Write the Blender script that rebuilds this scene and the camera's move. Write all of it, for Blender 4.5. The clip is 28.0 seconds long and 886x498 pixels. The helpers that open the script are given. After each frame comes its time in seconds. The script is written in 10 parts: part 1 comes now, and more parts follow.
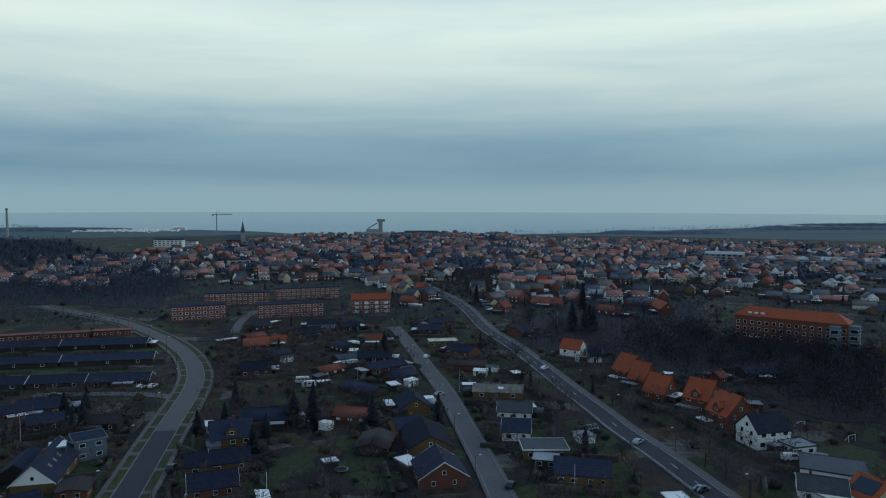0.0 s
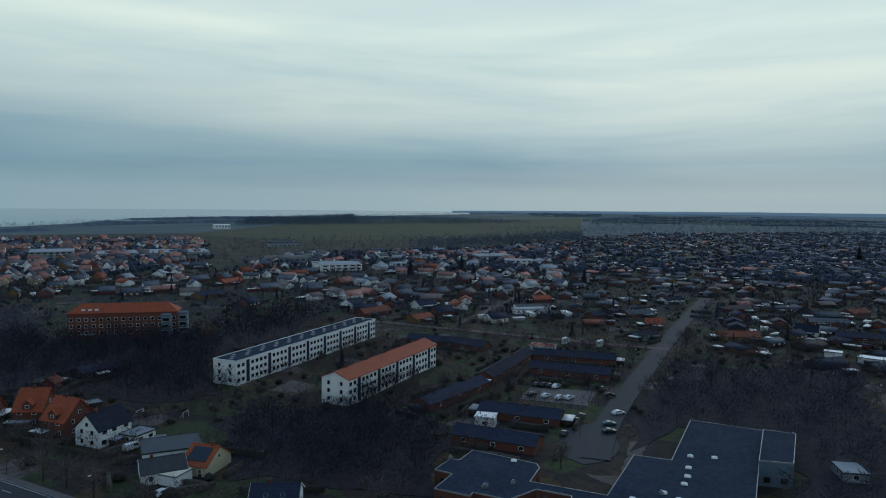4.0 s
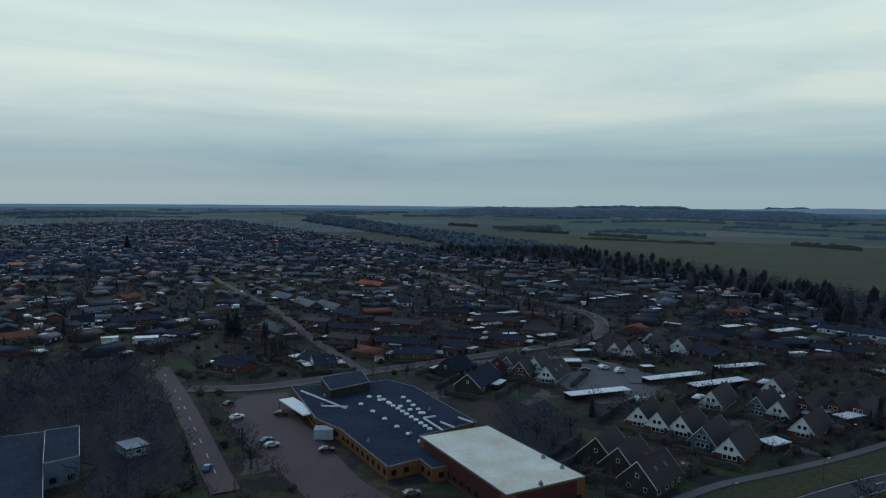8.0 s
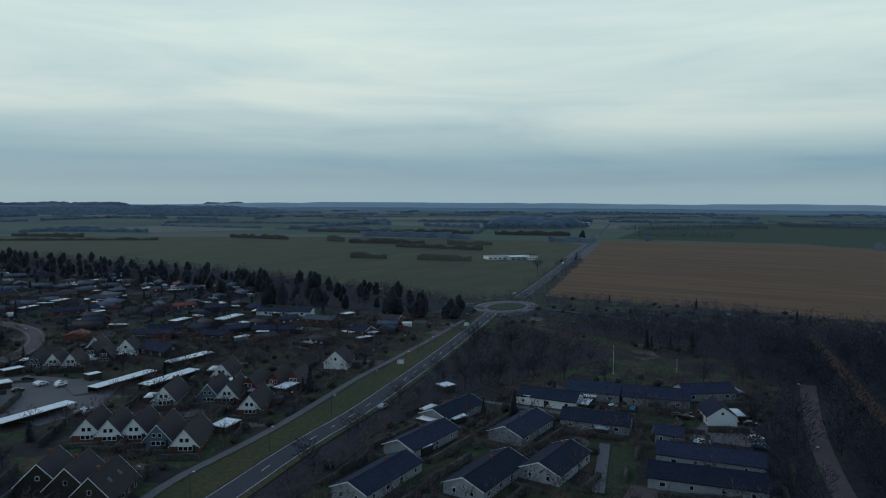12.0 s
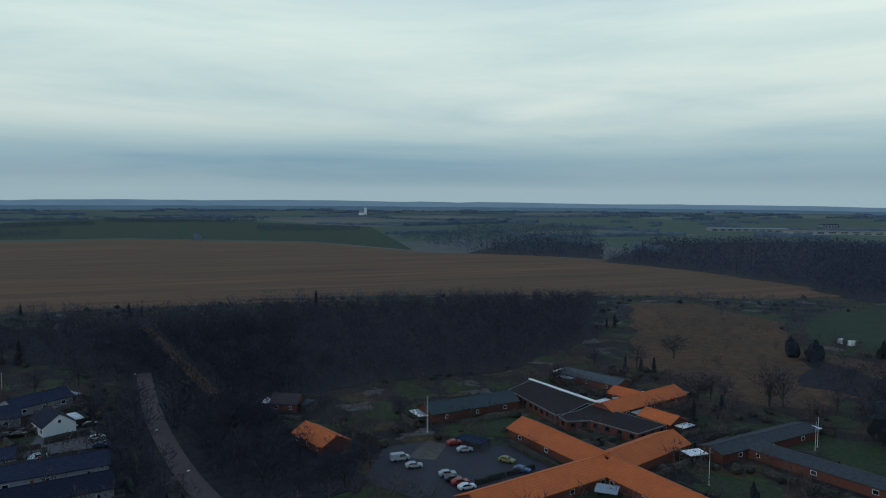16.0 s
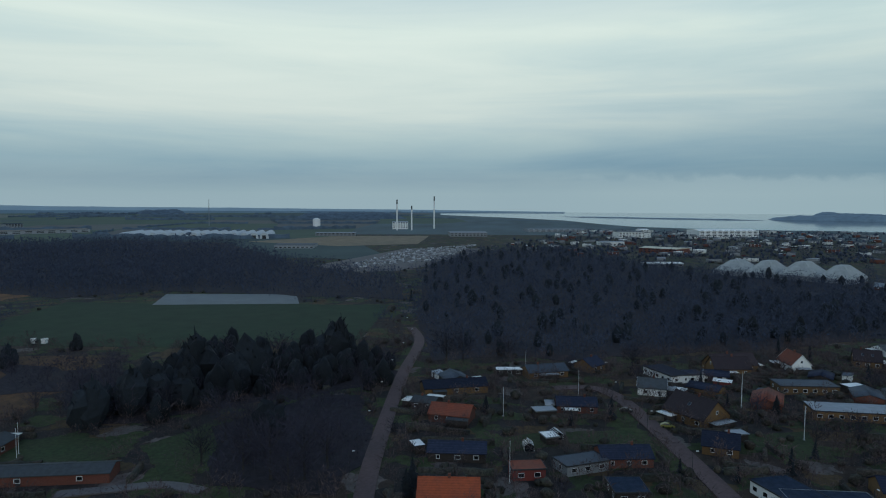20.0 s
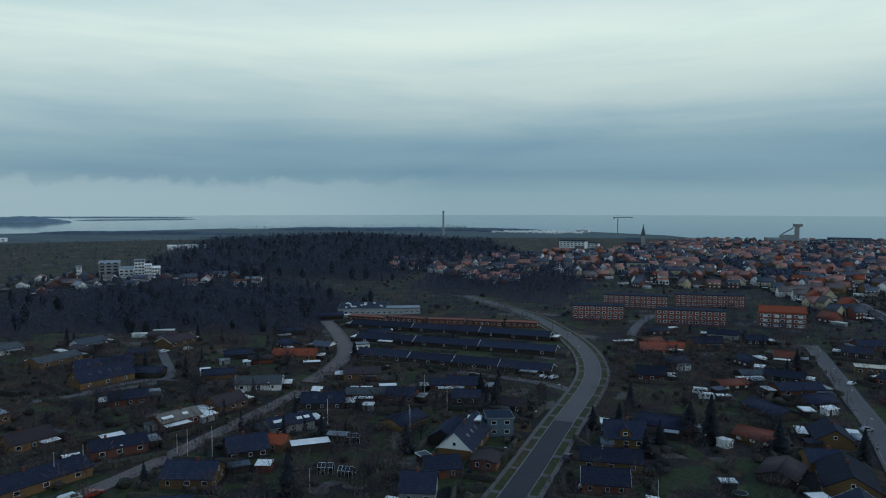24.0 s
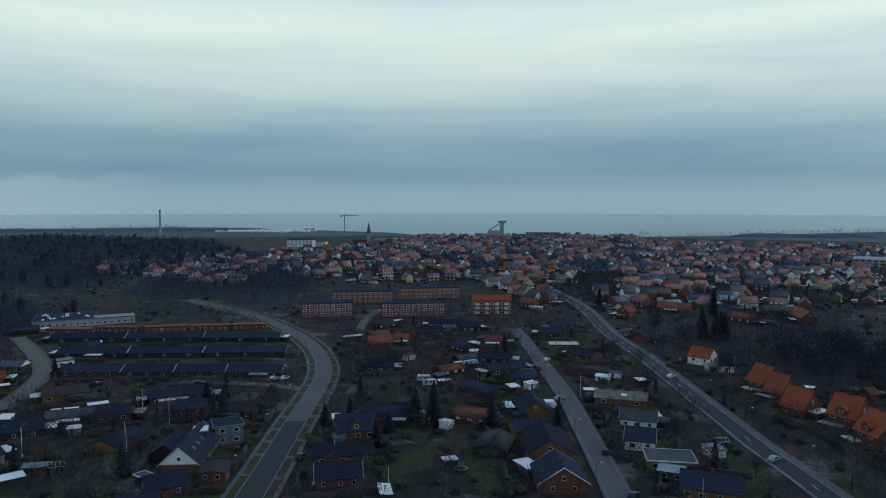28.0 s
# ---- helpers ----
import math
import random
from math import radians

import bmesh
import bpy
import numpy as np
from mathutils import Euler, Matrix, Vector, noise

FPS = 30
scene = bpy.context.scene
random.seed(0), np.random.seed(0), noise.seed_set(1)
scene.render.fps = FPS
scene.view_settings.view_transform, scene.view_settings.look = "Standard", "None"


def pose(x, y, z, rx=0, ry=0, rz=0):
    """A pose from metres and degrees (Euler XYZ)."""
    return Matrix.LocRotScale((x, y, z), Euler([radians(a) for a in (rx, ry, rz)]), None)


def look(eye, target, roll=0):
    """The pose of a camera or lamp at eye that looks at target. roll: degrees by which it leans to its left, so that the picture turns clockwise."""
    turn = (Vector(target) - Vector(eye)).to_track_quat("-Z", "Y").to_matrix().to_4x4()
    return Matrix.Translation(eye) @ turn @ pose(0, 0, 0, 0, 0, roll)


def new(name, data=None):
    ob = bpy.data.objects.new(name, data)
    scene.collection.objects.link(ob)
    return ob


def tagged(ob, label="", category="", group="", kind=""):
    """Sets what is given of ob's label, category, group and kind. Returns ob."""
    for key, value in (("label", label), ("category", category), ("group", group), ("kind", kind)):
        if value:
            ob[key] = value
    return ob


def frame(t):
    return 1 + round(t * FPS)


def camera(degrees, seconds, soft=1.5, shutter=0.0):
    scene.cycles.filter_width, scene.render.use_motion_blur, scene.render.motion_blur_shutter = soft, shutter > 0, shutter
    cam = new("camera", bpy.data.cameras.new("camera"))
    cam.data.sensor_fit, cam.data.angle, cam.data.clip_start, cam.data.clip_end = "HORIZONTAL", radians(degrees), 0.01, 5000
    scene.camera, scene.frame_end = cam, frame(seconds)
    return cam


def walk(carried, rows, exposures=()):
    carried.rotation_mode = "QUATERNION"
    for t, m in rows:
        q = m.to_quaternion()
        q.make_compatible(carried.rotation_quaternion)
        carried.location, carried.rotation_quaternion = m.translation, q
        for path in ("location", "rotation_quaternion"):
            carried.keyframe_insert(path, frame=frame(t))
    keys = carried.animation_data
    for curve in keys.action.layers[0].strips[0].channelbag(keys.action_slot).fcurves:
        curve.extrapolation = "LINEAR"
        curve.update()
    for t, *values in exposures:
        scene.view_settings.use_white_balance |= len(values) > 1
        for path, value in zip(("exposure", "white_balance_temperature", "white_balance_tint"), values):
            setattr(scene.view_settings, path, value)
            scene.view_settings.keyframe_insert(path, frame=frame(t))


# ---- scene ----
cam = camera(64.71, 28.0, soft=1.1, shutter=0.0)
PATH = [
    (0.0, pose(0, 0, 70, 86.16, -0.14, -0.01)),
    (0.5, pose(0, 0, 70, 86.19, -0.21, -4.40)),
    (1.0, pose(0, 0, 70, 86.19, -0.24, -10.04)),
    (1.5, pose(0, 0, 70, 86.22, -0.22, -16.54)),
    (2.0, pose(0, 0, 70, 86.20, -0.27, -23.22)),
    (2.5, pose(0, 0, 70, 86.19, -0.31, -30.07)),
    (4.5, pose(0, 0, 70, 86.09, -0.70, -58.98)),
    (5.0, pose(0, 0, 70, 86.09, -0.75, -67.11)),
    (5.5, pose(0, 0, 70, 86.06, -0.77, -74.78)),
    (6.0, pose(0, 0, 70, 86.03, -0.70, -81.59)),
    (6.5, pose(0, 0, 70, 86.01, -0.72, -88.33)),
    (7.0, pose(0, 0, 70, 85.99, -0.67, -95.02)),
    (7.5, pose(0, 0, 70, 85.98, -0.71, -100.97)),
    (8.0, pose(0, 0, 70, 86.01, -0.65, -106.45)),
    (8.5, pose(0, 0, 70, 86.02, -0.59, -111.88)),
    (9.0, pose(0, 0, 70, 86.04, -0.64, -117.28)),
    (9.5, pose(0, 0, 70, 86.06, -0.53, -122.72)),
    (10.0, pose(0, 0, 70, 86.04, -0.50, -128.15)),
    (10.5, pose(0, 0, 70, 86.03, -0.47, -133.58)),
    (11.0, pose(0, 0, 70, 86.02, -0.42, -139.02)),
    (11.5, pose(0, 0, 70, 86.01, -0.41, -144.46)),
    (12.0, pose(0, 0, 70, 86.00, -0.33, -149.95)),
    (12.5, pose(0, 0, 70, 85.98, -0.34, -156.14)),
    (14.5, pose(0, 0, 70, 85.90, -0.33, -181.14)),
    (15.0, pose(0, 0, 70, 85.91, -0.31, -187.46)),
    (15.5, pose(0, 0, 70, 85.89, -0.38, -194.41)),
    (16.0, pose(0, 0, 70, 85.91, -0.34, -201.38)),
    (16.5, pose(0, 0, 70, 85.92, -0.25, -208.41)),
    (17.0, pose(0, 0, 70, 85.93, -0.19, -215.42)),
    (17.5, pose(0, 0, 70, 85.92, -0.20, -222.77)),
    (18.0, pose(0, 0, 70, 85.97, -0.32, -230.90)),
    (18.5, pose(0, 0, 70, 85.98, -0.42, -240.46)),
    (19.0, pose(0, 0, 70, 86.05, -0.30, -249.28)),
    (19.5, pose(0, 0, 70, 86.11, -0.27, -256.70)),
    (20.0, pose(0, 0, 70, 86.14, -0.24, -261.94)),
    (20.5, pose(0, 0, 70, 86.17, -0.19, -266.91)),
    (21.0, pose(0, 0, 70, 86.24, -0.17, -275.08)),
    (21.5, pose(0, 0, 70, 86.24, -0.31, -288.26)),
    (22.0, pose(0, 0, 70, 86.29, -0.20, -299.01)),
    (22.5, pose(0, 0, 70, 86.33, -0.18, -308.52)),
    (24.5, pose(0, 0, 70, 86.38, 0.06, -331.41)),
    (25.0, pose(0, 0, 70, 86.37, 0.05, -333.24)),
    (25.5, pose(0, 0, 70, 86.36, 0.04, -333.97)),
    (26.0, pose(0, 0, 70, 86.35, 0.05, -334.74)),
    (26.5, pose(0, 0, 70, 86.32, 0.05, -336.10)),
    (27.0, pose(0, 0, 70, 86.30, -0.00, -339.77)),
    (27.5, pose(0, 0, 70, 86.29, -0.08, -345.53)),
    (28.0, pose(0, 0, 70, 86.27, -0.05, -350.10)),
]
walk(cam, PATH, [(0.0, 0.15), (2.5, 0.13), (5.0, 0.0), (10.0, 0.0), (15.0, 0.08), (19.0, 0.0), (22.0, 0.0), (25.0, 0.15), (28.0, 0.15)])

# ---- light: an overcast sky ----
world = bpy.data.worlds.new("overcast")
scene.world = world
world.use_nodes = True
wn, wl = world.node_tree.nodes, world.node_tree.links
wn.clear()


def wnode(kind, **sets):
    n = wn.new(kind)
    for k, v in sets.items():
        if k == "op":
            n.operation = v
        elif k == "blend":
            n.data_type, n.blend_type = "RGBA", v
    return n


def ramp_fill(ramp, stops):
    els = ramp.color_ramp.elements
    while len(els) < len(stops):
        els.new(0.5)
    for e, (p, c) in zip(els, stops):
        e.position, e.color = p, (*c, 1)


SUN_EL, SUN_AZ = radians(32), radians(75)
sky_dir = wnode("ShaderNodeTexCoord")
sep = wnode("ShaderNodeSeparateXYZ")
wl.new(sky_dir.outputs["Generated"], sep.inputs[0])
height_ramp = wnode("ShaderNodeValToRGB")
ramp_fill(height_ramp, [(0.0, (0.22, 0.34, 0.40)), (0.014, (0.215, 0.335, 0.40)), (0.045, (0.135, 0.25, 0.335)), (0.085, (0.178, 0.30, 0.38)),
                        (0.145, (0.42, 0.535, 0.545)), (0.23, (0.61, 0.73, 0.69)), (0.4, (0.255, 0.415, 0.59)), (1.0, (0.085, 0.185, 0.395))])
wl.new(sep.outputs["Z"], height_ramp.inputs[0])
# paler haze low over the land side
land_ramp = wnode("ShaderNodeValToRGB")
ramp_fill(land_ramp, [(0.0, (0.285, 0.40, 0.455)), (0.012, (0.285, 0.40, 0.45)), (0.03, (0.235, 0.345, 0.41)), (0.055, (0.235, 0.36, 0.43)), (0.085, (0.38, 0.50, 0.525)),
                      (0.12, (0.55, 0.645, 0.625)), (0.23, (0.63, 0.745, 0.705)), (0.4, (0.255, 0.415, 0.59)), (1.0, (0.085, 0.185, 0.395))])
wl.new(sep.outputs["Z"], land_ramp.inputs[0])
side = wnode("ShaderNodeVectorMath", op="DOT_PRODUCT")
side.inputs[1].default_value = (0.3, -0.95, 0.0)
wl.new(sky_dir.outputs["Generated"], side.inputs[0])
side_span = wnode("ShaderNodeMapRange")
side_span.inputs[1].default_value, side_span.inputs[2].default_value = -0.88, -0.2
wl.new(side.outputs["Value"], side_span.inputs[0])
both_sides = wnode("ShaderNodeMix", blend="MIX")
wl.new(side_span.outputs[0], both_sides.inputs[0])
wl.new(height_ramp.outputs[0], both_sides.inputs[6])
wl.new(land_ramp.outputs[0], both_sides.inputs[7])
# long flat cloud banks: the direction squeezed in height
bank = wnode("ShaderNodeVectorMath", op="MULTIPLY")
bank.inputs[1].default_value = (1.3, 1.3, 12.0)
wl.new(sky_dir.outputs["Generated"], bank.inputs[0])
bank_noise = wnode("ShaderNodeTexNoise")
bank_noise.inputs["Scale"].default_value, bank_noise.inputs["Detail"].default_value = 1.35, 6
bank_noise.inputs["Roughness"].default_value, bank_noise.inputs["Distortion"].default_value = 0.56, 0.35
wl.new(bank.outputs[0], bank_noise.inputs["Vector"])
bank_ramp = wnode("ShaderNodeValToRGB")
ramp_fill(bank_ramp, [(0.28, (0.68, 0.80, 0.88)), (0.44, (0.90, 0.95, 0.985)), (0.56, (1.06, 1.05, 1.03)), (0.75, (1.22, 1.16, 1.11))])
wl.new(bank_noise.outputs["Fac"], bank_ramp.inputs[0])
clouds = wnode("ShaderNodeMix", blend="MULTIPLY")
wl.new(both_sides.outputs[2], clouds.inputs[6])
wl.new(bank_ramp.outputs[0], clouds.inputs[7])
# the banks fade out into the haze over the horizon and into the even grey high up
fade = wnode("ShaderNodeValToRGB")
ramp_fill(fade, [(0.0, (0, 0, 0)), (0.015, (0.25, 0.25, 0.25)), (0.05, (1, 1, 1)), (0.16, (0.75, 0.75, 0.75)), (0.35, (0.35, 0.35, 0.35))])
wl.new(sep.outputs["Z"], fade.inputs[0])
wl.new(fade.outputs[0], clouds.inputs[0])
# a low line of heaped clouds over the bay
heap_noise = wnode("ShaderNodeTexNoise")
heap_noise.inputs["Scale"].default_value, heap_noise.inputs["Detail"].default_value = 26, 5
wl.new(sky_dir.outputs["Generated"], heap_noise.inputs["Vector"])
heap_top = wnode("ShaderNodeMath", op="MULTIPLY_ADD")
heap_top.inputs[1].default_value, heap_top.inputs[2].default_value = -0.045, 0.0
wl.new(heap_noise.outputs["Fac"], heap_top.inputs[0])
wl.new(sep.outputs["Z"], heap_top.inputs[2])
heap_edge = wnode("ShaderNodeMapRange")
heap_edge.inputs[1].default_value, heap_edge.inputs[2].default_value = 0.015, 0.006
wl.new(heap_top.outputs[0], heap_edge.inputs[0])
heap_side = wnode("ShaderNodeVectorMath", op="DOT_PRODUCT")
heap_side.inputs[1].default_value = (-0.88, 0.47, 0.0)
wl.new(sky_dir.outputs["Generated"], heap_side.inputs[0])
heap_span = wnode("ShaderNodeMapRange")
heap_span.inputs[1].default_value, heap_span.inputs[2].default_value, heap_span.inputs[4].default_value = 0.86, 0.96, 0.36
wl.new(heap_side.outputs["Value"], heap_span.inputs[0])
heap_fac = wnode("ShaderNodeMath", op="MULTIPLY")
wl.new(heap_edge.outputs[0], heap_fac.inputs[0])
wl.new(heap_span.outputs[0], heap_fac.inputs[1])
heaped = wnode("ShaderNodeMix", blend="MIX")
wl.new(heap_fac.outputs[0], heaped.inputs[0])
wl.new(clouds.outputs[2], heaped.inputs[6])
heaped.inputs[7].default_value = (0.36, 0.48, 0.52, 1)
clear_sky = wnode("ShaderNodeTexSky")
clear_sky.sky_type, clear_sky.sun_disc = "NISHITA", False
clear_sky.sun_elevation, clear_sky.sun_rotation = SUN_EL, SUN_AZ
clear_part = wnode("ShaderNodeMix", blend="ADD")
clear_part.inputs[0].default_value = 0.004
wl.new(heaped.outputs[2], clear_part.inputs[6])
wl.new(clear_sky.outputs[0], clear_part.inputs[7])
backg = wnode("ShaderNodeBackground")
wl.new(clear_part.outputs[2], backg.inputs[0])
backg.inputs[1].default_value = 1.0
wout = wnode("ShaderNodeOutputWorld")
wl.new(backg.outputs[0], wout.inputs[0])

sun = new("sun", bpy.data.lights.new("sun", "SUN"))
sun.data.energy, sun.data.angle, sun.data.color = 0.5, radians(40), (0.87, 0.95, 1.0)
sun.matrix_world = look((2000 * math.sin(SUN_AZ), 2000 * math.cos(SUN_AZ), 2000 * math.tan(SUN_EL)), (0, 0, 0))


# ---- materials ----
def mat(name, base, rough=0.8, vary=0.25, scale=1.0, second=None, amount=0.5, patch=0.12, bump=0.0, bump_scale=None, metal=0.0,
        per_thing=0.0, per_island=0.0, where="position", stretch=(1, 1, 1), spec=0.3):
    """Base colour with fine grain (scale per metre), patches of a second colour at a coarser size, and shifts from thing to thing."""
    m = bpy.data.materials.new(name)
    m.use_nodes = True
    nt, ln = m.node_tree.nodes, m.node_tree.links
    bs = nt["Principled BSDF"]
    bs.inputs["Roughness"].default_value, bs.inputs["Metallic"].default_value = rough, metal
    bs.inputs["Specular IOR Level"].default_value = spec
    if where == "position":
        co = nt.new("ShaderNodeNewGeometry").outputs["Position"]
    else:
        co = nt.new("ShaderNodeTexCoord").outputs["Object"]
    mp = nt.new("ShaderNodeMapping")
    mp.inputs["Scale"].default_value = stretch
    ln.new(co, mp.inputs[0])
    co = mp.outputs[0]

    def grain(s, detail):
        n = nt.new("ShaderNodeTexNoise")
        n.inputs["Scale"].default_value, n.inputs["Detail"].default_value = s, detail
        n.inputs["Roughness"].default_value = 0.6
        ln.new(co, n.inputs["Vector"])
        return n.outputs["Fac"]

    def mixc(kind, fac, a, b):
        x = nt.new("ShaderNodeMix")
        x.data_type, x.blend_type = "RGBA", kind
        for sock, v in ((x.inputs[0], fac), (x.inputs[6], a), (x.inputs[7], b)):
            if isinstance(v, (int, float)):
                sock.default_value = v
            elif isinstance(v, tuple):
                sock.default_value = (*v, 1)
            else:
                ln.new(v, sock)
        return x.outputs[2]

    def span(v, lo, hi, a=0.0, b=1.0):
        r = nt.new("ShaderNodeMapRange")
        ln.new(v, r.inputs[0])
        for i, q in enumerate((lo, hi, a, b)):
            r.inputs[i + 1].default_value = q
        return r.outputs[0]

    second = second or tuple(c * 0.6 for c in base)
    col = mixc("MIX", span(grain(patch, 4), 0.5 - 0.18 / max(amount, 0.05) * 0.5, 0.5 + 0.3), base, second) if amount else base
    fine = grain(scale, 5)
    col = mixc("MULTIPLY", 1.0, col, mixc("MIX", span(fine, 0.25, 0.75), (1 - vary,) * 3, (1 + vary,) * 3))
    if per_thing:
        info = nt.new("ShaderNodeObjectInfo").outputs["Random"]
        col = mixc("MULTIPLY", 1.0, col, mixc("MIX", info, (1 - per_thing,) * 3, (1 + per_thing,) * 3))
    if per_island:
        isl = nt.new("ShaderNodeNewGeometry").outputs["Random Per Island"]
        col = mixc("MULTIPLY", 1.0, col, mixc("MIX", isl, (1 - per_island,) * 3, (1 + per_island, 1 + per_island * 0.8, 1 + per_island * 0.6)))
    ln.new(col, bs.inputs["Base Color"])
    if bump:
        b = nt.new("ShaderNodeBump")
        b.inputs["Strength"].default_value, b.inputs["Distance"].default_value = bump, 0.1
        ln.new(grain(bump_scale or scale, 4), b.inputs["Height"])
        ln.new(b.outputs[0], bs.inputs["Normal"])
    return m


def striped(m, size, depth, axis="Z", dark=0.75):
    """Courses of tiles, boards or bricks: bands across one axis of the thing, as colour and relief."""
    nt, ln = m.node_tree.nodes, m.node_tree.links
    bs = nt["Principled BSDF"]
    w = nt.new("ShaderNodeTexWave")
    w.wave_type, w.bands_direction, w.wave_profile = "BANDS", axis, "SAW"
    w.inputs["Scale"].default_value = 0.314 / size
    w.inputs["Distortion"].default_value = 0.4
    ln.new(nt.new("ShaderNodeTexCoord").outputs["Object"], w.inputs["Vector"])
    src = bs.inputs["Base Color"].links[0].from_socket
    x = nt.new("ShaderNodeMix")
    x.data_type, x.blend_type = "RGBA", "MULTIPLY"
    x.inputs[0].default_value = 1.0
    r = nt.new("ShaderNodeMapRange")
    ln.new(w.outputs["Fac"], r.inputs[0])
    r.inputs[3].default_value, r.inputs[4].default_value = dark, 1.08
    ln.new(src, x.inputs[6])
    ln.new(r.outputs[0], x.inputs[7])
    ln.new(x.outputs[2], bs.inputs["Base Color"])
    b = nt.new("ShaderNodeBump")
    b.inputs["Strength"].default_value, b.inputs["Distance"].default_value = depth, 0.05
    ln.new(w.outputs["Fac"], b.inputs["Height"])
    ln.new(b.outputs[0], bs.inputs["Normal"])
    return m


def plots(m, size, tones):
    """Garden plots: cells of lawn, soil, rough grass and paving with uneven edges, over the grain of the ground."""
    nt, ln = m.node_tree.nodes, m.node_tree.links
    bs = nt["Principled BSDF"]
    src = bs.inputs["Base Color"].links[0].from_socket
    co = nt.new("ShaderNodeNewGeometry").outputs["Position"]
    warp = nt.new("ShaderNodeTexNoise")
    warp.inputs["Scale"].default_value, warp.inputs["Detail"].default_value = 0.22, 3
    ln.new(co, warp.inputs["Vector"])
    push = nt.new("ShaderNodeVectorMath")
    push.operation = "MULTIPLY_ADD"
    push.inputs[1].default_value = (7, 7, 0)
    ln.new(warp.outputs["Color"], push.inputs[0])
    ln.new(co, push.inputs[2])
    flat = nt.new("ShaderNodeVectorMath")
    flat.operation = "MULTIPLY"
    flat.inputs[1].default_value = (1, 1, 0)
    ln.new(push.outputs[0], flat.inputs[0])
    cell = nt.new("ShaderNodeTexVoronoi")
    cell.distance = "CHEBYCHEV"
    cell.inputs["Scale"].default_value = 1 / size
    ln.new(flat.outputs[0], cell.inputs["Vector"])
    pick = nt.new("ShaderNodeSeparateColor")
    ln.new(cell.outputs["Color"], pick.inputs[0])
    tone = nt.new("ShaderNodeValToRGB")
    tone.color_ramp.interpolation = "CONSTANT"
    ramp_fill(tone, tones)
    ln.new(pick.outputs[0], tone.inputs[0])
    x = nt.new("ShaderNodeMix")
    x.data_type, x.blend_type = "RGBA", "MULTIPLY"
    x.inputs[0].default_value = 1.0
    ln.new(src, x.inputs[6])
    ln.new(tone.outputs[0], x.inputs[7])
    ln.new(x.outputs[2], bs.inputs["Base Color"])
    return m


GARDEN = plots(mat("garden ground", (0.034, 0.031, 0.025), 0.95, 0.6, 0.35, (0.044, 0.034, 0.030), 0.75, 0.055, 0.6, 1.2), 9.0,
               [(0.0, (0.62, 0.60, 0.62)), (0.26, (0.95, 1.45, 0.55)), (0.46, (1.05, 0.80, 0.66)), (0.62, (0.72, 1.12, 0.45)), (0.76, (1.7, 1.25, 0.62)), (0.84, (0.45, 0.46, 0.52)), (0.95, (2.6, 2.5, 2.6))])
GRASS = mat("winter lawn", (0.0256, 0.04212, 0.0128), 0.95, 0.5, 0.7, (0.0368, 0.039, 0.016), 0.5, 0.1, 0.4)
VERGE = mat("rough verge grass", (0.032, 0.042, 0.012), 0.95, 0.45, 0.6, (0.072, 0.048, 0.018), 0.6, 0.05, 0.4)
GREEN_FIELD = mat("green winter crop", (0.046, 0.05544, 0.0209), 0.95, 0.3, 0.04, (0.062, 0.05208, 0.0266), 0.5, 0.006, 0.2, stretch=(1, 0.25, 1))
DARK_FIELD = mat("dark green crop", (0.015, 0.036, 0.014), 0.95, 0.3, 0.08, (0.021, 0.034, 0.016), 0.5, 0.02)
BROWN_FIELD = mat("stubble field", (0.1426, 0.06688, 0.0264), 0.95, 0.4, 0.06, (0.0966, 0.05456, 0.02816), 0.55, 0.01, 0.3, stretch=(0.08, 1.2, 1))
OCHRE = mat("pale ochre grassland", (0.21, 0.155, 0.095), 0.95, 0.3, 0.06, (0.16, 0.125, 0.085), 0.6, 0.01)
REED = mat("dry reed bed", (0.1036, 0.05029, 0.02074), 0.95, 0.5, 0.25, (0.04558, 0.02719, 0.01613), 0.6, 0.03, 0.5)
# fields far out: crop tones shifted to blue-grey, haze baked into the base colour
FAR_FIELD = mat("hazy farmland", (0.062, 0.092, 0.098), 0.95, 0.4, 0.008, (0.085, 0.108, 0.105), 0.6, 0.0022, stretch=(0.3, 1, 1))
FAR_CROPS = [mat("hazy winter wheat", (0.052, 0.082, 0.052), 0.95, 0.2, 0.01, (0.062, 0.082, 0.056), 0.5, 0.003),
             mat("hazy ploughed land", (0.105, 0.098, 0.086), 0.95, 0.2, 0.01, (0.085, 0.085, 0.078), 0.5, 0.003),
             mat("hazy fallow", (0.125, 0.122, 0.092), 0.95, 0.2, 0.01, (0.105, 0.11, 0.09), 0.5, 0.003),
             mat("hazy dark crop", (0.040, 0.066, 0.062), 0.95, 0.2, 0.01, (0.046, 0.068, 0.062), 0.5, 0.003)]
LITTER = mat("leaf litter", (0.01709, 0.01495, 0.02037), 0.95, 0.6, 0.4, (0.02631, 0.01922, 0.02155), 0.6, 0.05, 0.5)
PITCH = mat("pale gravel pitch", (0.1674, 0.1792, 0.1736), 0.9, 0.1, 0.1, (0.1364, 0.1472, 0.1457), 0.5, 0.02)
SAND = mat("trodden sandy ground", (0.115, 0.095, 0.075), 0.95, 0.3, 0.6, (0.07, 0.06, 0.05), 0.6, 0.08)
ASPHALT = mat("asphalt", (0.03553, 0.03497, 0.03974), 0.85, 0.25, 2.0, (0.04598, 0.04396, 0.04769), 0.5, 0.08)
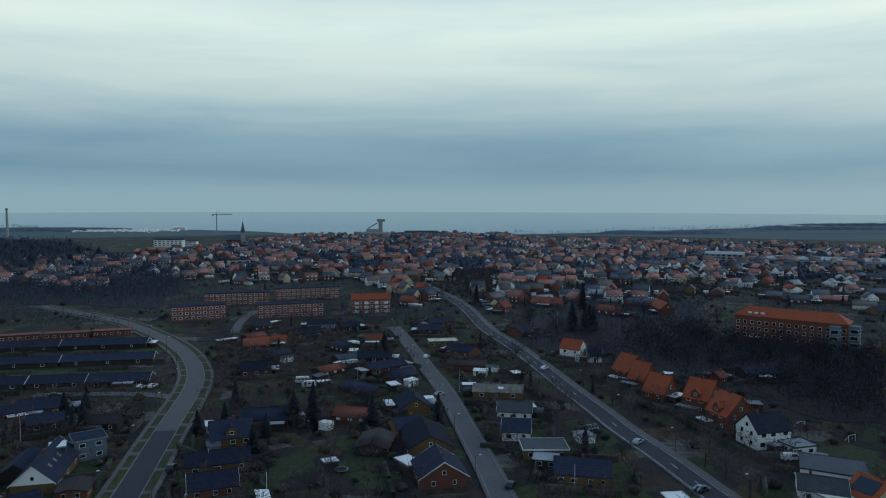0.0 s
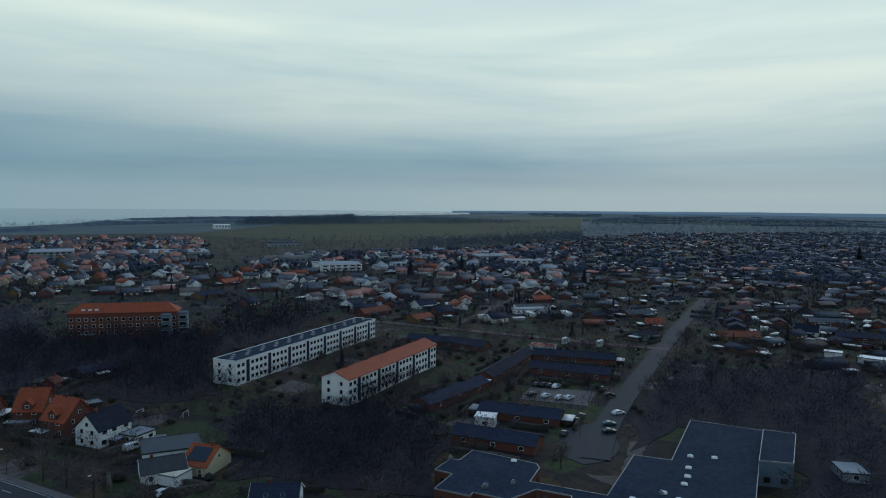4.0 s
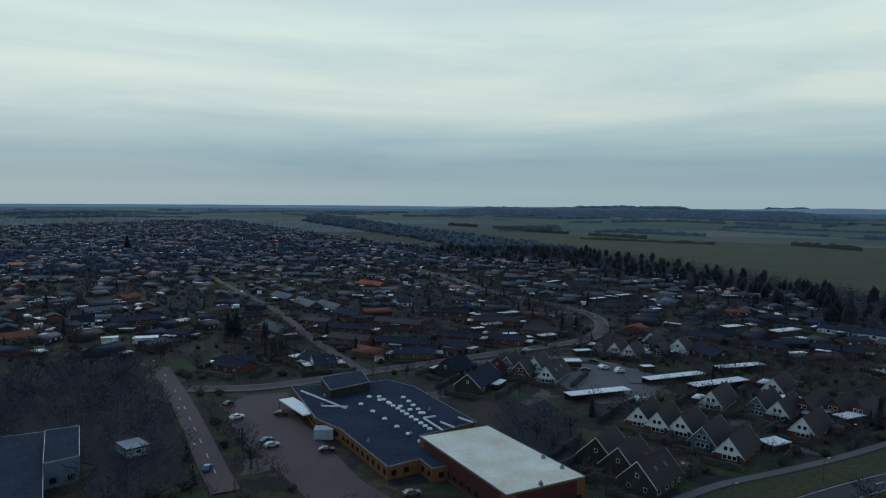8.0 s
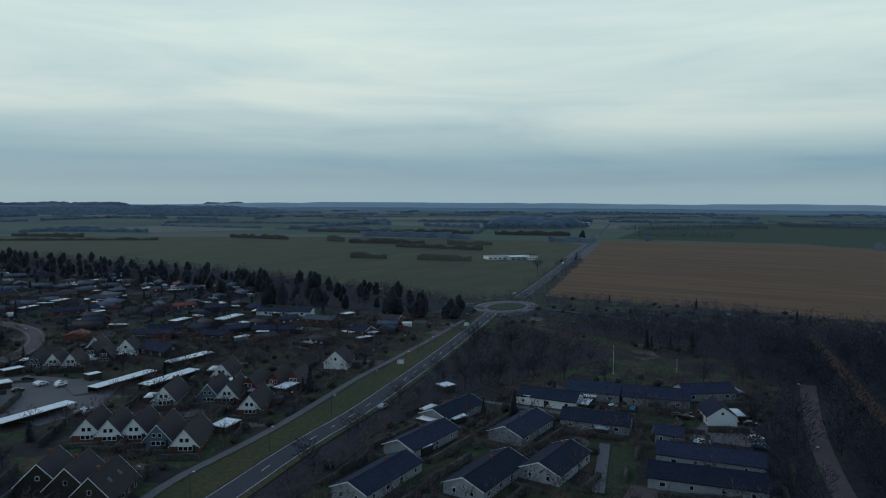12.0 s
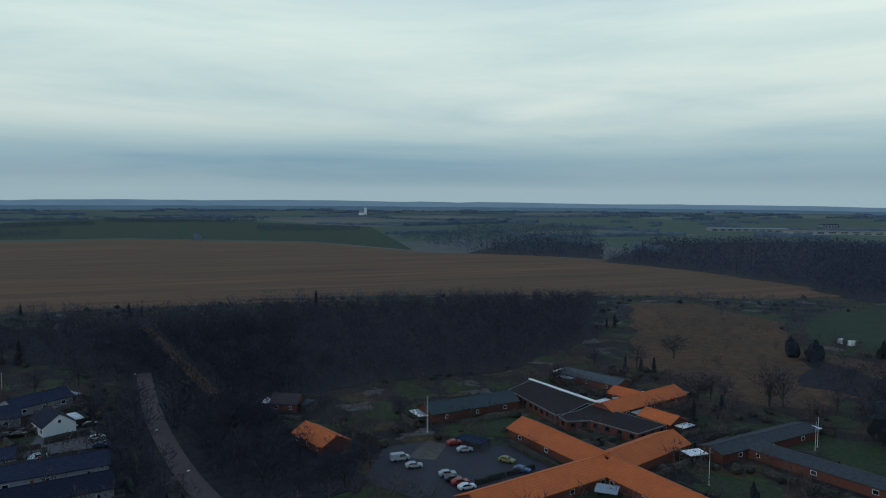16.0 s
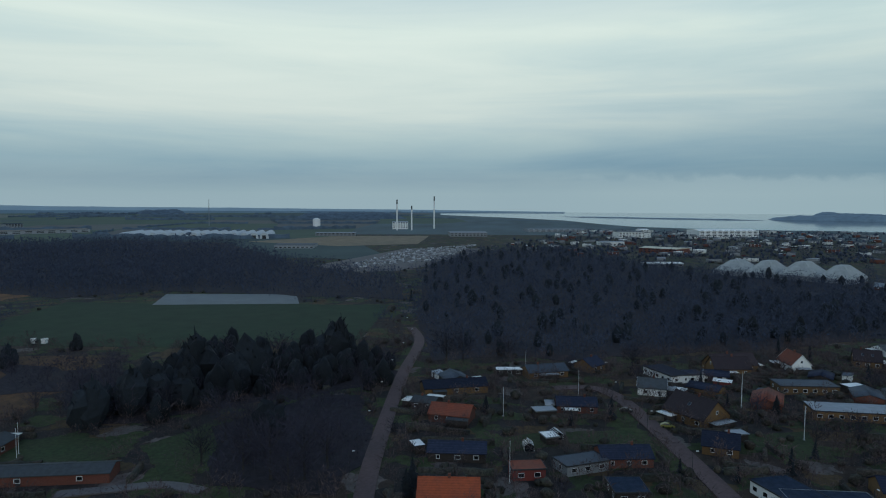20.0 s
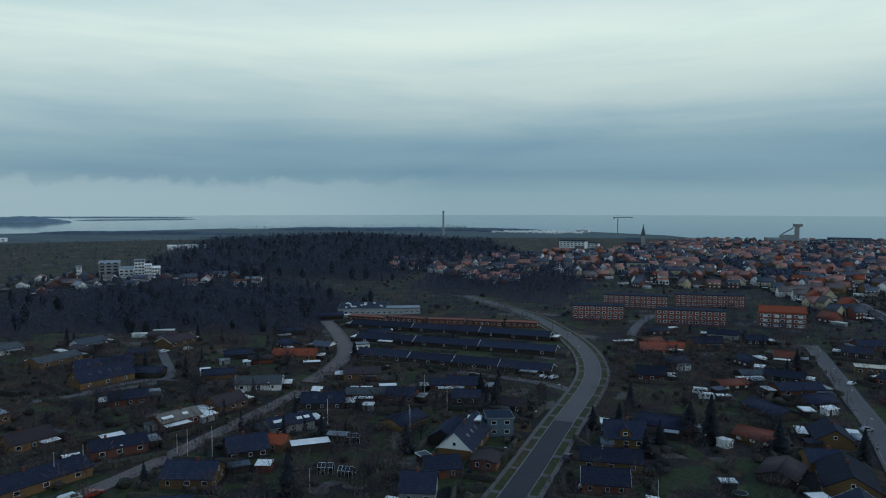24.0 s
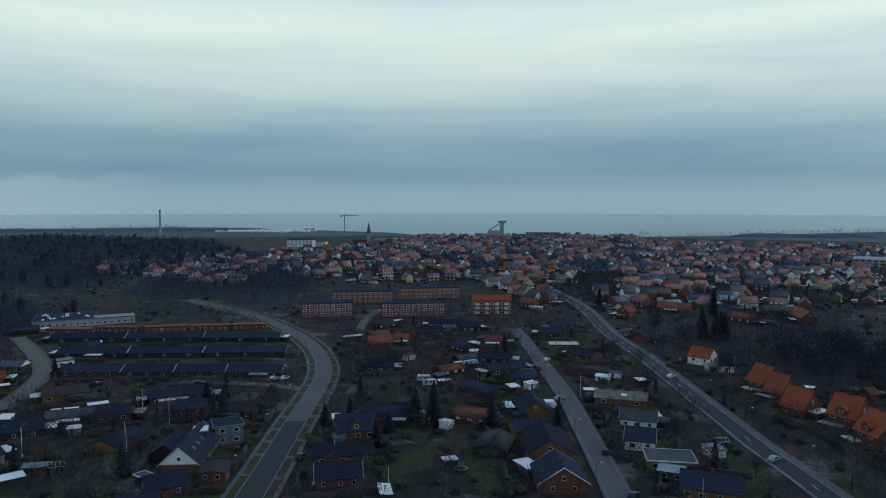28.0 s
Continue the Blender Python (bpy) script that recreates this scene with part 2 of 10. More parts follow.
OLD_ASPHALT = mat("worn pale asphalt", (0.1233, 0.1079, 0.1033), 0.85, 0.2, 1.5, (0.09823, 0.08792, 0.08545), 0.6, 0.07)
BRICK_STREET = mat("pale reddish street", (0.165, 0.128, 0.112), 0.85, 0.25, 1.2, (0.120, 0.095, 0.086), 0.6, 0.06)
WORN_STREET = mat("worn reddish street", (0.1059, 0.06676, 0.06103), 0.85, 0.25, 1.2, (0.07181, 0.04969, 0.04783), 0.6, 0.06)
PAVING = mat("paving slabs", (0.1306, 0.1099, 0.1014), 0.85, 0.25, 1.2, (0.09927, 0.08492, 0.07949), 0.5, 0.1)
KERB = mat("kerb stone", (0.20, 0.205, 0.21), 0.85, 0.15, 1.0)
LINE = mat("road paint", (0.62, 0.63, 0.63), 0.7, 0.15, 2.0, amount=0.3)
WATER = mat("sea water", (0.05, 0.075, 0.09), 0.07, 0.1, 0.02, (0.045, 0.07, 0.085), 0.4, 0.002, spec=0.5)

ROOFS = {
    "dark": striped(mat("dark roof tiles", (0.0198, 0.025, 0.044), 0.85, 0.25, 1.2, (0.0286, 0.033, 0.0506), 0.6, 0.3, spec=0.12, per_thing=0.35, where="object"), 0.35, 0.4),
    "grey": mat("grey fibre cement", (0.060, 0.067, 0.074), 0.85, 0.25, 0.9, (0.055, 0.062, 0.06), 0.7, 0.25, per_thing=0.3, where="object"),
    "brown": striped(mat("brown roof tiles", (0.044, 0.028, 0.030), 0.75, 0.25, 1.2, (0.033, 0.023, 0.026), 0.6, 0.3, per_thing=0.3, where="object"), 0.35, 0.4),
    "orange": striped(mat("orange clay tiles", (0.344, 0.06992, 0.0221), 0.75, 0.22, 1.5, (0.2236, 0.0532, 0.0255), 0.7, 0.3, per_thing=0.18, where="object"), 0.35, 0.5),
    "vivid": striped(mat("bright orange tiles", (0.56, 0.125, 0.028), 0.75, 0.15, 1.5, (0.44, 0.10, 0.03), 0.6, 0.3, per_thing=0.1, where="object"), 0.35, 0.3, dark=0.9),
    "red": striped(mat("old red clay tiles", (0.22, 0.056, 0.028), 0.8, 0.25, 1.5, (0.14, 0.055, 0.036), 0.7, 0.3, per_thing=0.3, where="object"), 0.35, 0.5),
    "white": mat("white roof sheet", (0.88, 0.85, 0.79), 0.5, 0.08, 0.8, (0.70, 0.69, 0.65), 0.4, 0.5, where="object"),
    "cream": mat("cream roof sheet", (0.62, 0.57, 0.42), 0.7, 0.12, 0.8, (0.5, 0.45, 0.33), 0.5, 0.5, where="object"),
    "dusty": mat("dusty grey sheet", (0.33, 0.34, 0.32), 0.8, 0.2, 0.3, (0.25, 0.26, 0.25), 0.6, 0.08, where="object"),
    "sheet": mat("light corrugated sheet", (0.50, 0.52, 0.52), 0.7, 0.12, 0.8, (0.40, 0.42, 0.42), 0.5, 0.1, where="object"),
    "pale": mat("pale corrugated roof", (0.24, 0.26, 0.275), 0.7, 0.15, 0.8, (0.19, 0.205, 0.21), 0.5, 0.3, per_thing=0.3, where="object"),
    "blue": mat("blue grey felt roof", (0.060, 0.075, 0.095), 0.7, 0.2, 0.8, (0.05, 0.06, 0.07), 0.5, 0.25, per_thing=0.2, where="object"),
    "felt": mat("dark roofing felt", (0.018, 0.029, 0.050), 0.85, 0.35, 0.8, (0.034, 0.046, 0.066), 0.7, 0.12, spec=0.05, where="object"),
    "moss": mat("patchy mossy sheet roof", (0.20, 0.17, 0.14), 0.85, 0.35, 0.9, (0.06, 0.055, 0.04), 0.8, 0.4, where="object"),
    # three roof colours for far houses, lightened and blued to imitate distance haze
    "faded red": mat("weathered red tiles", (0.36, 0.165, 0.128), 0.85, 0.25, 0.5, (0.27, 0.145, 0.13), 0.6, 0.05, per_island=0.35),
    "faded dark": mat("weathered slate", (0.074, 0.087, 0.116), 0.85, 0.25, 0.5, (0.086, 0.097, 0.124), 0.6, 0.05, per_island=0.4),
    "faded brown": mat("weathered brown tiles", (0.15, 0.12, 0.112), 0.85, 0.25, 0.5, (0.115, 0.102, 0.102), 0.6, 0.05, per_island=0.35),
    "stained": mat("stained white roof felt", (0.93, 0.88, 0.76), 0.8, 0.10, 1.2, (0.60, 0.48, 0.28), 0.25, 0.12),
    "brownfelt": mat("dark brown roof felt", (0.036, 0.026, 0.024), 0.9, 0.25, 0.8, (0.028, 0.022, 0.022), 0.6, 0.15, spec=0.1),
    "green": mat("dark green metal roof", (0.030, 0.042, 0.044), 0.6, 0.2, 0.8, (0.038, 0.046, 0.046), 0.6, 0.2, where="object"),
}
WALLS = {
    "yellow": striped(mat("yellow brick", (0.17, 0.095, 0.038), 0.85, 0.2, 3.0, (0.14, 0.085, 0.042), 0.5, 0.5, per_thing=0.25, where="object"), 0.3, 0.2, dark=0.88),
    "red": striped(mat("red brick", (0.13, 0.044, 0.028), 0.85, 0.25, 3.0, (0.12, 0.048, 0.036), 0.5, 0.5, per_thing=0.25, where="object"), 0.3, 0.2, dark=0.88),
    "white": mat("white rendered wall", (0.78, 0.76, 0.72), 0.8, 0.05, 0.6, (0.62, 0.63, 0.61), 0.4, 0.3, where="object"),
    "grey": mat("grey rendered wall", (0.26, 0.27, 0.28), 0.85, 0.1, 0.8, (0.21, 0.22, 0.225), 0.5, 0.3, per_thing=0.2, where="object"),
    "wood": striped(mat("dark stained boards", (0.034, 0.027, 0.023), 0.8, 0.25, 2.0, (0.045, 0.036, 0.03), 0.5, 0.5, per_thing=0.35, where="object"), 0.25, 0.3),
    "blue": striped(mat("blue grey boards", (0.10, 0.145, 0.18), 0.8, 0.12, 1.0, (0.085, 0.12, 0.15), 0.5, 0.4, where="object"), 0.25, 0.3, dark=0.85),
    "redwood": striped(mat("red painted boards", (0.17, 0.035, 0.028), 0.8, 0.15, 1.0, (0.13, 0.03, 0.026), 0.5, 0.4, where="object"), 0.25, 0.3, dark=0.85),
    "maroon": mat("dark red cladding", (0.075, 0.016, 0.016), 0.7, 0.12, 1.0, (0.06, 0.014, 0.014), 0.5, 0.4, where="object"),
    "ochre": striped(mat("ochre orange brick", (0.20, 0.078, 0.024), 0.85, 0.2, 3.0, (0.15, 0.066, 0.028), 0.5, 0.5, where="object"), 0.3, 0.2, dark=0.88),
    "block": striped(mat("orange red brick", (0.23, 0.074, 0.052), 0.85, 0.2, 3.0, (0.185, 0.068, 0.052), 0.5, 0.5, per_thing=0.12, where="object"), 0.3, 0.2, dark=0.9),
    "cream": mat("cream rendered wall", (0.55, 0.47, 0.30), 0.85, 0.1, 0.8, (0.46, 0.40, 0.27), 0.5, 0.3, per_thing=0.15, where="object"),
}
TRIM = mat("white painted trim", (0.72, 0.73, 0.72), 0.6, 0.06, 1.0, where="object")
DARK_TRIM = mat("dark painted trim", (0.03, 0.032, 0.035), 0.6, 0.15, 1.0, where="object")
GLASS = mat("window glass", (0.012, 0.016, 0.02), 0.06, 0.2, 0.5, where="object", spec=0.6)
BRICK = WALLS["red"]
METAL = mat("galvanised steel", (0.26, 0.28, 0.29), 0.55, 0.1, 2.0, metal=0.7, where="object")
POLE_WHITE = mat("white flagpole paint", (0.70, 0.71, 0.70), 0.5, 0.05, 2.0, where="object")
CONCRETE = mat("concrete", (0.30, 0.30, 0.29), 0.85, 0.15, 0.5, (0.22, 0.22, 0.21), 0.6, 0.1, where="object")
TYRE = mat("tyre rubber", (0.015, 0.015, 0.016), 0.8, 0.2, 5.0, where="object")
BARK = mat("bark", (0.040, 0.036, 0.033), 0.9, 0.3, 2.0, (0.028, 0.026, 0.025), 0.6, 0.6, per_thing=0.3, where="object")
TWIGS = mat("bare twigs", (0.03213, 0.03003, 0.04443), 0.95, 0.35, 0.3, (0.02269, 0.02335, 0.03591), 0.6, 0.06, per_thing=0.4, per_island=0.35)
# distant trees: paler, bluer copy of TWIGS with the haze put into its colour
FAR_TWIGS = mat("hazy far twigs", (0.04614, 0.05772, 0.08932), 0.95, 0.4, 0.25, (0.03495, 0.04618, 0.07412), 0.6, 0.02, per_island=0.3)
GARDEN_TWIGS = mat("brown garden twigs", (0.08603, 0.06076, 0.06069), 0.95, 0.35, 0.3, (0.05405, 0.04674, 0.05176), 0.6, 0.04, per_island=0.4)
BIRCH = mat("pale birch twigs", (0.12, 0.10, 0.095), 0.95, 0.3, 0.4, (0.085, 0.074, 0.072), 0.6, 0.1, per_thing=0.25, per_island=0.3)
WILLOW = mat("orange brown willow twigs", (0.12, 0.065, 0.03), 0.95, 0.3, 0.4, (0.08, 0.05, 0.028), 0.6, 0.1, per_thing=0.25, per_island=0.25)
NEEDLES = mat("conifer needles", (0.01023, 0.01383, 0.01808), 0.9, 0.35, 0.6, (0.007502, 0.01022, 0.01406), 0.6, 0.2, per_thing=0.35, per_island=0.35)
HEDGE = mat("clipped hedge", (0.03432, 0.03958, 0.03089), 0.95, 0.75, 1.6, (0.06336, 0.04656, 0.03802), 0.6, 0.25, 0.9, 2.5, per_thing=0.2, per_island=0.45)
# far woods, bluish because haze is mixed into the base colour
FAR_WOOD = mat("hazy bare woodland", (0.078, 0.106, 0.132), 0.95, 0.4, 0.05, (0.060, 0.084, 0.108), 0.6, 0.008)
# islands and horizon land: distance haze painted as a pale blue-grey base colour
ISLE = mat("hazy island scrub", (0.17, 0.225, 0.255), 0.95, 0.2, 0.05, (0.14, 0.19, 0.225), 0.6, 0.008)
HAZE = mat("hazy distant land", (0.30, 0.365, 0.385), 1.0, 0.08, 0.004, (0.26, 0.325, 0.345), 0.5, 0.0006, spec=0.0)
HAZE_NEAR = mat("hazy bluish land", (0.17, 0.225, 0.25), 1.0, 0.12, 0.004, (0.145, 0.20, 0.225), 0.5, 0.0008, spec=0.0)
YARD_PAINT = mat("mixed car paints", (0.10, 0.115, 0.135), 0.4, 0.2, 0.3, (0.48, 0.50, 0.52), 0.7, 0.4, per_island=0.7)
PAINTS = {n: mat(n + " car paint", c, 0.3, 0.05, 1.0, where="object", spec=0.5) for n, c in (
    ("white", (0.68, 0.69, 0.68)), ("silver", (0.33, 0.35, 0.37)), ("dark", (0.02, 0.023, 0.028)), ("blue", (0.03, 0.09, 0.19)),
    ("red", (0.32, 0.03, 0.02)), ("teal", (0.02, 0.09, 0.10)), ("grey", (0.11, 0.12, 0.13)), ("gold", (0.20, 0.19, 0.05)))}


# ---- mesh tools ----
class Shape:
    """Collects vertices and faces, then becomes one mesh; faces may carry a slot number."""

    def __init__(self):
        self.v, self.f, self.s = [], [], []

    def face(self, pts, slot=0):
        k = len(self.v)
        self.v.extend(pts)
        self.f.append(tuple(range(k, k + len(pts))))
        self.s.append(slot)
        return self

    def solid(self, ring_a, ring_b, slot=0, caps=True):
        """A closed body between two rings of points with the same count."""
        k, n = len(self.v), len(ring_a)
        self.v.extend(ring_a)
        self.v.extend(ring_b)
        for i in range(n):
            j = (i + 1) % n
            self.f.append((k + i, k + j, k + n + j, k + n + i))
            self.s.append(slot)
        if caps:
            self.f.append(tuple(range(k + n - 1, k - 1, -1)))
            self.f.append(tuple(range(k + n, k + 2 * n)))
            self.s.extend((slot, slot))
        return self

    def box(self, x0, y0, z0, x1, y1, z1, slot=0):
        return self.solid([(x0, y0, z0), (x1, y0, z0), (x1, y1, z0), (x0, y1, z0)], [(x0, y0, z1), (x1, y0, z1), (x1, y1, z1), (x0, y1, z1)], slot)

    def tube(self, a, b, ra, rb, n=6, slot=0):
        a, b = Vector(a), Vector(b)
        q = (b - a).to_track_quat("Z", "Y")
        ring = [Vector((math.cos(i * math.tau / n), math.sin(i * math.tau / n), 0)) for i in range(n)]
        return self.solid([tuple(a + q @ (r * ra)) for r in ring], [tuple(b + q @ (r * rb)) for r in ring], slot)

    def mesh(self, name, *mats):
        me = bpy.data.meshes.new(name)
        me.from_pydata(self.v, [], self.f)
        for m in mats:
            me.materials.append(m)
        if any(self.s):
            me.polygons.foreach_set("material_index", self.s)
        return me


def put(ob, parent, at=None):
    ob.parent = parent
    if at is not None:
        ob.matrix_local = at
    return ob


def part(name, shape, material, parent, label="", at=None):
    """One mesh object under a thing or a part. shape: a Shape or a shared mesh."""
    me = shape.mesh(name, *(material if isinstance(material, tuple) else (material,))) if isinstance(shape, Shape) else shape
    ob = put(new(name, me), parent, at)
    if label:
        ob["label"] = label
    return ob


def thing(name, x, y, ang, label, category, group="", kind="", z=0.0):
    ob = new(name)
    ob.empty_display_size = 0.5
    ob.matrix_world = pose(x, y, z, 0, 0, ang)
    return tagged(ob, label, category, group, kind)


SHARED = {}


def shared(key, make, *mats):
    if key not in SHARED:
        SHARED[key] = make().mesh(key[0], *mats)
    return SHARED[key]


def big_mesh(name, verts, faces, material, label, category, kind="stuff", group=""):
    """One object from arrays of triangles or quads."""
    me = bpy.data.meshes.new(name)
    verts, faces = np.asarray(verts, np.float32), np.asarray(faces, np.int32)
    n, k = faces.shape
    me.vertices.add(len(verts))
    me.vertices.foreach_set("co", verts.ravel())
    me.loops.add(n * k)
    me.loops.foreach_set("vertex_index", faces.ravel())
    me.polygons.add(n)
    me.polygons.foreach_set("loop_start", np.arange(0, n * k, k, dtype=np.int32))
    me.polygons.foreach_set("loop_total", np.full(n, k, np.int32))
    me.update(calc_edges=True)
    me.materials.append(material)
    return tagged(new(name, me), label, category, group, kind)


# ---- what is taken, so that scattered things keep off roads and houses ----
CELL = 10.0
TAKEN = {}


def take(x, y, r):
    for i in range(int((x - r) // CELL), int((x + r) // CELL) + 1):
        for j in range(int((y - r) // CELL), int((y + r) // CELL) + 1):
            TAKEN.setdefault((i, j), []).append((x, y, r))


def is_free(x, y, r):
    for i in range(int((x - r) // CELL), int((x + r) // CELL) + 1):
        for j in range(int((y - r) // CELL), int((y + r) // CELL) + 1):
            for a, b, c in TAKEN.get((i, j), ()):
                if (a - x) ** 2 + (b - y) ** 2 < (c + r) ** 2:
                    return False
    return True


def take_box(x, y, ang, length, width):
    c, s = math.cos(radians(ang)), math.sin(radians(ang))
    n = max(1, round(length / width))
    for i in range(n):
        d = (i + 0.5) / n * length - length / 2
        take(x + d * c, y + d * s, width * 0.6)


def inside(poly, x, y):
    hit = False
    for (x0, y0), (x1, y1) in zip(poly, poly[1:] + poly[:1]):
        if (y0 > y) != (y1 > y) and x < (x1 - x0) * (y - y0) / (y1 - y0) + x0:
            hit = not hit
    return hit


def spots(poly, step, rng, jitter=0.45, ang=0.0):
    """Loose grid of places inside a polygon."""
    c, s = math.cos(radians(ang)), math.sin(radians(ang))
    us = [x * c + y * s for x, y in poly]
    vs = [-x * s + y * c for x, y in poly]
    u = min(us)
    while u < max(us):
        v = min(vs)
        while v < max(vs):
            a, b = u + rng.uniform(-jitter, jitter) * step, v + rng.uniform(-jitter, jitter) * step
            x, y = a * c - b * s, a * s + b * c
            if inside(poly, u * c - v * s, u * s + v * c):
                yield x, y
            v += step
        u += step


# ---- ground, water, far land ----
def disc(name, radius, z, material, label, category):
    sh = Shape()
    rings = [0, 70, 150, 300, 600, 1200, 2400, radius]
    n = 96
    for r0, r1 in zip(rings, rings[1:]):
        for i in range(n):
            a, b = i * math.tau / n, (i + 1) * math.tau / n
            pts = [(r0 * math.cos(a), r0 * math.sin(a), z), (r1 * math.cos(a), r1 * math.sin(a), z), (r1 * math.cos(b), r1 * math.sin(b), z), (r0 * math.cos(b), r0 * math.sin(b), z)]
            sh.face(pts if r0 else pts[1:] + [(0, 0, z)])
    return tagged(new(name, sh.mesh(name, material)), label, category, kind="structure")


LEVEL, OPEN, REEDS = [0], [], []


def area(name, pts, material, z, label, category):
    """A flat piece of ground with an outline, a hand's breadth over the sheet below it."""
    LEVEL[0] += 1
    if name in ("reed_bed", "wood_floor", "lawn", "verge", "sand_patch", "stubble_field"):
        wild, out = {"reed_bed": 9.0, "wood_floor": 6.0, "stubble_field": 5.0}.get(name, 1.6), []
        for (x0, y0), (x1, y1) in zip(pts, pts[1:] + pts[:1]):
            n = max(1, int(math.hypot(x1 - x0, y1 - y0) / (wild * 1.3)))
            for i in range(n):
                x, y = x0 + (x1 - x0) * i / n, y0 + (y1 - y0) * i / n
                out.append((x + wild * noise.noise((x / wild / 2.2, y / wild / 2.2, 1.0)), y + wild * noise.noise((x / wild / 2.2, y / wild / 2.2, 9.0))))
        pts = out
    if name == "reed_bed":
        REEDS.append((min(p[0] for p in pts), max(p[0] for p in pts), min(p[1] for p in pts), max(p[1] for p in pts), pts))
    elif name != "wood_floor":
        OPEN.append((min(p[0] for p in pts), max(p[0] for p in pts), min(p[1] for p in pts), max(p[1] for p in pts), pts))
    z += LEVEL[0] * 0.0013
    bm = bmesh.new()
    top = [bm.verts.new((x, y, z)) for x, y in pts]
    low = [bm.verts.new((x, y, -0.02)) for x, y in pts]
    bm.faces.new(top)
    bm.normal_update()
    for i in range(len(pts)):
        j = (i + 1) % len(pts)
        bm.faces.new((low[i], low[j], top[j], top[i]))
    bmesh.ops.triangulate(bm, faces=bm.faces[:])
    bmesh.ops.recalc_face_normals(bm, faces=bm.faces[:])
    me = bpy.data.meshes.new(name)
    bm.to_mesh(me)
    bm.free()
    me.materials.append(material)
    return tagged(new(name, me), label, category, kind="structure")


disc("ground", 4900, 0.0, GARDEN, "dark winter ground of gardens and rough grass", "ground")
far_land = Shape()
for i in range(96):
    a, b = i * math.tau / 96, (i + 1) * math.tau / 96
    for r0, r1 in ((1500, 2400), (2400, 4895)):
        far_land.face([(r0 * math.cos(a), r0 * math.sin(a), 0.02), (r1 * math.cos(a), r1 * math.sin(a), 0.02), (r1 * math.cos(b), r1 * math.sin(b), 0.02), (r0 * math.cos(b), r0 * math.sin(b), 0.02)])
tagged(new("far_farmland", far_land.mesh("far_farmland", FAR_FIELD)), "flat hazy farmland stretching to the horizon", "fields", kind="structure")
area("sea", [(-3672, -533), (-3121, -148), (-2711, 86), (-2318, 182), (-2075, 259), (-1885, 490), (-1880, 759), (-1845, 750), (-1731, 1002), (-1679, 1225), (-1622, 1438), (-1575, 1412), (-1254, 1777), (-1078, 1860), (-877, 1586), (-635, 1730), (-409, 1612), (-259, 1431), (-170, 1460), (-73, 1416), (19, 1445), (141, 1501), (343, 1594), (595, 1768), (1014, 2038), (1158, 1943), (1440, 2273), (1539, 2164), (2178, 2227), (3091, 2291), (3929, 2912), (3311, 3598), (2576, 4157), (1748, 4567), (858, 4814), (-62, 4890), (-980, 4791), (-1864, 4521), (-2680, 4090), (-3401, 3513), (-4001, 2811), (-4458, 2009), (-4757, 1134), (-4885, 220), (-4839, -702)], WATER, 0.6, "calm grey sea under haze", "sea")
area("green_field", [(2214.5, -382.1), (1276.1, -349.8), (896.7, -444.7), (598.1, -487.7), (415.8, -478.5), (557.0, -432.5), (384.4, -454.7), (312.8, -460.6), (240.8, -431.3), (209.0, -461.8), (236.7, -571.8), (310.3, -858.6), (368.8, -1089.7), (470.0, -1142.1), (861.8, -1018.3), (1226.4, -759.1), (1670.4, -499.1)], GREEN_FIELD, 0.05, "wide flat green winter field", "field")
area("stubble_field", [(190.7, -480.8), (250.3, -723.8), (374.4, -1211.1), (61.2, -1273.9), (-215.3, -1101.4), (-308.5, -857.6), (-412.2, -785.2), (-468.6, -704.8), (-478.3, -700.9), (-487.0, -564.0), (-494.1, -417.1), (-466.8, -370.3), (-394.0, -376.5), (-339.8, -413.1), (-270.3, -440.6), (-157.2, -481.7), (-24.7, -498.8), (-147.9, -461.4), (-16.0, -479.6), (101.3, -482.6)], BROWN_FIELD, 0.05, "wide ochre brown stubble field", "field")
area("reed_bed", [(-207.7, -279.0), (-271.6, -294.3), (-313.5, -329.2), (-268.0, -320.3), (-221.4, -287.6)], REED, 0.05, "dry ochre reeds in a wet meadow", "reeds")
area("reed_bed", [(-179.7, -214.5), (-212.1, -229.5), (-242.2, -220.1), (-245.0, -193.4), (-206.4, -165.2), (-184.1, -180.7)], REED, 0.05, "dry ochre grass beside the home", "reeds")
area("reed_bed", [(-201.4, -174.3), (-245.5, -211.7), (-245.0, -191.7), (-212.2, -166.4)], REED, 0.05, "dry ochre grass beside the home", "reeds")
area("reed_bed", [(-178.6, -241.0), (-292.7, -392.7), (-327.1, -377.9), (-326.5, -300.6), (-278.8, -246.2), (-281.9, -194.8), (-233.6, -172.4), (-191.9, -187.7)], REED, 0.05, "dry ochre meadow with scattered scrub", "reeds")
area("lawn", [(-153.3, -156.7), (-171.4, -165.5), (-185.4, -141.4), (-186.0, -116.3), (-173.5, -112.4), (-155.5, -126.4)], GRASS, 0.05, "mown green lawn beside the home", "lawn")
area("sports_field", [(-299.8, -257.9), (-359.1, -308.3), (-437.3, -323.0), (-440.3, -257.9), (-461.6, -101.7), (-344.1, -90.5), (-324.2, -107.9), (-309.1, -175.8)], DARK_FIELD, 0.06, "dark green sports field", "sports field")
area("gravel_pitch", [(-434.8, -258.8), (-487.1, -278.3), (-503.7, -182.8), (-456.4, -163.7)], PITCH, 0.08, "pale grey gravel pitch beside the sports field", "sports pitch")
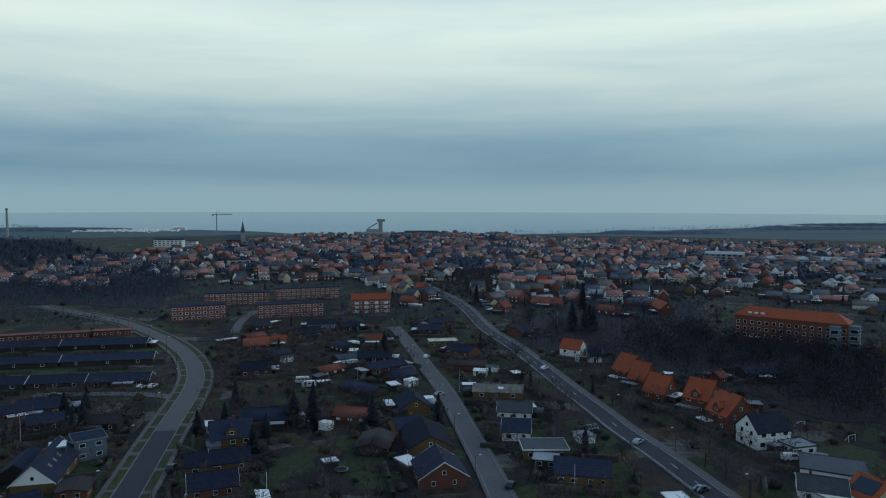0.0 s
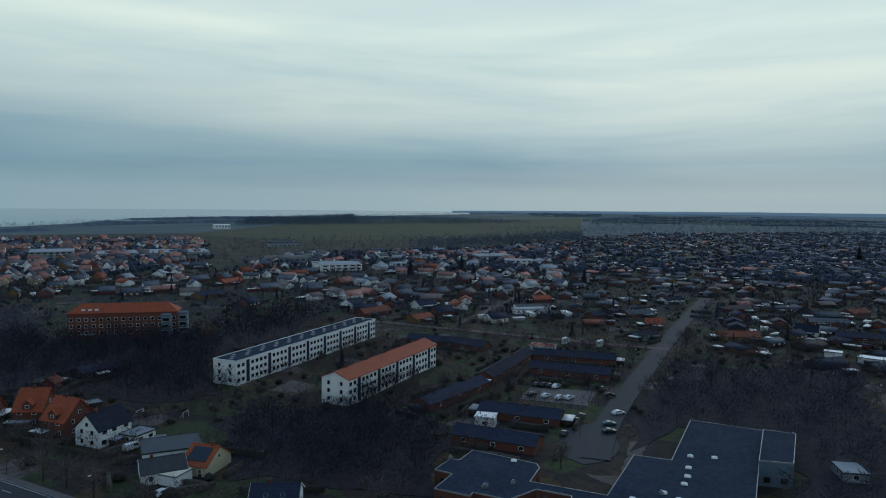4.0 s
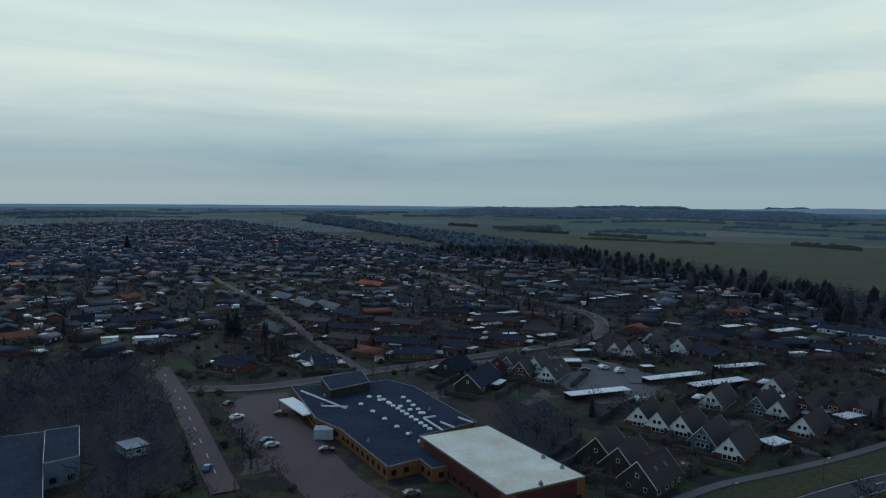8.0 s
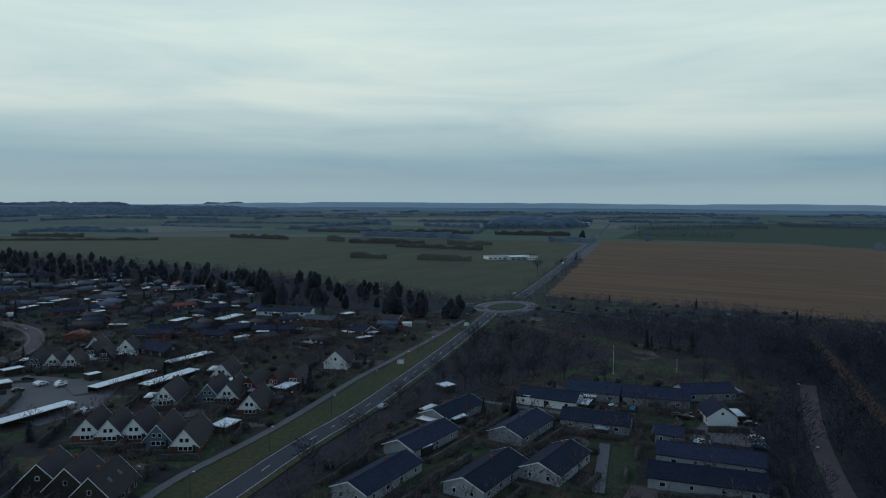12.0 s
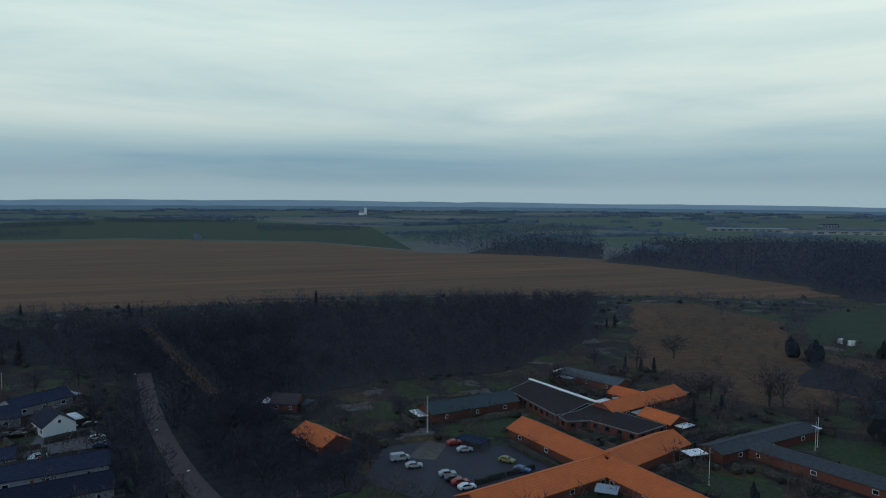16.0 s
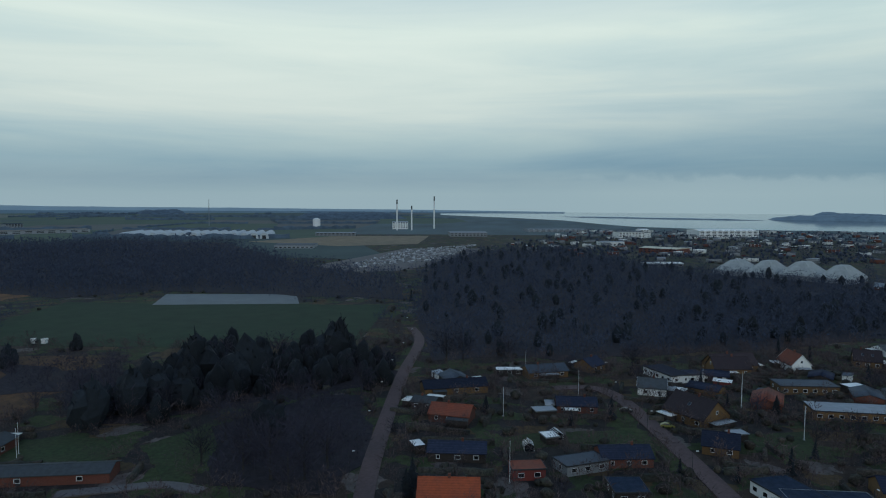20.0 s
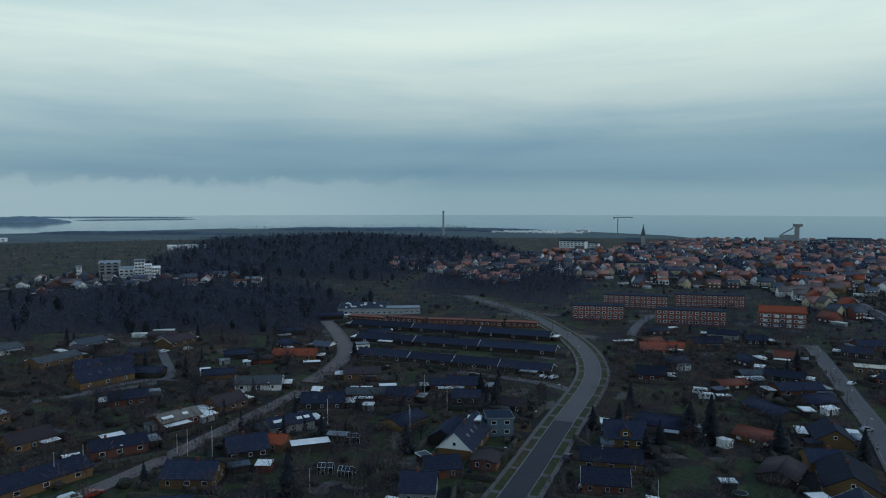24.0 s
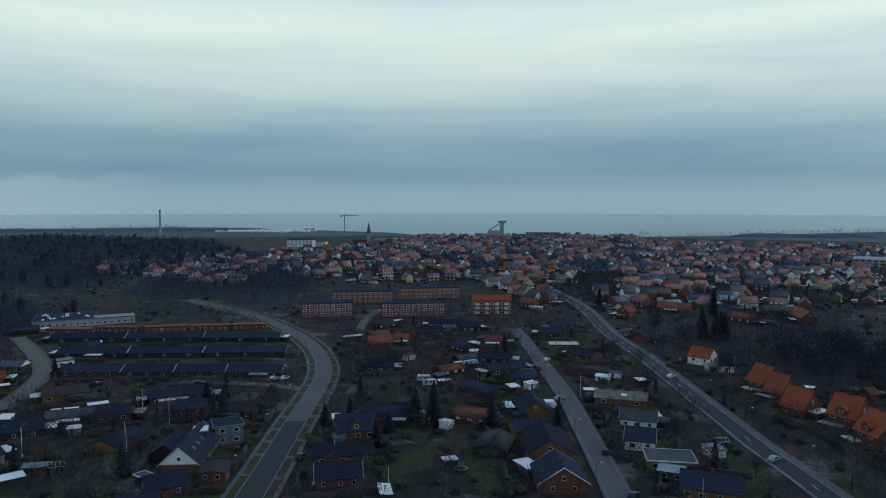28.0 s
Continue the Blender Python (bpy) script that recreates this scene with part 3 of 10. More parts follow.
area("dark_crop", [(371.4, -1284.8), (471.8, -1958.9), (126.2, -2624.0), (-470.0, -1699.1), (-309.5, -902.1), (-220.9, -1130.3), (63.1, -1312.6)], DARK_FIELD, 0.05, "dark green crop behind the stubble", "field")
area("lawn", [(101.4, 195.9), (118.6, 198.1), (127.6, 184.6), (132.3, 174.1), (119.7, 167.1), (104.6, 181.4)], GRASS, 0.05, "mown green playing lawn", "lawn")
area("lawn", [(50.9, 426.6), (76.3, 422.8), (67.0, 379.4), (48.5, 367.6)], GRASS, 0.05, "mown green lawn", "lawn")
area("verge", [(121.9, -94.5), (129.4, -120.2), (132.9, -140.7), (138.3, -167.0), (146.5, -209.1), (159.8, -271.1), (174.8, -330.1), (184.8, -331.7), (174.2, -271.1), (162.5, -216.7), (152.5, -175.1), (147.4, -148.3), (142.9, -122.0), (133.9, -93.8)], VERGE, 0.05, "broad grass verge with ochre patches", "grass")
area("parking", [(241.9, 4.9), (253.8, -3.5), (254.1, -17.3), (229.7, -17.4), (205.6, -22.1), (168.9, -29.3), (150.4, -36.5), (155.7, -16.7), (177.6, -10.6), (211.5, 0.4)], WORN_STREET, 0.08, "reddish asphalt car park of the shop", "parking lot")
area("parking", [(273.0, -119.7), (271.6, -141.0), (252.9, -163.7), (232.4, -161.9), (213.1, -140.1), (212.7, -120.1), (232.5, -118.4)], OLD_ASPHALT, 0.08, "pale parking court between chalets", "parking lot")
area("parking", [(208.3, 131.4), (225.0, 137.0), (235.7, 114.9), (216.7, 108.9)], OLD_ASPHALT, 0.08, "pale parking court", "parking lot")
area("turning_place", [(190.4, 103.1), (176.0, 97.5), (168.0, 90.5), (166.8, 84.5), (171.5, 81.5), (178.4, 80.8), (186.5, 83.0), (192.5, 87.7), (205.6, 97.0)], ASPHALT, 0.115, "dark asphalt turning place at the street's end", "parking lot")
area("parking", [(-43.5, -164.4), (-55.1, -185.3), (-66.0, -185.4), (-83.3, -178.8), (-96.8, -163.9), (-92.9, -151.7), (-72.7, -143.9), (-52.9, -149.4)], ASPHALT, 0.08, "dark asphalt car park", "parking lot")
area("gravel_yard", [(-58.7, -175.6), (-68.7, -186.2), (-72.4, -180.9), (-65.3, -171.0)], SAND, 0.1, "trodden sandy path", "path")
area("parking", [(37.9, -211.2), (37.5, -230.5), (18.0, -235.0), (15.5, -213.9)], OLD_ASPHALT, 0.08, "pale parking court of the home", "parking lot")
area("parking", [(43.2, -159.6), (43.7, -169.5), (23.6, -170.0), (21.8, -157.0)], WORN_STREET, 0.08, "reddish parking court", "parking lot")
area("sand_patch", [(157.6, 206.7), (172.9, 213.7), (174.4, 200.6), (162.7, 196.1)], SAND, 0.06, "bare sandy patch between the flats", "bare ground")
area("sand_patch", [(165.5, 73.4), (192.5, 82.8), (194.4, 78.1), (179.6, 74.5), (158.3, 70.9), (160.7, 80.9)], SAND, 0.06, "sandy courtyard", "bare ground")
area("field", [(747.9, 1254.5), (1403.9, 1675.6), (2822.4, 1475.4), (1461.9, 762.6), (1057.2, 804.4), (781.8, 932.3)], GREEN_FIELD, 0.05, "green fields behind the town", "field")
area("car_field", [(-736.1, -244.3), (-860.0, -225.9), (-1029.9, -200.8), (-1052.2, -92.1), (-842.7, -87.4), (-690.5, -146.2), (-669.2, -198.9)], OLD_ASPHALT, 0.05, "vehicle yard full of parked cars", "parking lot")
area("ochre_field", [(-1147.7, -502.0), (-1374.3, -408.0), (-1415.4, -228.7), (-1144.6, -204.0), (-1060.8, -315.0)], OCHRE, 0.05, "ochre bare field", "field")
area("roundabout_road", [(202.6, -391.3), (209.1, -419.4), (203.5, -445.2), (188.4, -442.5), (173.5, -425.0), (170.0, -399.7), (174.8, -379.3), (187.9, -377.2)], ASPHALT, 0.115, "ring of the roundabout", "road")
area("roundabout_island", [(201.0, -406.4), (202.1, -417.9), (197.2, -427.5), (189.2, -430.2), (182.1, -424.4), (181.5, -412.9), (186.3, -403.9), (193.9, -401.1)], GRASS, 0.25, "grassy island of the roundabout", "grass")
area("plot", [(315.9, 30.4), (322.2, 19.4), (300.0, -13.4), (279.5, -16.8), (279.5, 8.7), (292.3, 24.0)], GRASS, 0.04, "lawn behind a hedge", "lawn")
area("lawn", [(-144.8, 144.8), (-139.4, 152.7), (-128.1, 145.8), (-127.8, 130.5)], GRASS, 0.045, "small winter garden lawn", "lawn")
area("lawn", [(-108.2, 163.2), (-102.0, 171.5), (-84.0, 152.5), (-91.8, 140.7)], GRASS, 0.045, "small winter garden lawn", "lawn")
area("lawn", [(-48.6, 183.3), (-37.1, 193.8), (-32.6, 178.2), (-44.5, 168.3)], GRASS, 0.045, "small winter garden lawn", "lawn")
area("lawn", [(-36.4, 248.8), (-21.0, 260.4), (-17.5, 240.5), (-31.8, 230.1)], GRASS, 0.045, "small winter garden lawn", "lawn")
area("lawn", [(-28.0, 193.6), (-18.7, 200.6), (-15.6, 182.8), (-24.1, 176.5)], GRASS, 0.045, "small winter garden lawn", "lawn")
area("lawn", [(-212.5, 62.6), (-211.4, 81.3), (-197.9, 81.2), (-198.6, 64.7)], GRASS, 0.045, "small winter garden lawn", "lawn")
area("lawn", [(-211.4, 20.8), (-213.7, 26.2), (-203.8, 27.4), (-196.7, 19.2)], GRASS, 0.045, "small winter garden lawn", "lawn")
area("lawn", [(-167.9, 67.2), (-169.7, 77.2), (-159.1, 78.5), (-155.5, 66.4)], GRASS, 0.045, "small winter garden lawn", "lawn")
area("lawn", [(-204.2, -12.4), (-212.0, 4.4), (-199.7, 5.8), (-192.9, -8.5)], GRASS, 0.045, "small winter garden lawn", "lawn")
area("lawn", [(-212.5, 7.8), (-217.3, 28.5), (-208.1, 29.0), (-202.6, 9.1)], GRASS, 0.045, "small winter garden lawn", "lawn")
area("lawn", [(-218.3, 61.9), (-223.9, 81.6), (-208.7, 79.3), (-203.6, 60.9)], GRASS, 0.045, "small winter garden lawn", "lawn")
area("lawn", [(-173.5, -134.8), (-180.3, -120.5), (-170.0, -115.4), (-164.5, -132.8)], GRASS, 0.045, "small winter garden lawn", "lawn")
area("lawn", [(-171.8, -141.6), (-183.7, -123.5), (-171.7, -117.1), (-164.8, -133.6)], GRASS, 0.045, "small winter garden lawn", "lawn")
area("lawn", [(-125.1, -144.1), (-136.9, -125.7), (-133.1, -114.6), (-118.0, -123.1)], GRASS, 0.045, "small winter garden lawn", "lawn")
area("lawn", [(-81.2, -198.1), (-107.7, -196.7), (-109.4, -178.5), (-85.3, -183.0)], GRASS, 0.045, "small winter garden lawn", "lawn")
area("lawn", [(-181.5, -112.5), (-203.9, -101.3), (-194.9, -89.7), (-153.6, -88.2)], GRASS, 0.045, "small winter garden lawn", "lawn")
area("lawn", [(61.8, -194.1), (47.5, -194.1), (41.7, -166.7), (49.6, -163.5)], GRASS, 0.045, "small winter garden lawn", "lawn")
area("lawn", [(103.8, -141.4), (99.4, -167.2), (88.4, -160.4), (89.3, -135.2)], GRASS, 0.045, "small winter garden lawn", "lawn")
area("lawn", [(42.9, 207.1), (51.4, 208.1), (51.7, 196.7), (42.3, 196.8)], GRASS, 0.045, "small winter garden lawn", "lawn")
area("lawn", [(5.7, 255.8), (19.6, 251.6), (20.4, 240.9), (7.6, 241.6)], GRASS, 0.045, "small winter garden lawn", "lawn")
area("lawn", [(190.6, 144.8), (204.4, 147.8), (213.3, 146.7), (203.1, 142.1)], GRASS, 0.045, "small winter garden lawn", "lawn")
area("lawn", [(225.6, 179.6), (245.7, 171.9), (226.0, 158.1), (215.0, 171.1)], GRASS, 0.045, "small winter garden lawn", "lawn")
area("lawn", [(-130.6, 183.9), (-122.4, 191.4), (-110.8, 167.1), (-118.1, 163.4)], GRASS, 0.045, "small winter garden lawn", "lawn")
area("lawn", [(-195.6, 114.4), (-200.8, 127.5), (-181.4, 126.5), (-181.7, 112.0)], GRASS, 0.045, "small winter garden lawn", "lawn")
area("lawn", [(-264.7, 213.2), (-246.4, 235.4), (-215.0, 214.4), (-234.5, 194.0)], GRASS, 0.045, "small winter garden lawn", "lawn")



def distance(steps, reach, material, label, part_=1.0):
    """The hazy land at the horizon, all round but for the sea: (bearing, height)."""
    v, f = [], []
    n = 140
    b0, b1 = steps[0][0], steps[-1][0]
    for i in range(n + 1):
        b = b0 + (b1 - b0) * i / n
        h = float(np.interp(-b, [-s[0] for s in steps], [s[1] for s in steps])) * (1 + 0.2 * noise.noise((i * 0.13, reach * 0.01, 0)) + 0.12 * noise.noise((i * 0.9, reach * 0.01, 4.0)))
        x, y = -math.sin(radians(b)), math.cos(radians(b))
        h *= part_
        for r, z in ((reach, -1.0), (reach + 80, h * 0.6), (reach + 140, h)):
            v.append((x * r, y * r, z))
    for i in range(n):
        for j in range(2):
            k = i * 3 + j
            f.append((k, k + 3, k + 4, k + 1))
    big_mesh("backdrop", v, f, material, label, "distance", kind="structure")


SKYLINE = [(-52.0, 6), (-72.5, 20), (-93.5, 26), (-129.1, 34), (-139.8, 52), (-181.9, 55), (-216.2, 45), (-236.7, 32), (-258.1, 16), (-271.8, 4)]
# two strips, the farther one paler: layers of haze imitated by colour
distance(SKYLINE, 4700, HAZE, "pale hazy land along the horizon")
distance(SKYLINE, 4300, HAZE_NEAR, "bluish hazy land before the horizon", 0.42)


def tree_row(hv, hf, p, q, high, rng, gap=0.0):
    """A row of trees from p to q as a ragged bank, added to one mesh."""
    n, k0 = max(3, int(math.dist(p, q) / 9)), None
    for t in range(n + 1):
        x, y = p[0] + (q[0] - p[0]) * t / n, p[1] + (q[1] - p[1]) * t / n
        if noise.noise((x / 60, y / 60, 7.0)) < gap - 0.5:
            k0 = None
            continue
        r, k = math.hypot(x, y), len(hv)
        nx, ny, h = x / r * 4, y / r * 4, high * rng.uniform(0.5, 1.15)
        hv.extend(((x - nx, y - ny, 0.0), (x - nx * 0.5, y - ny * 0.5, h * 0.8), (x + nx * 0.4, y + ny * 0.4, h), (x + nx, y + ny, 0.0)))
        if k0 is not None:
            hf.extend((k0 + m, k + m, k + m + 1, k0 + m + 1) for m in range(3))
        k0 = k


def farmland():
    """Fields far out over the land side, each cell of its own crop, with rows of trees along their edges."""
    rng = random.Random(404)
    cells, hv, hf = {}, [], []
    c, s = math.cos(radians(14)), math.sin(radians(14))
    sea = OPEN[0][4]

    def site(i, j):
        r = random.Random(i * 71 + j * 1013)
        u, w = (i + r.uniform(-0.28, 0.28)) * 430, (j + r.uniform(-0.28, 0.28)) * 300
        return u * c - w * s, u * s + w * c

    for i in range(-12, 13):
        for j in range(-17, 18):
            quad = [site(i, j), site(i + 1, j), site(i + 1, j + 1), site(i, j + 1)]
            if any(math.hypot(*p) > 4650 or inside(sea, *p) for p in quad) or all(math.hypot(*p) < 1050 for p in quad):
                continue
            mx, my = sum(p[0] for p in quad) / 4, sum(p[1] for p in quad) / 4
            if (my > -0.22 * mx - 250 and 0 < mx < 2400) or (my > 0.55 * mx + 500 and mx > 0) or (mx <= 0 and my > -420):
                continue
            cells.setdefault(rng.choice((0, 0, 0, 1, 2, 3, 3)), []).append(quad)
            for p, q in ((quad[0], quad[1]), (quad[0], quad[3])):
                if rng.random() < 0.62:
                    n = max(3, int(math.dist(p, q) / 13))
                    high, k0 = rng.uniform(5, 11), None
                    gap = rng.uniform(0.0, 0.5)
                    for t in range(n + 1):
                        u = t / n
                        x, y = p[0] + (q[0] - p[0]) * u, p[1] + (q[1] - p[1]) * u
                        if noise.noise((x / 160, y / 160, 7.0)) < gap - 0.45 or within(OPEN, x, y):
                            k0 = None
                            continue
                        r, k = math.hypot(x, y), len(hv)
                        nx, ny, h = x / r * 5, y / r * 5, high * rng.uniform(0.55, 1.15)
                        hv.extend(((x - nx, y - ny, 0.0), (x - nx * 0.5, y - ny * 0.5, h * 0.8), (x + nx * 0.4, y + ny * 0.4, h), (x + nx, y + ny, 0.0)))
                        if k0 is not None:
                            hf.extend((k0 + m, k + m, k + m + 1, k0 + m + 1) for m in range(3))
                        k0 = k
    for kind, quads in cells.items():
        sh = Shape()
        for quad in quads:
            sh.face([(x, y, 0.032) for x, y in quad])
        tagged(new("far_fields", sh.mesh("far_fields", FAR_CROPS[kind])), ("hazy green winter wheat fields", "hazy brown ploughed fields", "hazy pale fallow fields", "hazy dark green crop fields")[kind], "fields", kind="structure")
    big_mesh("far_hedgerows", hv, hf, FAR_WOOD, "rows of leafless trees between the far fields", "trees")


def within(boxes, x, y):
    return any(b[0] < x < b[1] and b[2] < y < b[3] and inside(b[4], x, y) for b in boxes)


farmland()
rows_rng, row_v, row_f = random.Random(12), [], []
for row_p, row_q, row_h in (((520, -675), (375, -715), 8), ((583, -867), (443, -879), 7), ((984, -908), (723, -924), 9), ((1017, -1171), (789, -1215), 9), ((1195, -624), (954, -818), 5),
                            ((836, -1242), (477, -1333), 9), ((700, -905), (480, -985), 8), ((1500, -640), (1180, -760), 8), ((1900, -560), (1480, -700), 9)):
    tree_row(row_v, row_f, row_p, row_q, row_h, rows_rng, 0.25)
big_mesh("field_hedgerows", row_v, row_f, HEDGE, "dark rows of leafless trees across the fields", "trees")


# ---- roads ----
def smooth(pts, rounds=2):
    for _ in range(rounds):
        out = [pts[0]]
        for (x0, y0), (x1, y1) in zip(pts, pts[1:]):
            out += [(x0 * 0.75 + x1 * 0.25, y0 * 0.75 + y1 * 0.25), (x0 * 0.25 + x1 * 0.75, y0 * 0.25 + y1 * 0.75)]
        pts = out + [pts[-1]]
    return pts


def offset(pts, d):
    out = []
    for i, (x, y) in enumerate(pts):
        a, b = pts[max(i - 1, 0)], pts[min(i + 1, len(pts) - 1)]
        dx, dy = b[0] - a[0], b[1] - a[1]
        n = math.hypot(dx, dy) or 1
        out.append((x - dy / n * d, y + dx / n * d))
    return out


def ribbon(sh, pts, d0, d1, z, low=-0.02):
    a, b = offset(pts, d0), offset(pts, d1)
    for i in range(len(pts) - 1):
        sh.face([(*a[i], z), (*a[i + 1], z), (*b[i + 1], z), (*b[i], z)])
        sh.face([(*a[i], low), (*a[i + 1], low), (*a[i + 1], z), (*a[i], z)])
        sh.face([(*b[i], z), (*b[i + 1], z), (*b[i + 1], low), (*b[i], low)])
    return sh


def road(name, pts, width, material, label="worn grey asphalt street", kerb=False, walks=0.0, verge=0.0, dashes=False, edges=False, z=0.10, sides=(1, -1)):
    pts = smooth(pts)
    LEVEL[0] += 1
    z += 0.14 + LEVEL[0] * 0.0013
    h = width / 2
    ob = new(name, ribbon(Shape(), pts, h, -h, z).mesh(name, material))
    tagged(ob, label, "road", kind="structure")
    out = h
    for side in (1, -1):
        d = h
        if kerb:
            part("kerb", ribbon(Shape(), pts, side * d, side * (d + 0.25), z + 0.12), KERB, ob)
            d += 0.25
        if verge:
            part("grass_verge", ribbon(Shape(), pts, side * d, side * (d + verge), z + 0.08), VERGE, ob)
            d += verge
        if walks and side in sides:
            part("pavement", ribbon(Shape(), pts, side * d, side * (d + walks), z + 0.11), PAVING, ob)
            d += walks
        out = max(out, d)
    if dashes or edges:
        sh = Shape()
        if dashes:
            run, last = 0.0, None
            for p, q in zip(pts, pts[1:]):
                seg = math.dist(p, q)
                k = 0.0
                while k < seg:
                    if (run + k) % 12 < 1.0:
                        f0, f1 = k / seg, min(1, (k + 4) / seg)
                        a = (p[0] + (q[0] - p[0]) * f0, p[1] + (q[1] - p[1]) * f0)
                        b = (p[0] + (q[0] - p[0]) * f1, p[1] + (q[1] - p[1]) * f1)
                        if math.dist(a, b) > 1.5:
                            ribbon(sh, [a, b], 0.10, -0.10, z + 0.012, z)
                        k += 11
                    k += 1.0
                run += seg
        if edges:
            ribbon(sh, pts, h - 0.35, h - 0.5, z + 0.012, z)
            ribbon(sh, pts, -h + 0.5, -h + 0.35, z + 0.012, z)
        tagged(part("road_marking", sh, LINE, ob, "white painted lines"), kind="stuff")
    step = max(3.0, width * 0.6)
    for p, q in zip(pts, pts[1:]):
        n = max(1, int(math.dist(p, q) / step))
        for i in range(n):
            take(p[0] + (q[0] - p[0]) * i / n, p[1] + (q[1] - p[1]) * i / n, out)
    return ob


road("road_main", [(-20.6, 607.3), (-6.1, 549.1), (14.0, 473.4), (22.6, 383.8), (34.1, 337.3), (43.0, 284.5), (47.1, 257.6), (51.9, 231.3), (54.8, 211.5), (58.7, 195.3), (61.6, 181.3), (64.2, 166.6), (66.3, 155.3), (70.0, 145.2), (96.0, 24.0)], 7.0, ASPHALT, label='dark asphalt main road with dashed centre line', kerb=True, walks=2.0, verge=0.0, dashes=True, edges=True, sides=(1,))
road("road_main_south", [(96.0, 24.0), (121.4, -97.0), (124.3, -113.3), (132.1, -146.7), (136.3, -178.9), (144.2, -213.4), (154.7, -258.8), (173.9, -333.2), (184.4, -370.2), (189.6, -389.3)], 7.6, ASPHALT, label='dark asphalt main road between grass verges', verge=2.0, dashes=True, edges=True)
road("road_country", [(202.4, -460.7), (219.7, -536.8), (288.1, -815.4), (417.7, -1322.0), (633.7, -2125.2)], 8, ASPHALT, label='straight country road through the fields', dashes=True, edges=True)
road("roundabout", [(178.4, -427.9), (176.7, -422.3), (176.0, -416.4), (176.3, -410.5), (177.6, -405.0), (179.9, -400.3), (182.8, -396.6), (186.4, -394.1), (190.3, -392.9), (194.3, -393.4), (198.2, -395.2), (201.8, -398.4), (204.7, -402.9), (206.8, -408.3), (207.9, -414.3), (207.9, -420.5), (206.7, -426.6), (204.4, -431.9), (201.2, -436.0), (197.3, -438.7), (193.0, -439.7), (188.7, -438.9), (184.6, -436.6), (181.1, -432.8), (178.4, -427.9)], 7, OLD_ASPHALT, label='pale ring of the roundabout', kerb=True, edges=True)
road("road_west", [(199.5, -400.2), (215.0, -407.3), (218.0, -398.0), (220.8, -368.2)], 7, ASPHALT, label='side arm of the roundabout')
road("road_east", [(177.4, -421.2), (159.4, -420.8), (136.0, -415.9), (113.3, -412.4), (78.2, -403.1)], 7, ASPHALT, label='side arm of the roundabout')
road("road_middle", [(15.3, 154.1), (13.8, 163.7), (12.4, 176.4), (10.0, 193.4), (6.2, 219.4), (1.6, 253.1), (-5.0, 283.5), (-8.0, 298.7), (-14.8, 331.8), (-21.2, 363.1), (-27.4, 388.1)], 5.2, OLD_ASPHALT, label='straight pale residential street between gardens', kerb=True, walks=0.8)
curved = road("road_curved", [(-71.6, 143.6), (-77.1, 172.8), (-83.7, 205.4), (-88.7, 233.8), (-93.6, 259.3), (-100.8, 282.8), (-114.6, 312.4), (-134.0, 342.6), (-155.2, 368.5), (-183.5, 400.6), (-216.3, 425.5), (-268.5, 463.0)], 6.4, OLD_ASPHALT, label='pale curving estate road with grass verges', kerb=True, verge=2.2, walks=1.2)
CURVE = smooth([(-71.6, 143.6), (-77.1, 172.8), (-83.7, 205.4), (-88.7, 233.8), (-93.6, 259.3), (-100.8, 282.8), (-114.6, 312.4)])
CURVE_TOP = max(v.co.z for v in curved.data.vertices)
part("new_surface", ribbon(Shape(), [p for p in CURVE if p[1] < 209], 3.18, -3.18, CURVE_TOP + 0.012), ASPHALT, curved, "darker newly laid asphalt")
crossing = random.Random(8)
for side in (1, -1):
    run, due = 0.0, 5.0
    for p, q in zip(CURVE, CURVE[1:]):
        seg = math.dist(p, q)
        while due < run + seg:
            k = (due - run) / seg
            ux, uy = (q[0] - p[0]) / seg, (q[1] - p[1]) / seg
            c = (p[0] + ux * seg * k, p[1] + uy * seg * k)
            w = crossing.uniform(0.7, 1.3)
            part("crossing", ribbon(Shape(), [(c[0] - ux * w, c[1] - uy * w), (c[0] + ux * w, c[1] + uy * w)], side * 3.46, side * 5.7, CURVE_TOP + 0.1), PAVING, curved, "paved crossing of the verge")
            due += crossing.uniform(9, 17)
        run += seg
road("road_link", [(-94.4, 244.7), (-107.0, 249.7), (-127.0, 249.8), (-147.4, 248.2)], 5, OLD_ASPHALT, label='pale estate side road')
road("road_spur", [(-110.6, 367.0), (-118.9, 408.5), (-119.2, 445.5)], 5, OLD_ASPHALT, label='pale side road by the brick flats')
road("road_brick", [(-152.8, 59.7), (-157.6, 70.2), (-160.2, 85.5), (-162.6, 108.3), (-168.7, 135.9), (-176.0, 167.3), (-182.3, 192.4)], 5.6, BRICK_STREET, label='narrow reddish residential street')
road("road_brick_upper", [(-188.4, 202.4), (-192.8, 216.9), (-202.5, 238.1), (-212.7, 255.0), (-239.2, 281.6), (-280.2, 317.1)], 5.6, BRICK_STREET, label='narrow reddish residential street', walks=1.2)
road("road_close", [(-164.4, 45.9), (-183.4, 42.7), (-202.5, 39.2), (-225.0, 34.7), (-241.7, 31.2), (-256.7, 27.4), (-266.6, 20.0), (-262.6, 5.2)], 5.6, WORN_STREET, label='narrow worn residential street')
road("road_close_upper", [(-252.7, 130.2), (-246.4, 147.5), (-237.8, 169.9), (-239.0, 176.8)], 4, OLD_ASPHALT, label='narrow pale lane')
road("road_drive", [(-293.5, 212.0), (-260.5, 191.7), (-238.1, 177.5), (-248.9, 167.5), (-248.9, 146.4)], 4, OLD_ASPHALT, label='narrow pale lane')
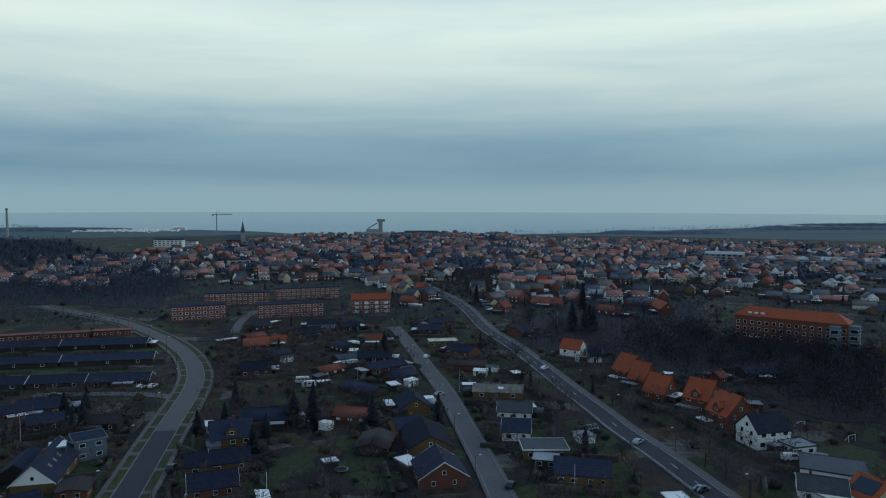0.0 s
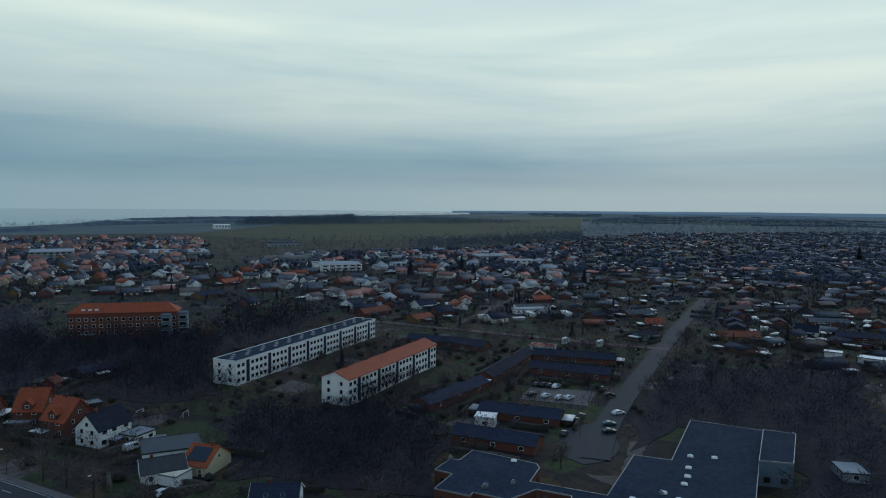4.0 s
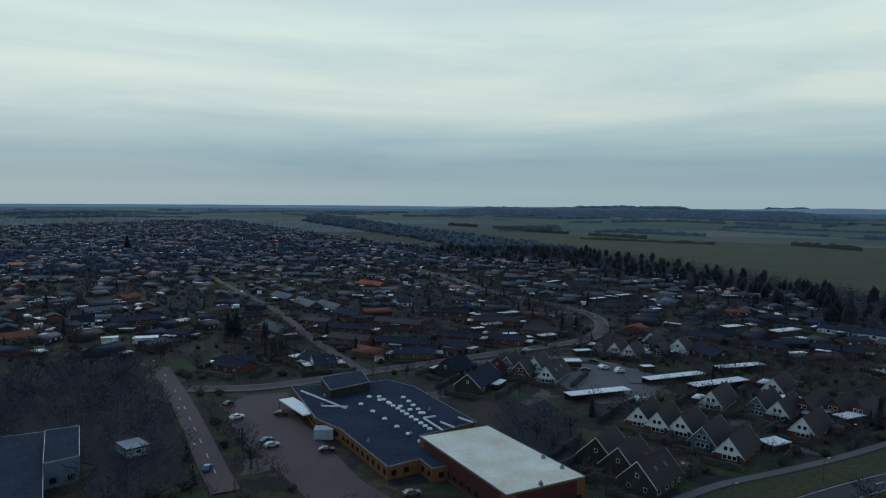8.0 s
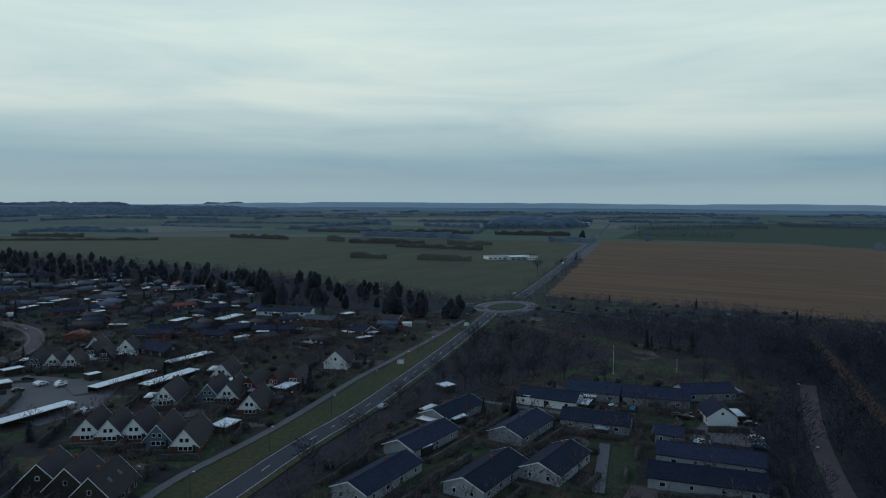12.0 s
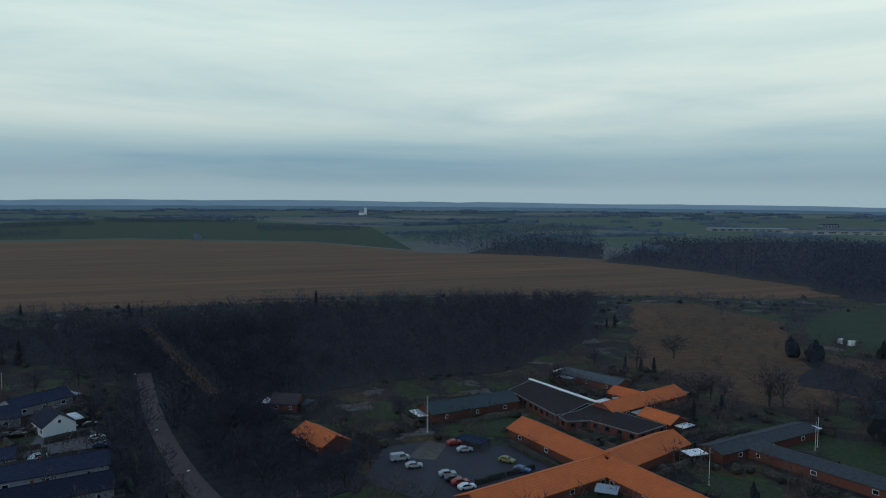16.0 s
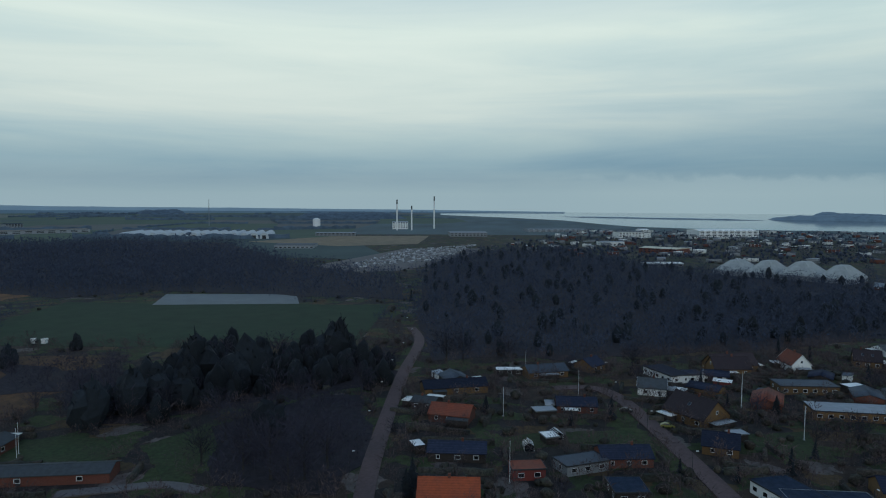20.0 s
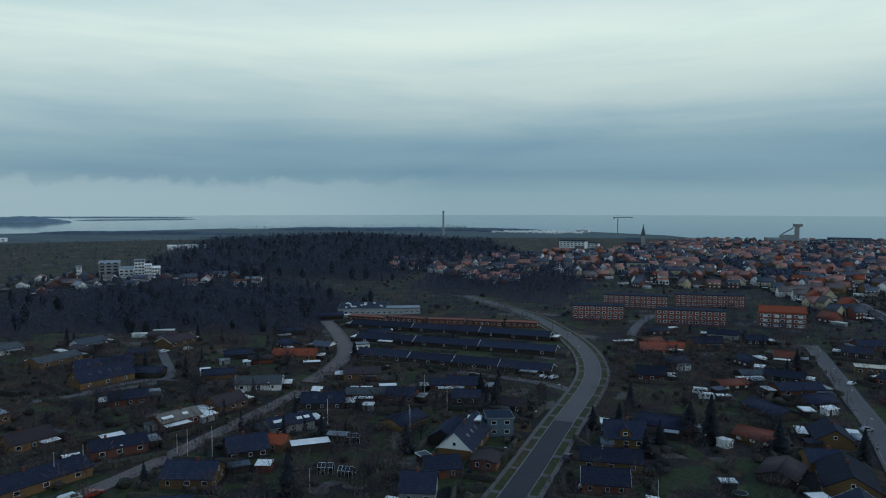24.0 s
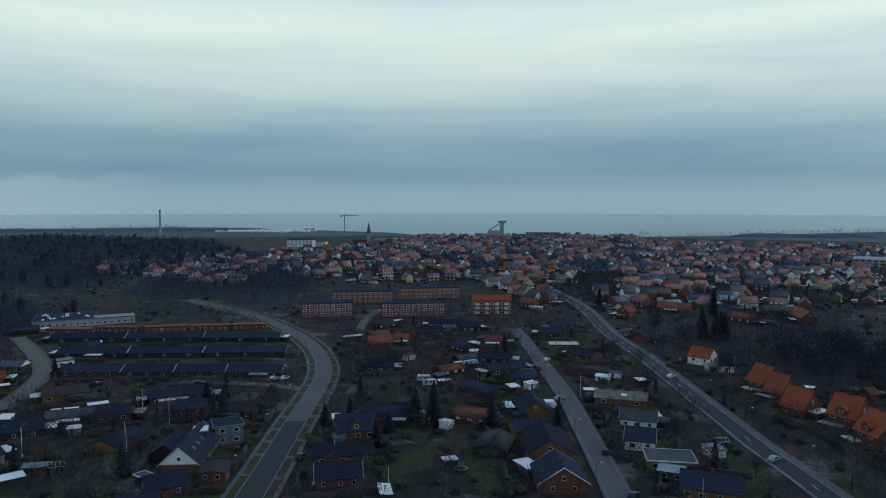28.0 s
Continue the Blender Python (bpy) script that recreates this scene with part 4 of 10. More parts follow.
road("road_wood", [(-151.4, -40.0), (-174.9, -43.9), (-206.6, -47.7), (-240.6, -51.6), (-282.5, -56.0), (-321.7, -57.8), (-349.0, -60.6), (-379.9, -71.5)], 5, WORN_STREET, label='narrow road beside the wood')
road("road_track", [(-11.8, -152.4), (-6.0, -169.9), (-1.1, -191.6), (3.6, -219.5), (7.5, -252.8), (10.6, -297.5)], 5.5, WORN_STREET, label='worn reddish track between trees')
road("path_reed", [(15.4, -409.7), (1.2, -341.0), (-9.0, -283.3), (-15.9, -246.9)], 5, REED, label='strip of dry ochre grass through the wood')
road("road_school", [(169.4, 2.9), (185.8, 6.4), (215.9, 11.8), (261.2, 20.6), (303.6, 30.5)], 7, WORN_STREET, label='reddish road past the shop', dashes=True)
road("road_cross", [(266.7, 17.2), (263.4, 4.3), (262.3, -9.7), (267.6, -28.8), (276.0, -50.1), (284.1, -78.4), (293.9, -107.6), (304.8, -140.4), (311.4, -164.9), (328.1, -184.3), (353.6, -201.3), (385.6, -211.5), (426.7, -208.4), (475.6, -191.1), (520.1, -184.8), (611.7, -184.2), (676.7, -174.1)], 5.4, WORN_STREET, label='residential through road with pale edges', kerb=True, walks=1.2)
road("road_cross_side", [(274.1, -49.8), (307.1, -43.1), (356.8, -34.2), (433.2, -26.3), (529.9, -3.9), (660.0, 24.4)], 5, WORN_STREET, label='narrow estate street')
road("road_court", [(172.0, 83.7), (197.9, 93.7), (234.0, 103.5), (279.8, 114.5), (329.9, 126.7), (411.2, 145.7), (524.1, 169.5)], 8, ASPHALT, label='dark asphalt cul-de-sac with parked cars')
road("road_long", [(284.1, 298.1), (289.8, 275.6), (301.0, 224.7), (310.3, 189.0), (316.7, 153.0), (327.1, 122.6)], 6.5, WORN_STREET, label='pale reddish street behind the flats')
road("road_rise", [(317.4, 240.8), (366.1, 256.1), (415.3, 271.5), (477.5, 291.0)], 4.6, WORN_STREET, label='residential street')
road("cycle_path", [(134.0, -87.7), (138.1, -100.0), (142.9, -114.3), (145.2, -132.4), (148.6, -154.5), (155.8, -184.8), (164.6, -219.5), (169.0, -245.5), (177.2, -290.7), (191.3, -356.1)], 2.6, OLD_ASPHALT, label='pale cycle path along the grass verge')
road("path_chalet", [(280.7, -92.5), (282.2, -108.6), (284.5, -136.7), (271.6, -152.3), (254.8, -156.2), (233.5, -148.3)], 6, OLD_ASPHALT, label='grey parking court between chalets')
road("path_bungalow", [(49.1, -159.7), (57.9, -194.1)], 3, OLD_ASPHALT, label='footpath between bungalows')
road("path_bungalow_cross", [(112.7, -213.0), (91.1, -215.1), (75.4, -215.1)], 3, OLD_ASPHALT, label='footpath between bungalows')
road("path_yard", [(-147.3, -113.7), (-152.9, -100.8), (-157.4, -91.4), (-154.5, -80.0)], 4, OLD_ASPHALT, label='pale gravel drive')


# ---- houses ----
PLOTS = []


def framed(w, h, bar=0.09, glazed=False):
    """A window's frame, one ring standing proud of the wall (local -y is outward), with its glass set back when glazed."""
    sh = Shape()
    a, b = w / 2, h / 2
    c, d = a - bar, b - bar
    for x, y, p, q in ((a, 0.02, 0, 0), (a, -0.06, 0, 0), (c, -0.06, 1, 1), (c, -0.02, 1, 1)):
        z = d if p else b
        sh.v.extend(((-x, y, -z), (x, y, -z), (x, y, z), (-x, y, z)))
    for r in range(3):
        for k in range(4):
            n = (k + 1) % 4
            sh.f.append((r * 4 + k, r * 4 + n, r * 4 + 4 + n, r * 4 + 4 + k))
            sh.s.append(0)
    if glazed:
        sh.f.append((12, 13, 14, 15))
        sh.s.append(1)
    return sh


def pane(w, h):
    return Shape().box(-w / 2, -0.03, -h / 2, w / 2, 0.01, h / 2)


def window(parent, x, y, z, ang, w, h, frame_mat=None, deep=True):
    """ang: the way that the window faces, in the thing's own frame, 0 for -y."""
    fm = frame_mat or TRIM
    at = pose(x, y, z, 0, 0, ang)
    if deep:
        fr = part("window", shared(("window", w, h, fm.name), lambda: framed(w, h), fm), None, parent, at=at)
        part("pane", shared(("pane", w, h), lambda: pane(w - 0.16, h - 0.16), GLASS), None, fr)
        return fr

    return part("window", shared(("window", w, h, fm.name, 1), lambda: framed(w, h, 0.12, True), fm, GLASS), None, parent, at=at)


def gable_shapes(L, W, wh, rise, over=0.45, thick=0.22):
    """Walls with gables, and the roof's two slabs with a ridge. Ridge along x."""
    a, b = L / 2, W / 2
    walls = Shape()
    ring = [(-b, 0), (b, 0), (b, wh), (0, wh + rise), (-b, wh)]
    walls.solid([(-a, y, z) for y, z in ring], [(a, y, z) for y, z in ring])
    roof = Shape()
    k = rise / b
    e = b + over
    ze = wh - over * k
    oa = a + over * 0.8
    for s in (1, -1):
        prof = [(0, wh + rise + 0.02), (s * e, ze + 0.02), (s * e, ze + 0.02 + thick), (0, wh + rise + 0.02 + thick)]
        if s < 0:
            prof.reverse()
        roof.solid([(-oa, y, z) for y, z in prof], [(oa, y, z) for y, z in prof])
    roof.box(-oa, -0.14, wh + rise + thick - 0.08, oa, 0.14, wh + rise + thick + 0.08)
    return walls, roof


def hip_shapes(L, W, wh, rise, over=0.5):
    a, b = L / 2, W / 2
    walls = Shape().box(-a, -b, 0, a, b, wh)
    r = max(a - b * 0.9, 0.3)
    ea, eb, z0, z1 = a + over, b + over, wh - 0.12, wh + 0.08
    roof = Shape().box(-ea, -eb, z0, ea, eb, z1)
    c = [(-ea, -eb, z1), (ea, -eb, z1), (ea, eb, z1), (-ea, eb, z1)]
    p, q = (-r, 0, wh + rise), (r, 0, wh + rise)
    roof.face([c[0], c[1], q, p]).face([c[2], c[3], p, q]).face([c[1], c[2], q]).face([c[3], c[0], p])
    return walls, roof


TONE = {"vivid": "bright orange tiled", "dark": "dark tiled", "grey": "grey fibre-cement", "brown": "brown tiled", "orange": "orange clay tiled", "red": "old red tiled", "white": "white sheet",
        "cream": "cream sheet", "pale": "pale corrugated", "blue": "blue-grey felt", "felt": "dark felt", "moss": "patchy mossy", "green": "dark green metal", "stained": "stained white", "faded red": "weathered red tiled", "faded dark": "weathered slate", "faded brown": "weathered brown tiled", "brownfelt": "dark brown felt"}
SKIN = {"ochre": "ochre brick", "block": "orange-red brick", "yellow": "yellow brick", "red": "red brick", "white": "white rendered", "grey": "grey rendered", "wood": "dark boarded", "blue": "blue-grey boarded",
        "redwood": "red boarded", "cream": "cream rendered", "maroon": "dark red clad"}
house_rng = random.Random(5)


def chimney(parent, x, y, z, h=1.1, w=0.6):
    c = part("chimney", shared(("chimney", w, h), lambda: Shape().box(-w / 2, -w / 2, -1.2, w / 2, w / 2, h - 0.12).box(-w / 2 - 0.06, -w / 2 - 0.06, h - 0.12, w / 2 + 0.06, w / 2 + 0.06, h), BRICK), None, parent, at=pose(x, y, z))
    return c


def house(x, y, ang, L, W, wh, pitch, roof, wall, hip=False, gable="", trim=False, sky=0, dormer=False, storeys=0, chim=True, solar=False, name="house", patches=0):
    """A pitched-roof house; its ridge runs along ang. gable: another skin on the gable ends; trim: white barge boards."""
    rise = W / 2 * math.tan(radians(pitch))
    dist = math.hypot(x, y)
    near, mid = dist < 185, dist < 480
    take_box(x, y, ang, L, W)
    PLOTS.append((x, y, ang, L, W))
    lab = f"{'hipped' if hip else 'gabled'} {SKIN[wall]} house with a {TONE[roof]} roof"
    if gable and len(lab.split()) < 10:
        lab += f", {gable} gables"
    h = thing(name, x, y, ang, lab, "house", "houses of the town")
    walls, rf = (hip_shapes if hip else gable_shapes)(L, W, wh, rise)
    part("wall", walls, WALLS[wall], h)
    part("roof", rf, ROOFS[roof], h)
    a, b = L / 2, W / 2
    if gable and not hip:
        for s in (1, -1):
            q = [(s * (a + 0.03), -b + 0.05, wh - 0.1), (s * (a + 0.03), b - 0.05, wh - 0.1), (s * (a + 0.03), 0, wh + rise - 0.1)]
            p = [(s * a, yy, zz) for _, yy, zz in q]
            part("gable", Shape().solid(p, q), WALLS[gable], h, f"{gable} boarded gable")
    if (trim or gable == "white") and not hip:
        oa = a + 0.36
        for s in (1, -1):
            sh = Shape()
            for t in (1, -1):
                k = rise / b
                y1, z1 = t * (b + 0.46), wh - 0.46 * k
                sh.solid([(s * oa, 0, wh + rise), (s * oa, y1, z1), (s * oa, y1, z1 + 0.26), (s * oa, 0, wh + rise + 0.3)],
                         [(s * (oa + 0.06), 0, wh + rise), (s * (oa + 0.06), y1, z1), (s * (oa + 0.06), y1, z1 + 0.26), (s * (oa + 0.06), 0, wh + rise + 0.3)])
            part("bargeboard", sh, TRIM, h, "white bargeboard")
    floors = storeys or max(1, round(wh / 2.7))
    if mid:
        fm = DARK_TRIM if wall in ("white",) and house_rng.random() < 0.5 else TRIM
        n = max(1, min(4 if near else 3, int(L / 3.4)))
        for f in range(floors):
            z = f * 2.75 + 1.45
            for s in (1, -1):
                for i in range(n):
                    px = (i + 0.5) / n * L - a + house_rng.uniform(-0.4, 0.4)
                    if f == 0 and i == n // 2 and s == -1:
                        part("door", shared(("door", 1.0, 2.1), lambda: Shape().box(-0.5, -0.05, 0, 0.5, 0.02, 2.1).box(0.32, -0.1, 1.0, 0.42, -0.05, 1.06), DARK_TRIM), None, h, "dark front door", pose(px, -b, 0.1))
                        continue
                    window(h, px, -s * b, z, 0 if s > 0 else 180, 1.5 if house_rng.random() < 0.6 else 1.0, 1.2, fm, near)
        if not hip:
            for s in (1, -1):
                if pitch > 43 and W < 9 and wh < 2.5:
                    for yy in (-0.78, 0.78):
                        window(h, s * (a + 0.03), yy, wh + rise * 0.36, 90 * s, 1.15, 1.3, TRIM, False)
                    for yy in (-1.6, -0.3, 1.0):
                        window(h, s * a, yy, 1.2, 90 * s, 1.3, 1.3, TRIM, False)
                    part("door", shared(("door", 1.0, 2.1), lambda: Shape().box(-0.5, -0.05, 0, 0.5, 0.02, 2.1).box(0.32, -0.1, 1.0, 0.42, -0.05, 1.06), DARK_TRIM), None, h, "dark front door", pose(s * a, s * 2.6, 0.1, 0, 0, 90 * s))
                    continue
                if wh + rise > 5.2:
                    window(h, s * (a + (0.03 if gable else 0)), 0, wh + rise * 0.32, 90 * s, 1.0, 1.1, fm, near)
                if near or floors > 1:
                    for f in range(floors):
                        for yy in (-W * 0.22, W * 0.22):
                            window(h, s * a, yy, f * 2.75 + 1.45, 90 * s, 1.0, 1.2, fm, near)
    if chim and (mid or house_rng.random() < 0.4):
        chimney(h, house_rng.uniform(-0.25, 0.25) * L, 0, wh + rise)
    if sky:
        k = math.degrees(math.atan2(rise, b))
        for i in range(sky):
            for s in ((1, -1) if near else (-1,)):
                px = (i + 0.5) / sky * L * 0.7 - L * 0.35
                me = shared(("skylight",), lambda: Shape().box(-0.45, -0.6, 0, 0.45, 0.6, 0.1).box(-0.37, -0.52, 0.1, 0.37, 0.52, 0.12, 1), METAL, GLASS)
                part("skylight", me, None, h, "roof window", pose(px, s * b * 0.5, wh + rise * 0.5 + 0.27, -s * k, 0, 0))
    if solar:
        k = math.degrees(math.atan2(rise, b))
        for s in (1, -1):
            me = shared(("solar", round(L)), lambda: Shape().box(-L * 0.36, -W * 0.2, 0, L * 0.36, W * 0.2, 0.08), GLASS)
            part("solar_panel", me, None, h, "dark solar panels", pose(0, s * b * 0.5, wh + rise * 0.5 + 0.32, -s * k, 0, 0))
    if patches:
        k = math.degrees(math.atan2(rise, b))
        pr = random.Random(int(x * 7 + y))
        for i in range(patches):
            for s in (1, -1):
                me = shared(("sheet",), lambda: Shape().box(-0.9, -0.7, 0, 0.9, 0.7, 0.03), ROOFS["white"])
                part("roof_sheet", me, None, h, "loose white roof sheet", pose(pr.uniform(-0.42, 0.42) * L, s * b * 0.5 + pr.uniform(-0.2, 0.2) * b, wh + rise * 0.5 + 0.28 , -s * k, 0, 0))
    if dormer:
        dw = 3.0
        sh_w, sh_r = gable_shapes(b, dw, 1.6, 1.3, 0.25, 0.15)
        for s in (1, -1):
            m = pose(0, s * b * 0.5, wh + 0.3, 0, 0, 90)
            d = part("dormer", sh_w if s > 0 else gable_shapes(b, dw, 1.6, 1.3, 0.25, 0.15)[0], WALLS[gable or wall], h, at=m)
            part("dormer_roof", gable_shapes(b, dw, 1.6, 1.3, 0.25, 0.15)[1], ROOFS[roof], d)
            window(d, s * b * 0.5, 0, 1.0, 90 * s, 1.2, 1.0, None, False)
    return h


def flat_house(x, y, ang, L, W, wh, roof, wall, lights=0, vents=0, windows=True, label="", name="building", category="building", fascia=True):
    """A flat-roofed building with a parapet and a roof deck set into it."""
    take_box(x, y, ang, L, W)
    wh += (int(abs(x * 7 + y * 3)) % 9) * 0.017
    h = thing(name, x, y, ang, label or f"low {SKIN[wall]} building with a flat {TONE[roof]} roof", category)
    a, b = L / 2, W / 2
    part("wall", Shape().box(-a, -b, 0, a, b, wh - 0.25), WALLS[wall], h)
    part("roof", Shape().box(-a - 0.25, -b - 0.25, wh - 0.25, a + 0.25, b + 0.25, wh - 0.05), ROOFS[roof], h)
    if fascia:
        sh = Shape()
        for s in (1, -1):
            sh.box(-a - 0.3, s * (b + 0.25) - 0.06, wh - 0.3, a + 0.3, s * (b + 0.25) + 0.06, wh + 0.06)
            sh.box(s * (a + 0.25) - 0.06, -b - 0.19, wh - 0.3, s * (a + 0.25) + 0.06, b + 0.19, wh + 0.06)
        part("roof_edge", sh, TRIM if house_rng.random() < 0.15 else METAL if house_rng.random() < 0.3 else DARK_TRIM, h)
    dist = math.hypot(x, y)
    if windows and dist < 600:
        n = max(1, min(14, int(L / 3.2)))
        for f in range(max(1, round(wh / 3))):
            for s in (1, -1):
                for i in range(n):
                    window(h, (i + 0.5) / n * L - a, -s * b, f * 2.8 + 1.5, 0 if s > 0 else 180, 1.6, 1.2, None, dist < 200)
            for s in (1, -1):
                for i in range(max(1, int(W / 4.5))):
                    window(h, s * a, (i + 0.5) / max(1, int(W / 4.5)) * W - b, f * 2.8 + 1.5, 90 * s, 1.2, 1.2, None, dist < 200)
    rr = random.Random(int(x * 3 + y * 5))
    for i in range(lights):
        me = shared(("rooflight",), lambda: Shape().box(-0.75, -0.5, 0, 0.75, 0.5, 0.35).solid([(-0.7, -0.45, 0.35), (0.7, -0.45, 0.35), (0.7, 0.45, 0.35), (-0.7, 0.45, 0.35)], [(-0.4, -0.25, 0.6), (0.4, -0.25, 0.6), (0.4, 0.25, 0.6), (-0.4, 0.25, 0.6)]), ROOFS["white"])
        part("rooflight", me, None, h, "white domed rooflight", pose(rr.uniform(-0.42, 0.42) * L, rr.uniform(-0.36, 0.36) * W, wh - 0.06))
    for i in range(vents):
        me = shared(("vent",), lambda: Shape().box(-0.4, -0.4, 0, 0.4, 0.4, 0.7).tube((0, 0, 0.7), (0, 0, 1.1), 0.2, 0.25, 8), METAL)
        part("vent", me, None, h, "steel roof vent", pose(rr.uniform(-0.42, 0.42) * L, rr.uniform(-0.36, 0.36) * W, wh - 0.06))
    return h


def carport(x, y, ang, L, W, wh, roof="white"):
    take_box(x, y, ang, L, W)
    c = thing("carport", x, y, ang, "long open carport with a flat white sheet roof", "carport", "carports")
    part("roof", Shape().box(-L / 2, -W / 2, wh - 0.25, L / 2, W / 2, wh), ROOFS[roof], c)
    n = max(2, int(L / 5))
    for i in range(n + 1):
        for s in (1, -1):
            part("post", shared(("post", wh), lambda: Shape().box(-0.08, -0.08, 0, 0.08, 0.08, wh - 0.25), DARK_TRIM), None, c, at=pose(i / n * (L - 0.4) - L / 2 + 0.2, s * (W / 2 - 0.3), 0))
    part("back_wall", Shape().box(-L / 2 + 0.1, W / 2 - 0.2, 0, L / 2 - 0.1, W / 2 - 0.1, wh - 0.25), WALLS["wood"], c)
    return c


house(-275.7, 171.1, 68, 22.1, 9, 2.6, 35, "dark", "yellow", sky=4)
house(-303.3, 226.2, 52, 13.6, 10, 2.6, 25, "brown", "yellow", hip=True)
house(-199.4, 186.9, 38, 17.0, 9, 2.6, 25, "grey", "white", gable="white")
house(-223.7, 148.0, 60, 12.5, 9, 2.6, 22, "dark", "red")
house(-189.1, 141.3, 81, 13.3, 9, 2.6, 20, "moss", "red", patches=3)
house(-189.5, 161.7, 85, 11.9, 9, 2.6, 28, "brown", "yellow")
house(-181.7, 116.3, 67, 14.8, 9, 2.6, 20, "dark", "red")
house(-145.6, 113.7, 30, 13.1, 10, 2.6, 28, "dark", "yellow")
house(-223.4, 231.2, 30, 19.3, 8, 2.6, 28, "orange", "yellow")
house(-155.4, 157.1, 66, 14.2, 9, 2.6, 20, "dark", "grey", patches=8)
house(-161.8, 180.9, 35, 14.4, 9, 2.6, 28, "dark", "wood", sky=2)
house(-149.2, 134.4, 57, 11.0, 10, 2.6, 30, "dark", "wood")
house(-145.2, 142.1, 22, 6.5, 6, 2.4, 30, "orange", "yellow")
house(-154.0, 198.2, 31, 18.0, 9, 2.6, 15, "grey", "red")
house(-100.0, 172.7, 104, 22.4, 9.6, 2.9, 41, "dark", "yellow", gable="white", sky=4)
house(-107.6, 175.6, 104, 14.0, 7.0, 2.6, 32, "dark", "wood", chim=False)
house(-91.7, 136.1, 27, 8.3, 9, 3, 35, "dark", "grey")
house(-87.6, 162.6, 104, 8.0, 7.0, 2.3, 10, "brown", "red", chim=False)
house(-95.3, 151.9, 40, 9.2, 9, 2.5, 24, "dark", "red")
house(-226.2, 253.9, 9, 9.3, 7, 2.5, 25, "blue", "wood", gable="white")
house(-61.7, 199.9, 21, 11.7, 9, 2.8, 40, "dark", "yellow", dormer=True)
house(-59.1, 180.0, 20, 16.0, 9, 2.6, 25, "dark", "yellow")
house(-55.5, 164.8, 21, 11.3, 9, 2.6, 28, "dark", "red", trim=True)
house(-29.9, 304.4, 1, 14.2, 9, 2.5, 22, "dark", "wood")
house(-24.1, 286.3, 36, 17.0, 9, 2.5, 22, "dark", "red")
house(-10.1, 231.6, -76, 13.1, 10, 2.6, 32, "dark", "yellow")
house(-4.7, 196.4, -80, 18.1, 12, 2.8, 28, "dark", "yellow")
house(-11.1, 208.9, 23, 8.5, 9, 2.7, 24, "dark", "yellow")
house(-0.7, 173.0, -79, 12.6, 12, 2.8, 32, "dark", "red", trim=True)
house(-76.0, 280.5, 16, 11.4, 9, 2.6, 30, "dark", "red")
house(-88.8, 329.9, 26, 12.3, 9, 2.6, 30, "red", "red")
house(-80.1, 339.1, 2, 6.9, 7, 2.6, 30, "orange", "yellow")
house(-71.0, 358.3, 38, 15.5, 9, 2.6, 28, "dark", "yellow")
house(-33.1, 342.7, 3, 9.8, 8, 2.6, 28, "red", "red")
house(-41.7, 302.1, 37, 11.5, 8, 2.5, 15, "blue", "wood")
house(-143.6, 202.4, 18, 10.4, 8, 2.6, 25, "dark", "red")
house(-132.1, 227.7, 16, 14.4, 9, 2.6, 25, "dark", "yellow")
house(-122.5, 212.1, 27, 10.0, 8, 2.6, 25, "dark", "wood")
house(-139.2, 221.9, 38, 8.6, 7, 2.6, 25, "dark", "red")
house(-176.1, 220.4, 38, 14.4, 9, 2.6, 22, "brown", "yellow")
house(-104.6, 212.1, 6, 10.3, 7, 2.5, 25, "brown", "wood")
house(-51.2, 378.6, 26, 10.3, 8, 2.6, 25, "dark", "wood")
house(-67.7, 386.6, 5, 14.7, 8, 2.6, 25, "dark", "grey")
house(-1.8, 392.8, 26, 14.3, 9, 2.6, 25, "dark", "red")
house(-6.5, 370.6, -1, 12.3, 9, 2.6, 25, "dark", "wood")
house(-189.1, 253.5, 10, 24.9, 9.5, 2.3, 22, "dark", "wood", trim=True)
house(-166.0, 257.7, 10, 20.3, 9.5, 2.3, 22, "dark", "wood", trim=True)
house(-145.3, 261.4, 10, 19.9, 9.5, 2.3, 22, "dark", "wood", trim=True)
house(-123.3, 264.3, 10, 22.1, 9.5, 2.3, 22, "dark", "wood", trim=True)
house(-211.1, 284.5, 12, 30.9, 9.5, 2.3, 22, "dark", "wood", trim=True)
house(-179.0, 291.6, 12, 32.7, 9.5, 2.3, 22, "dark", "wood", trim=True)
house(-144.1, 299.1, 12, 36.7, 9.5, 2.3, 22, "dark", "wood", trim=True)
house(-236.7, 315.5, 13, 36.5, 9.5, 2.3, 22, "dark", "wood", trim=True)
house(-199.4, 323.8, 13, 37.7, 9.5, 2.3, 22, "dark", "wood", trim=True)
house(-161.1, 331.4, 10, 38.1, 9.5, 2.3, 22, "dark", "wood", trim=True)
house(22.3, 205.8, -8, 8.2, 10, 2.8, 25, "dark", "white", trim=True)

house(20.1, 249.0, -7, 17.6, 9, 2.6, 20, "moss", "yellow", patches=1)
house(23.8, 225.5, -8, 10.9, 9, 2.6, 25, "grey", "white", trim=True)
house(35.7, 174.0, -11, 13.9, 12, 2.8, 20, "dark", "yellow")
house(58.4, 308.7, -36, 9.3, 8, 5.4, 42, "orange", "white")
house(66.9, 305.3, -5, 5.9, 7.5, 3.2, 45, "dark", "white", gable="white")
house(9.2, 317.6, -37, 13.6, 9, 2.6, 25, "dark", "red")
house(41.4, 368.0, 58, 14.4, 8, 2.6, 25, "dark", "red")
house(126.7, 277.2, 6, 14.3, 9, 2.6, 20, "dark", "wood")
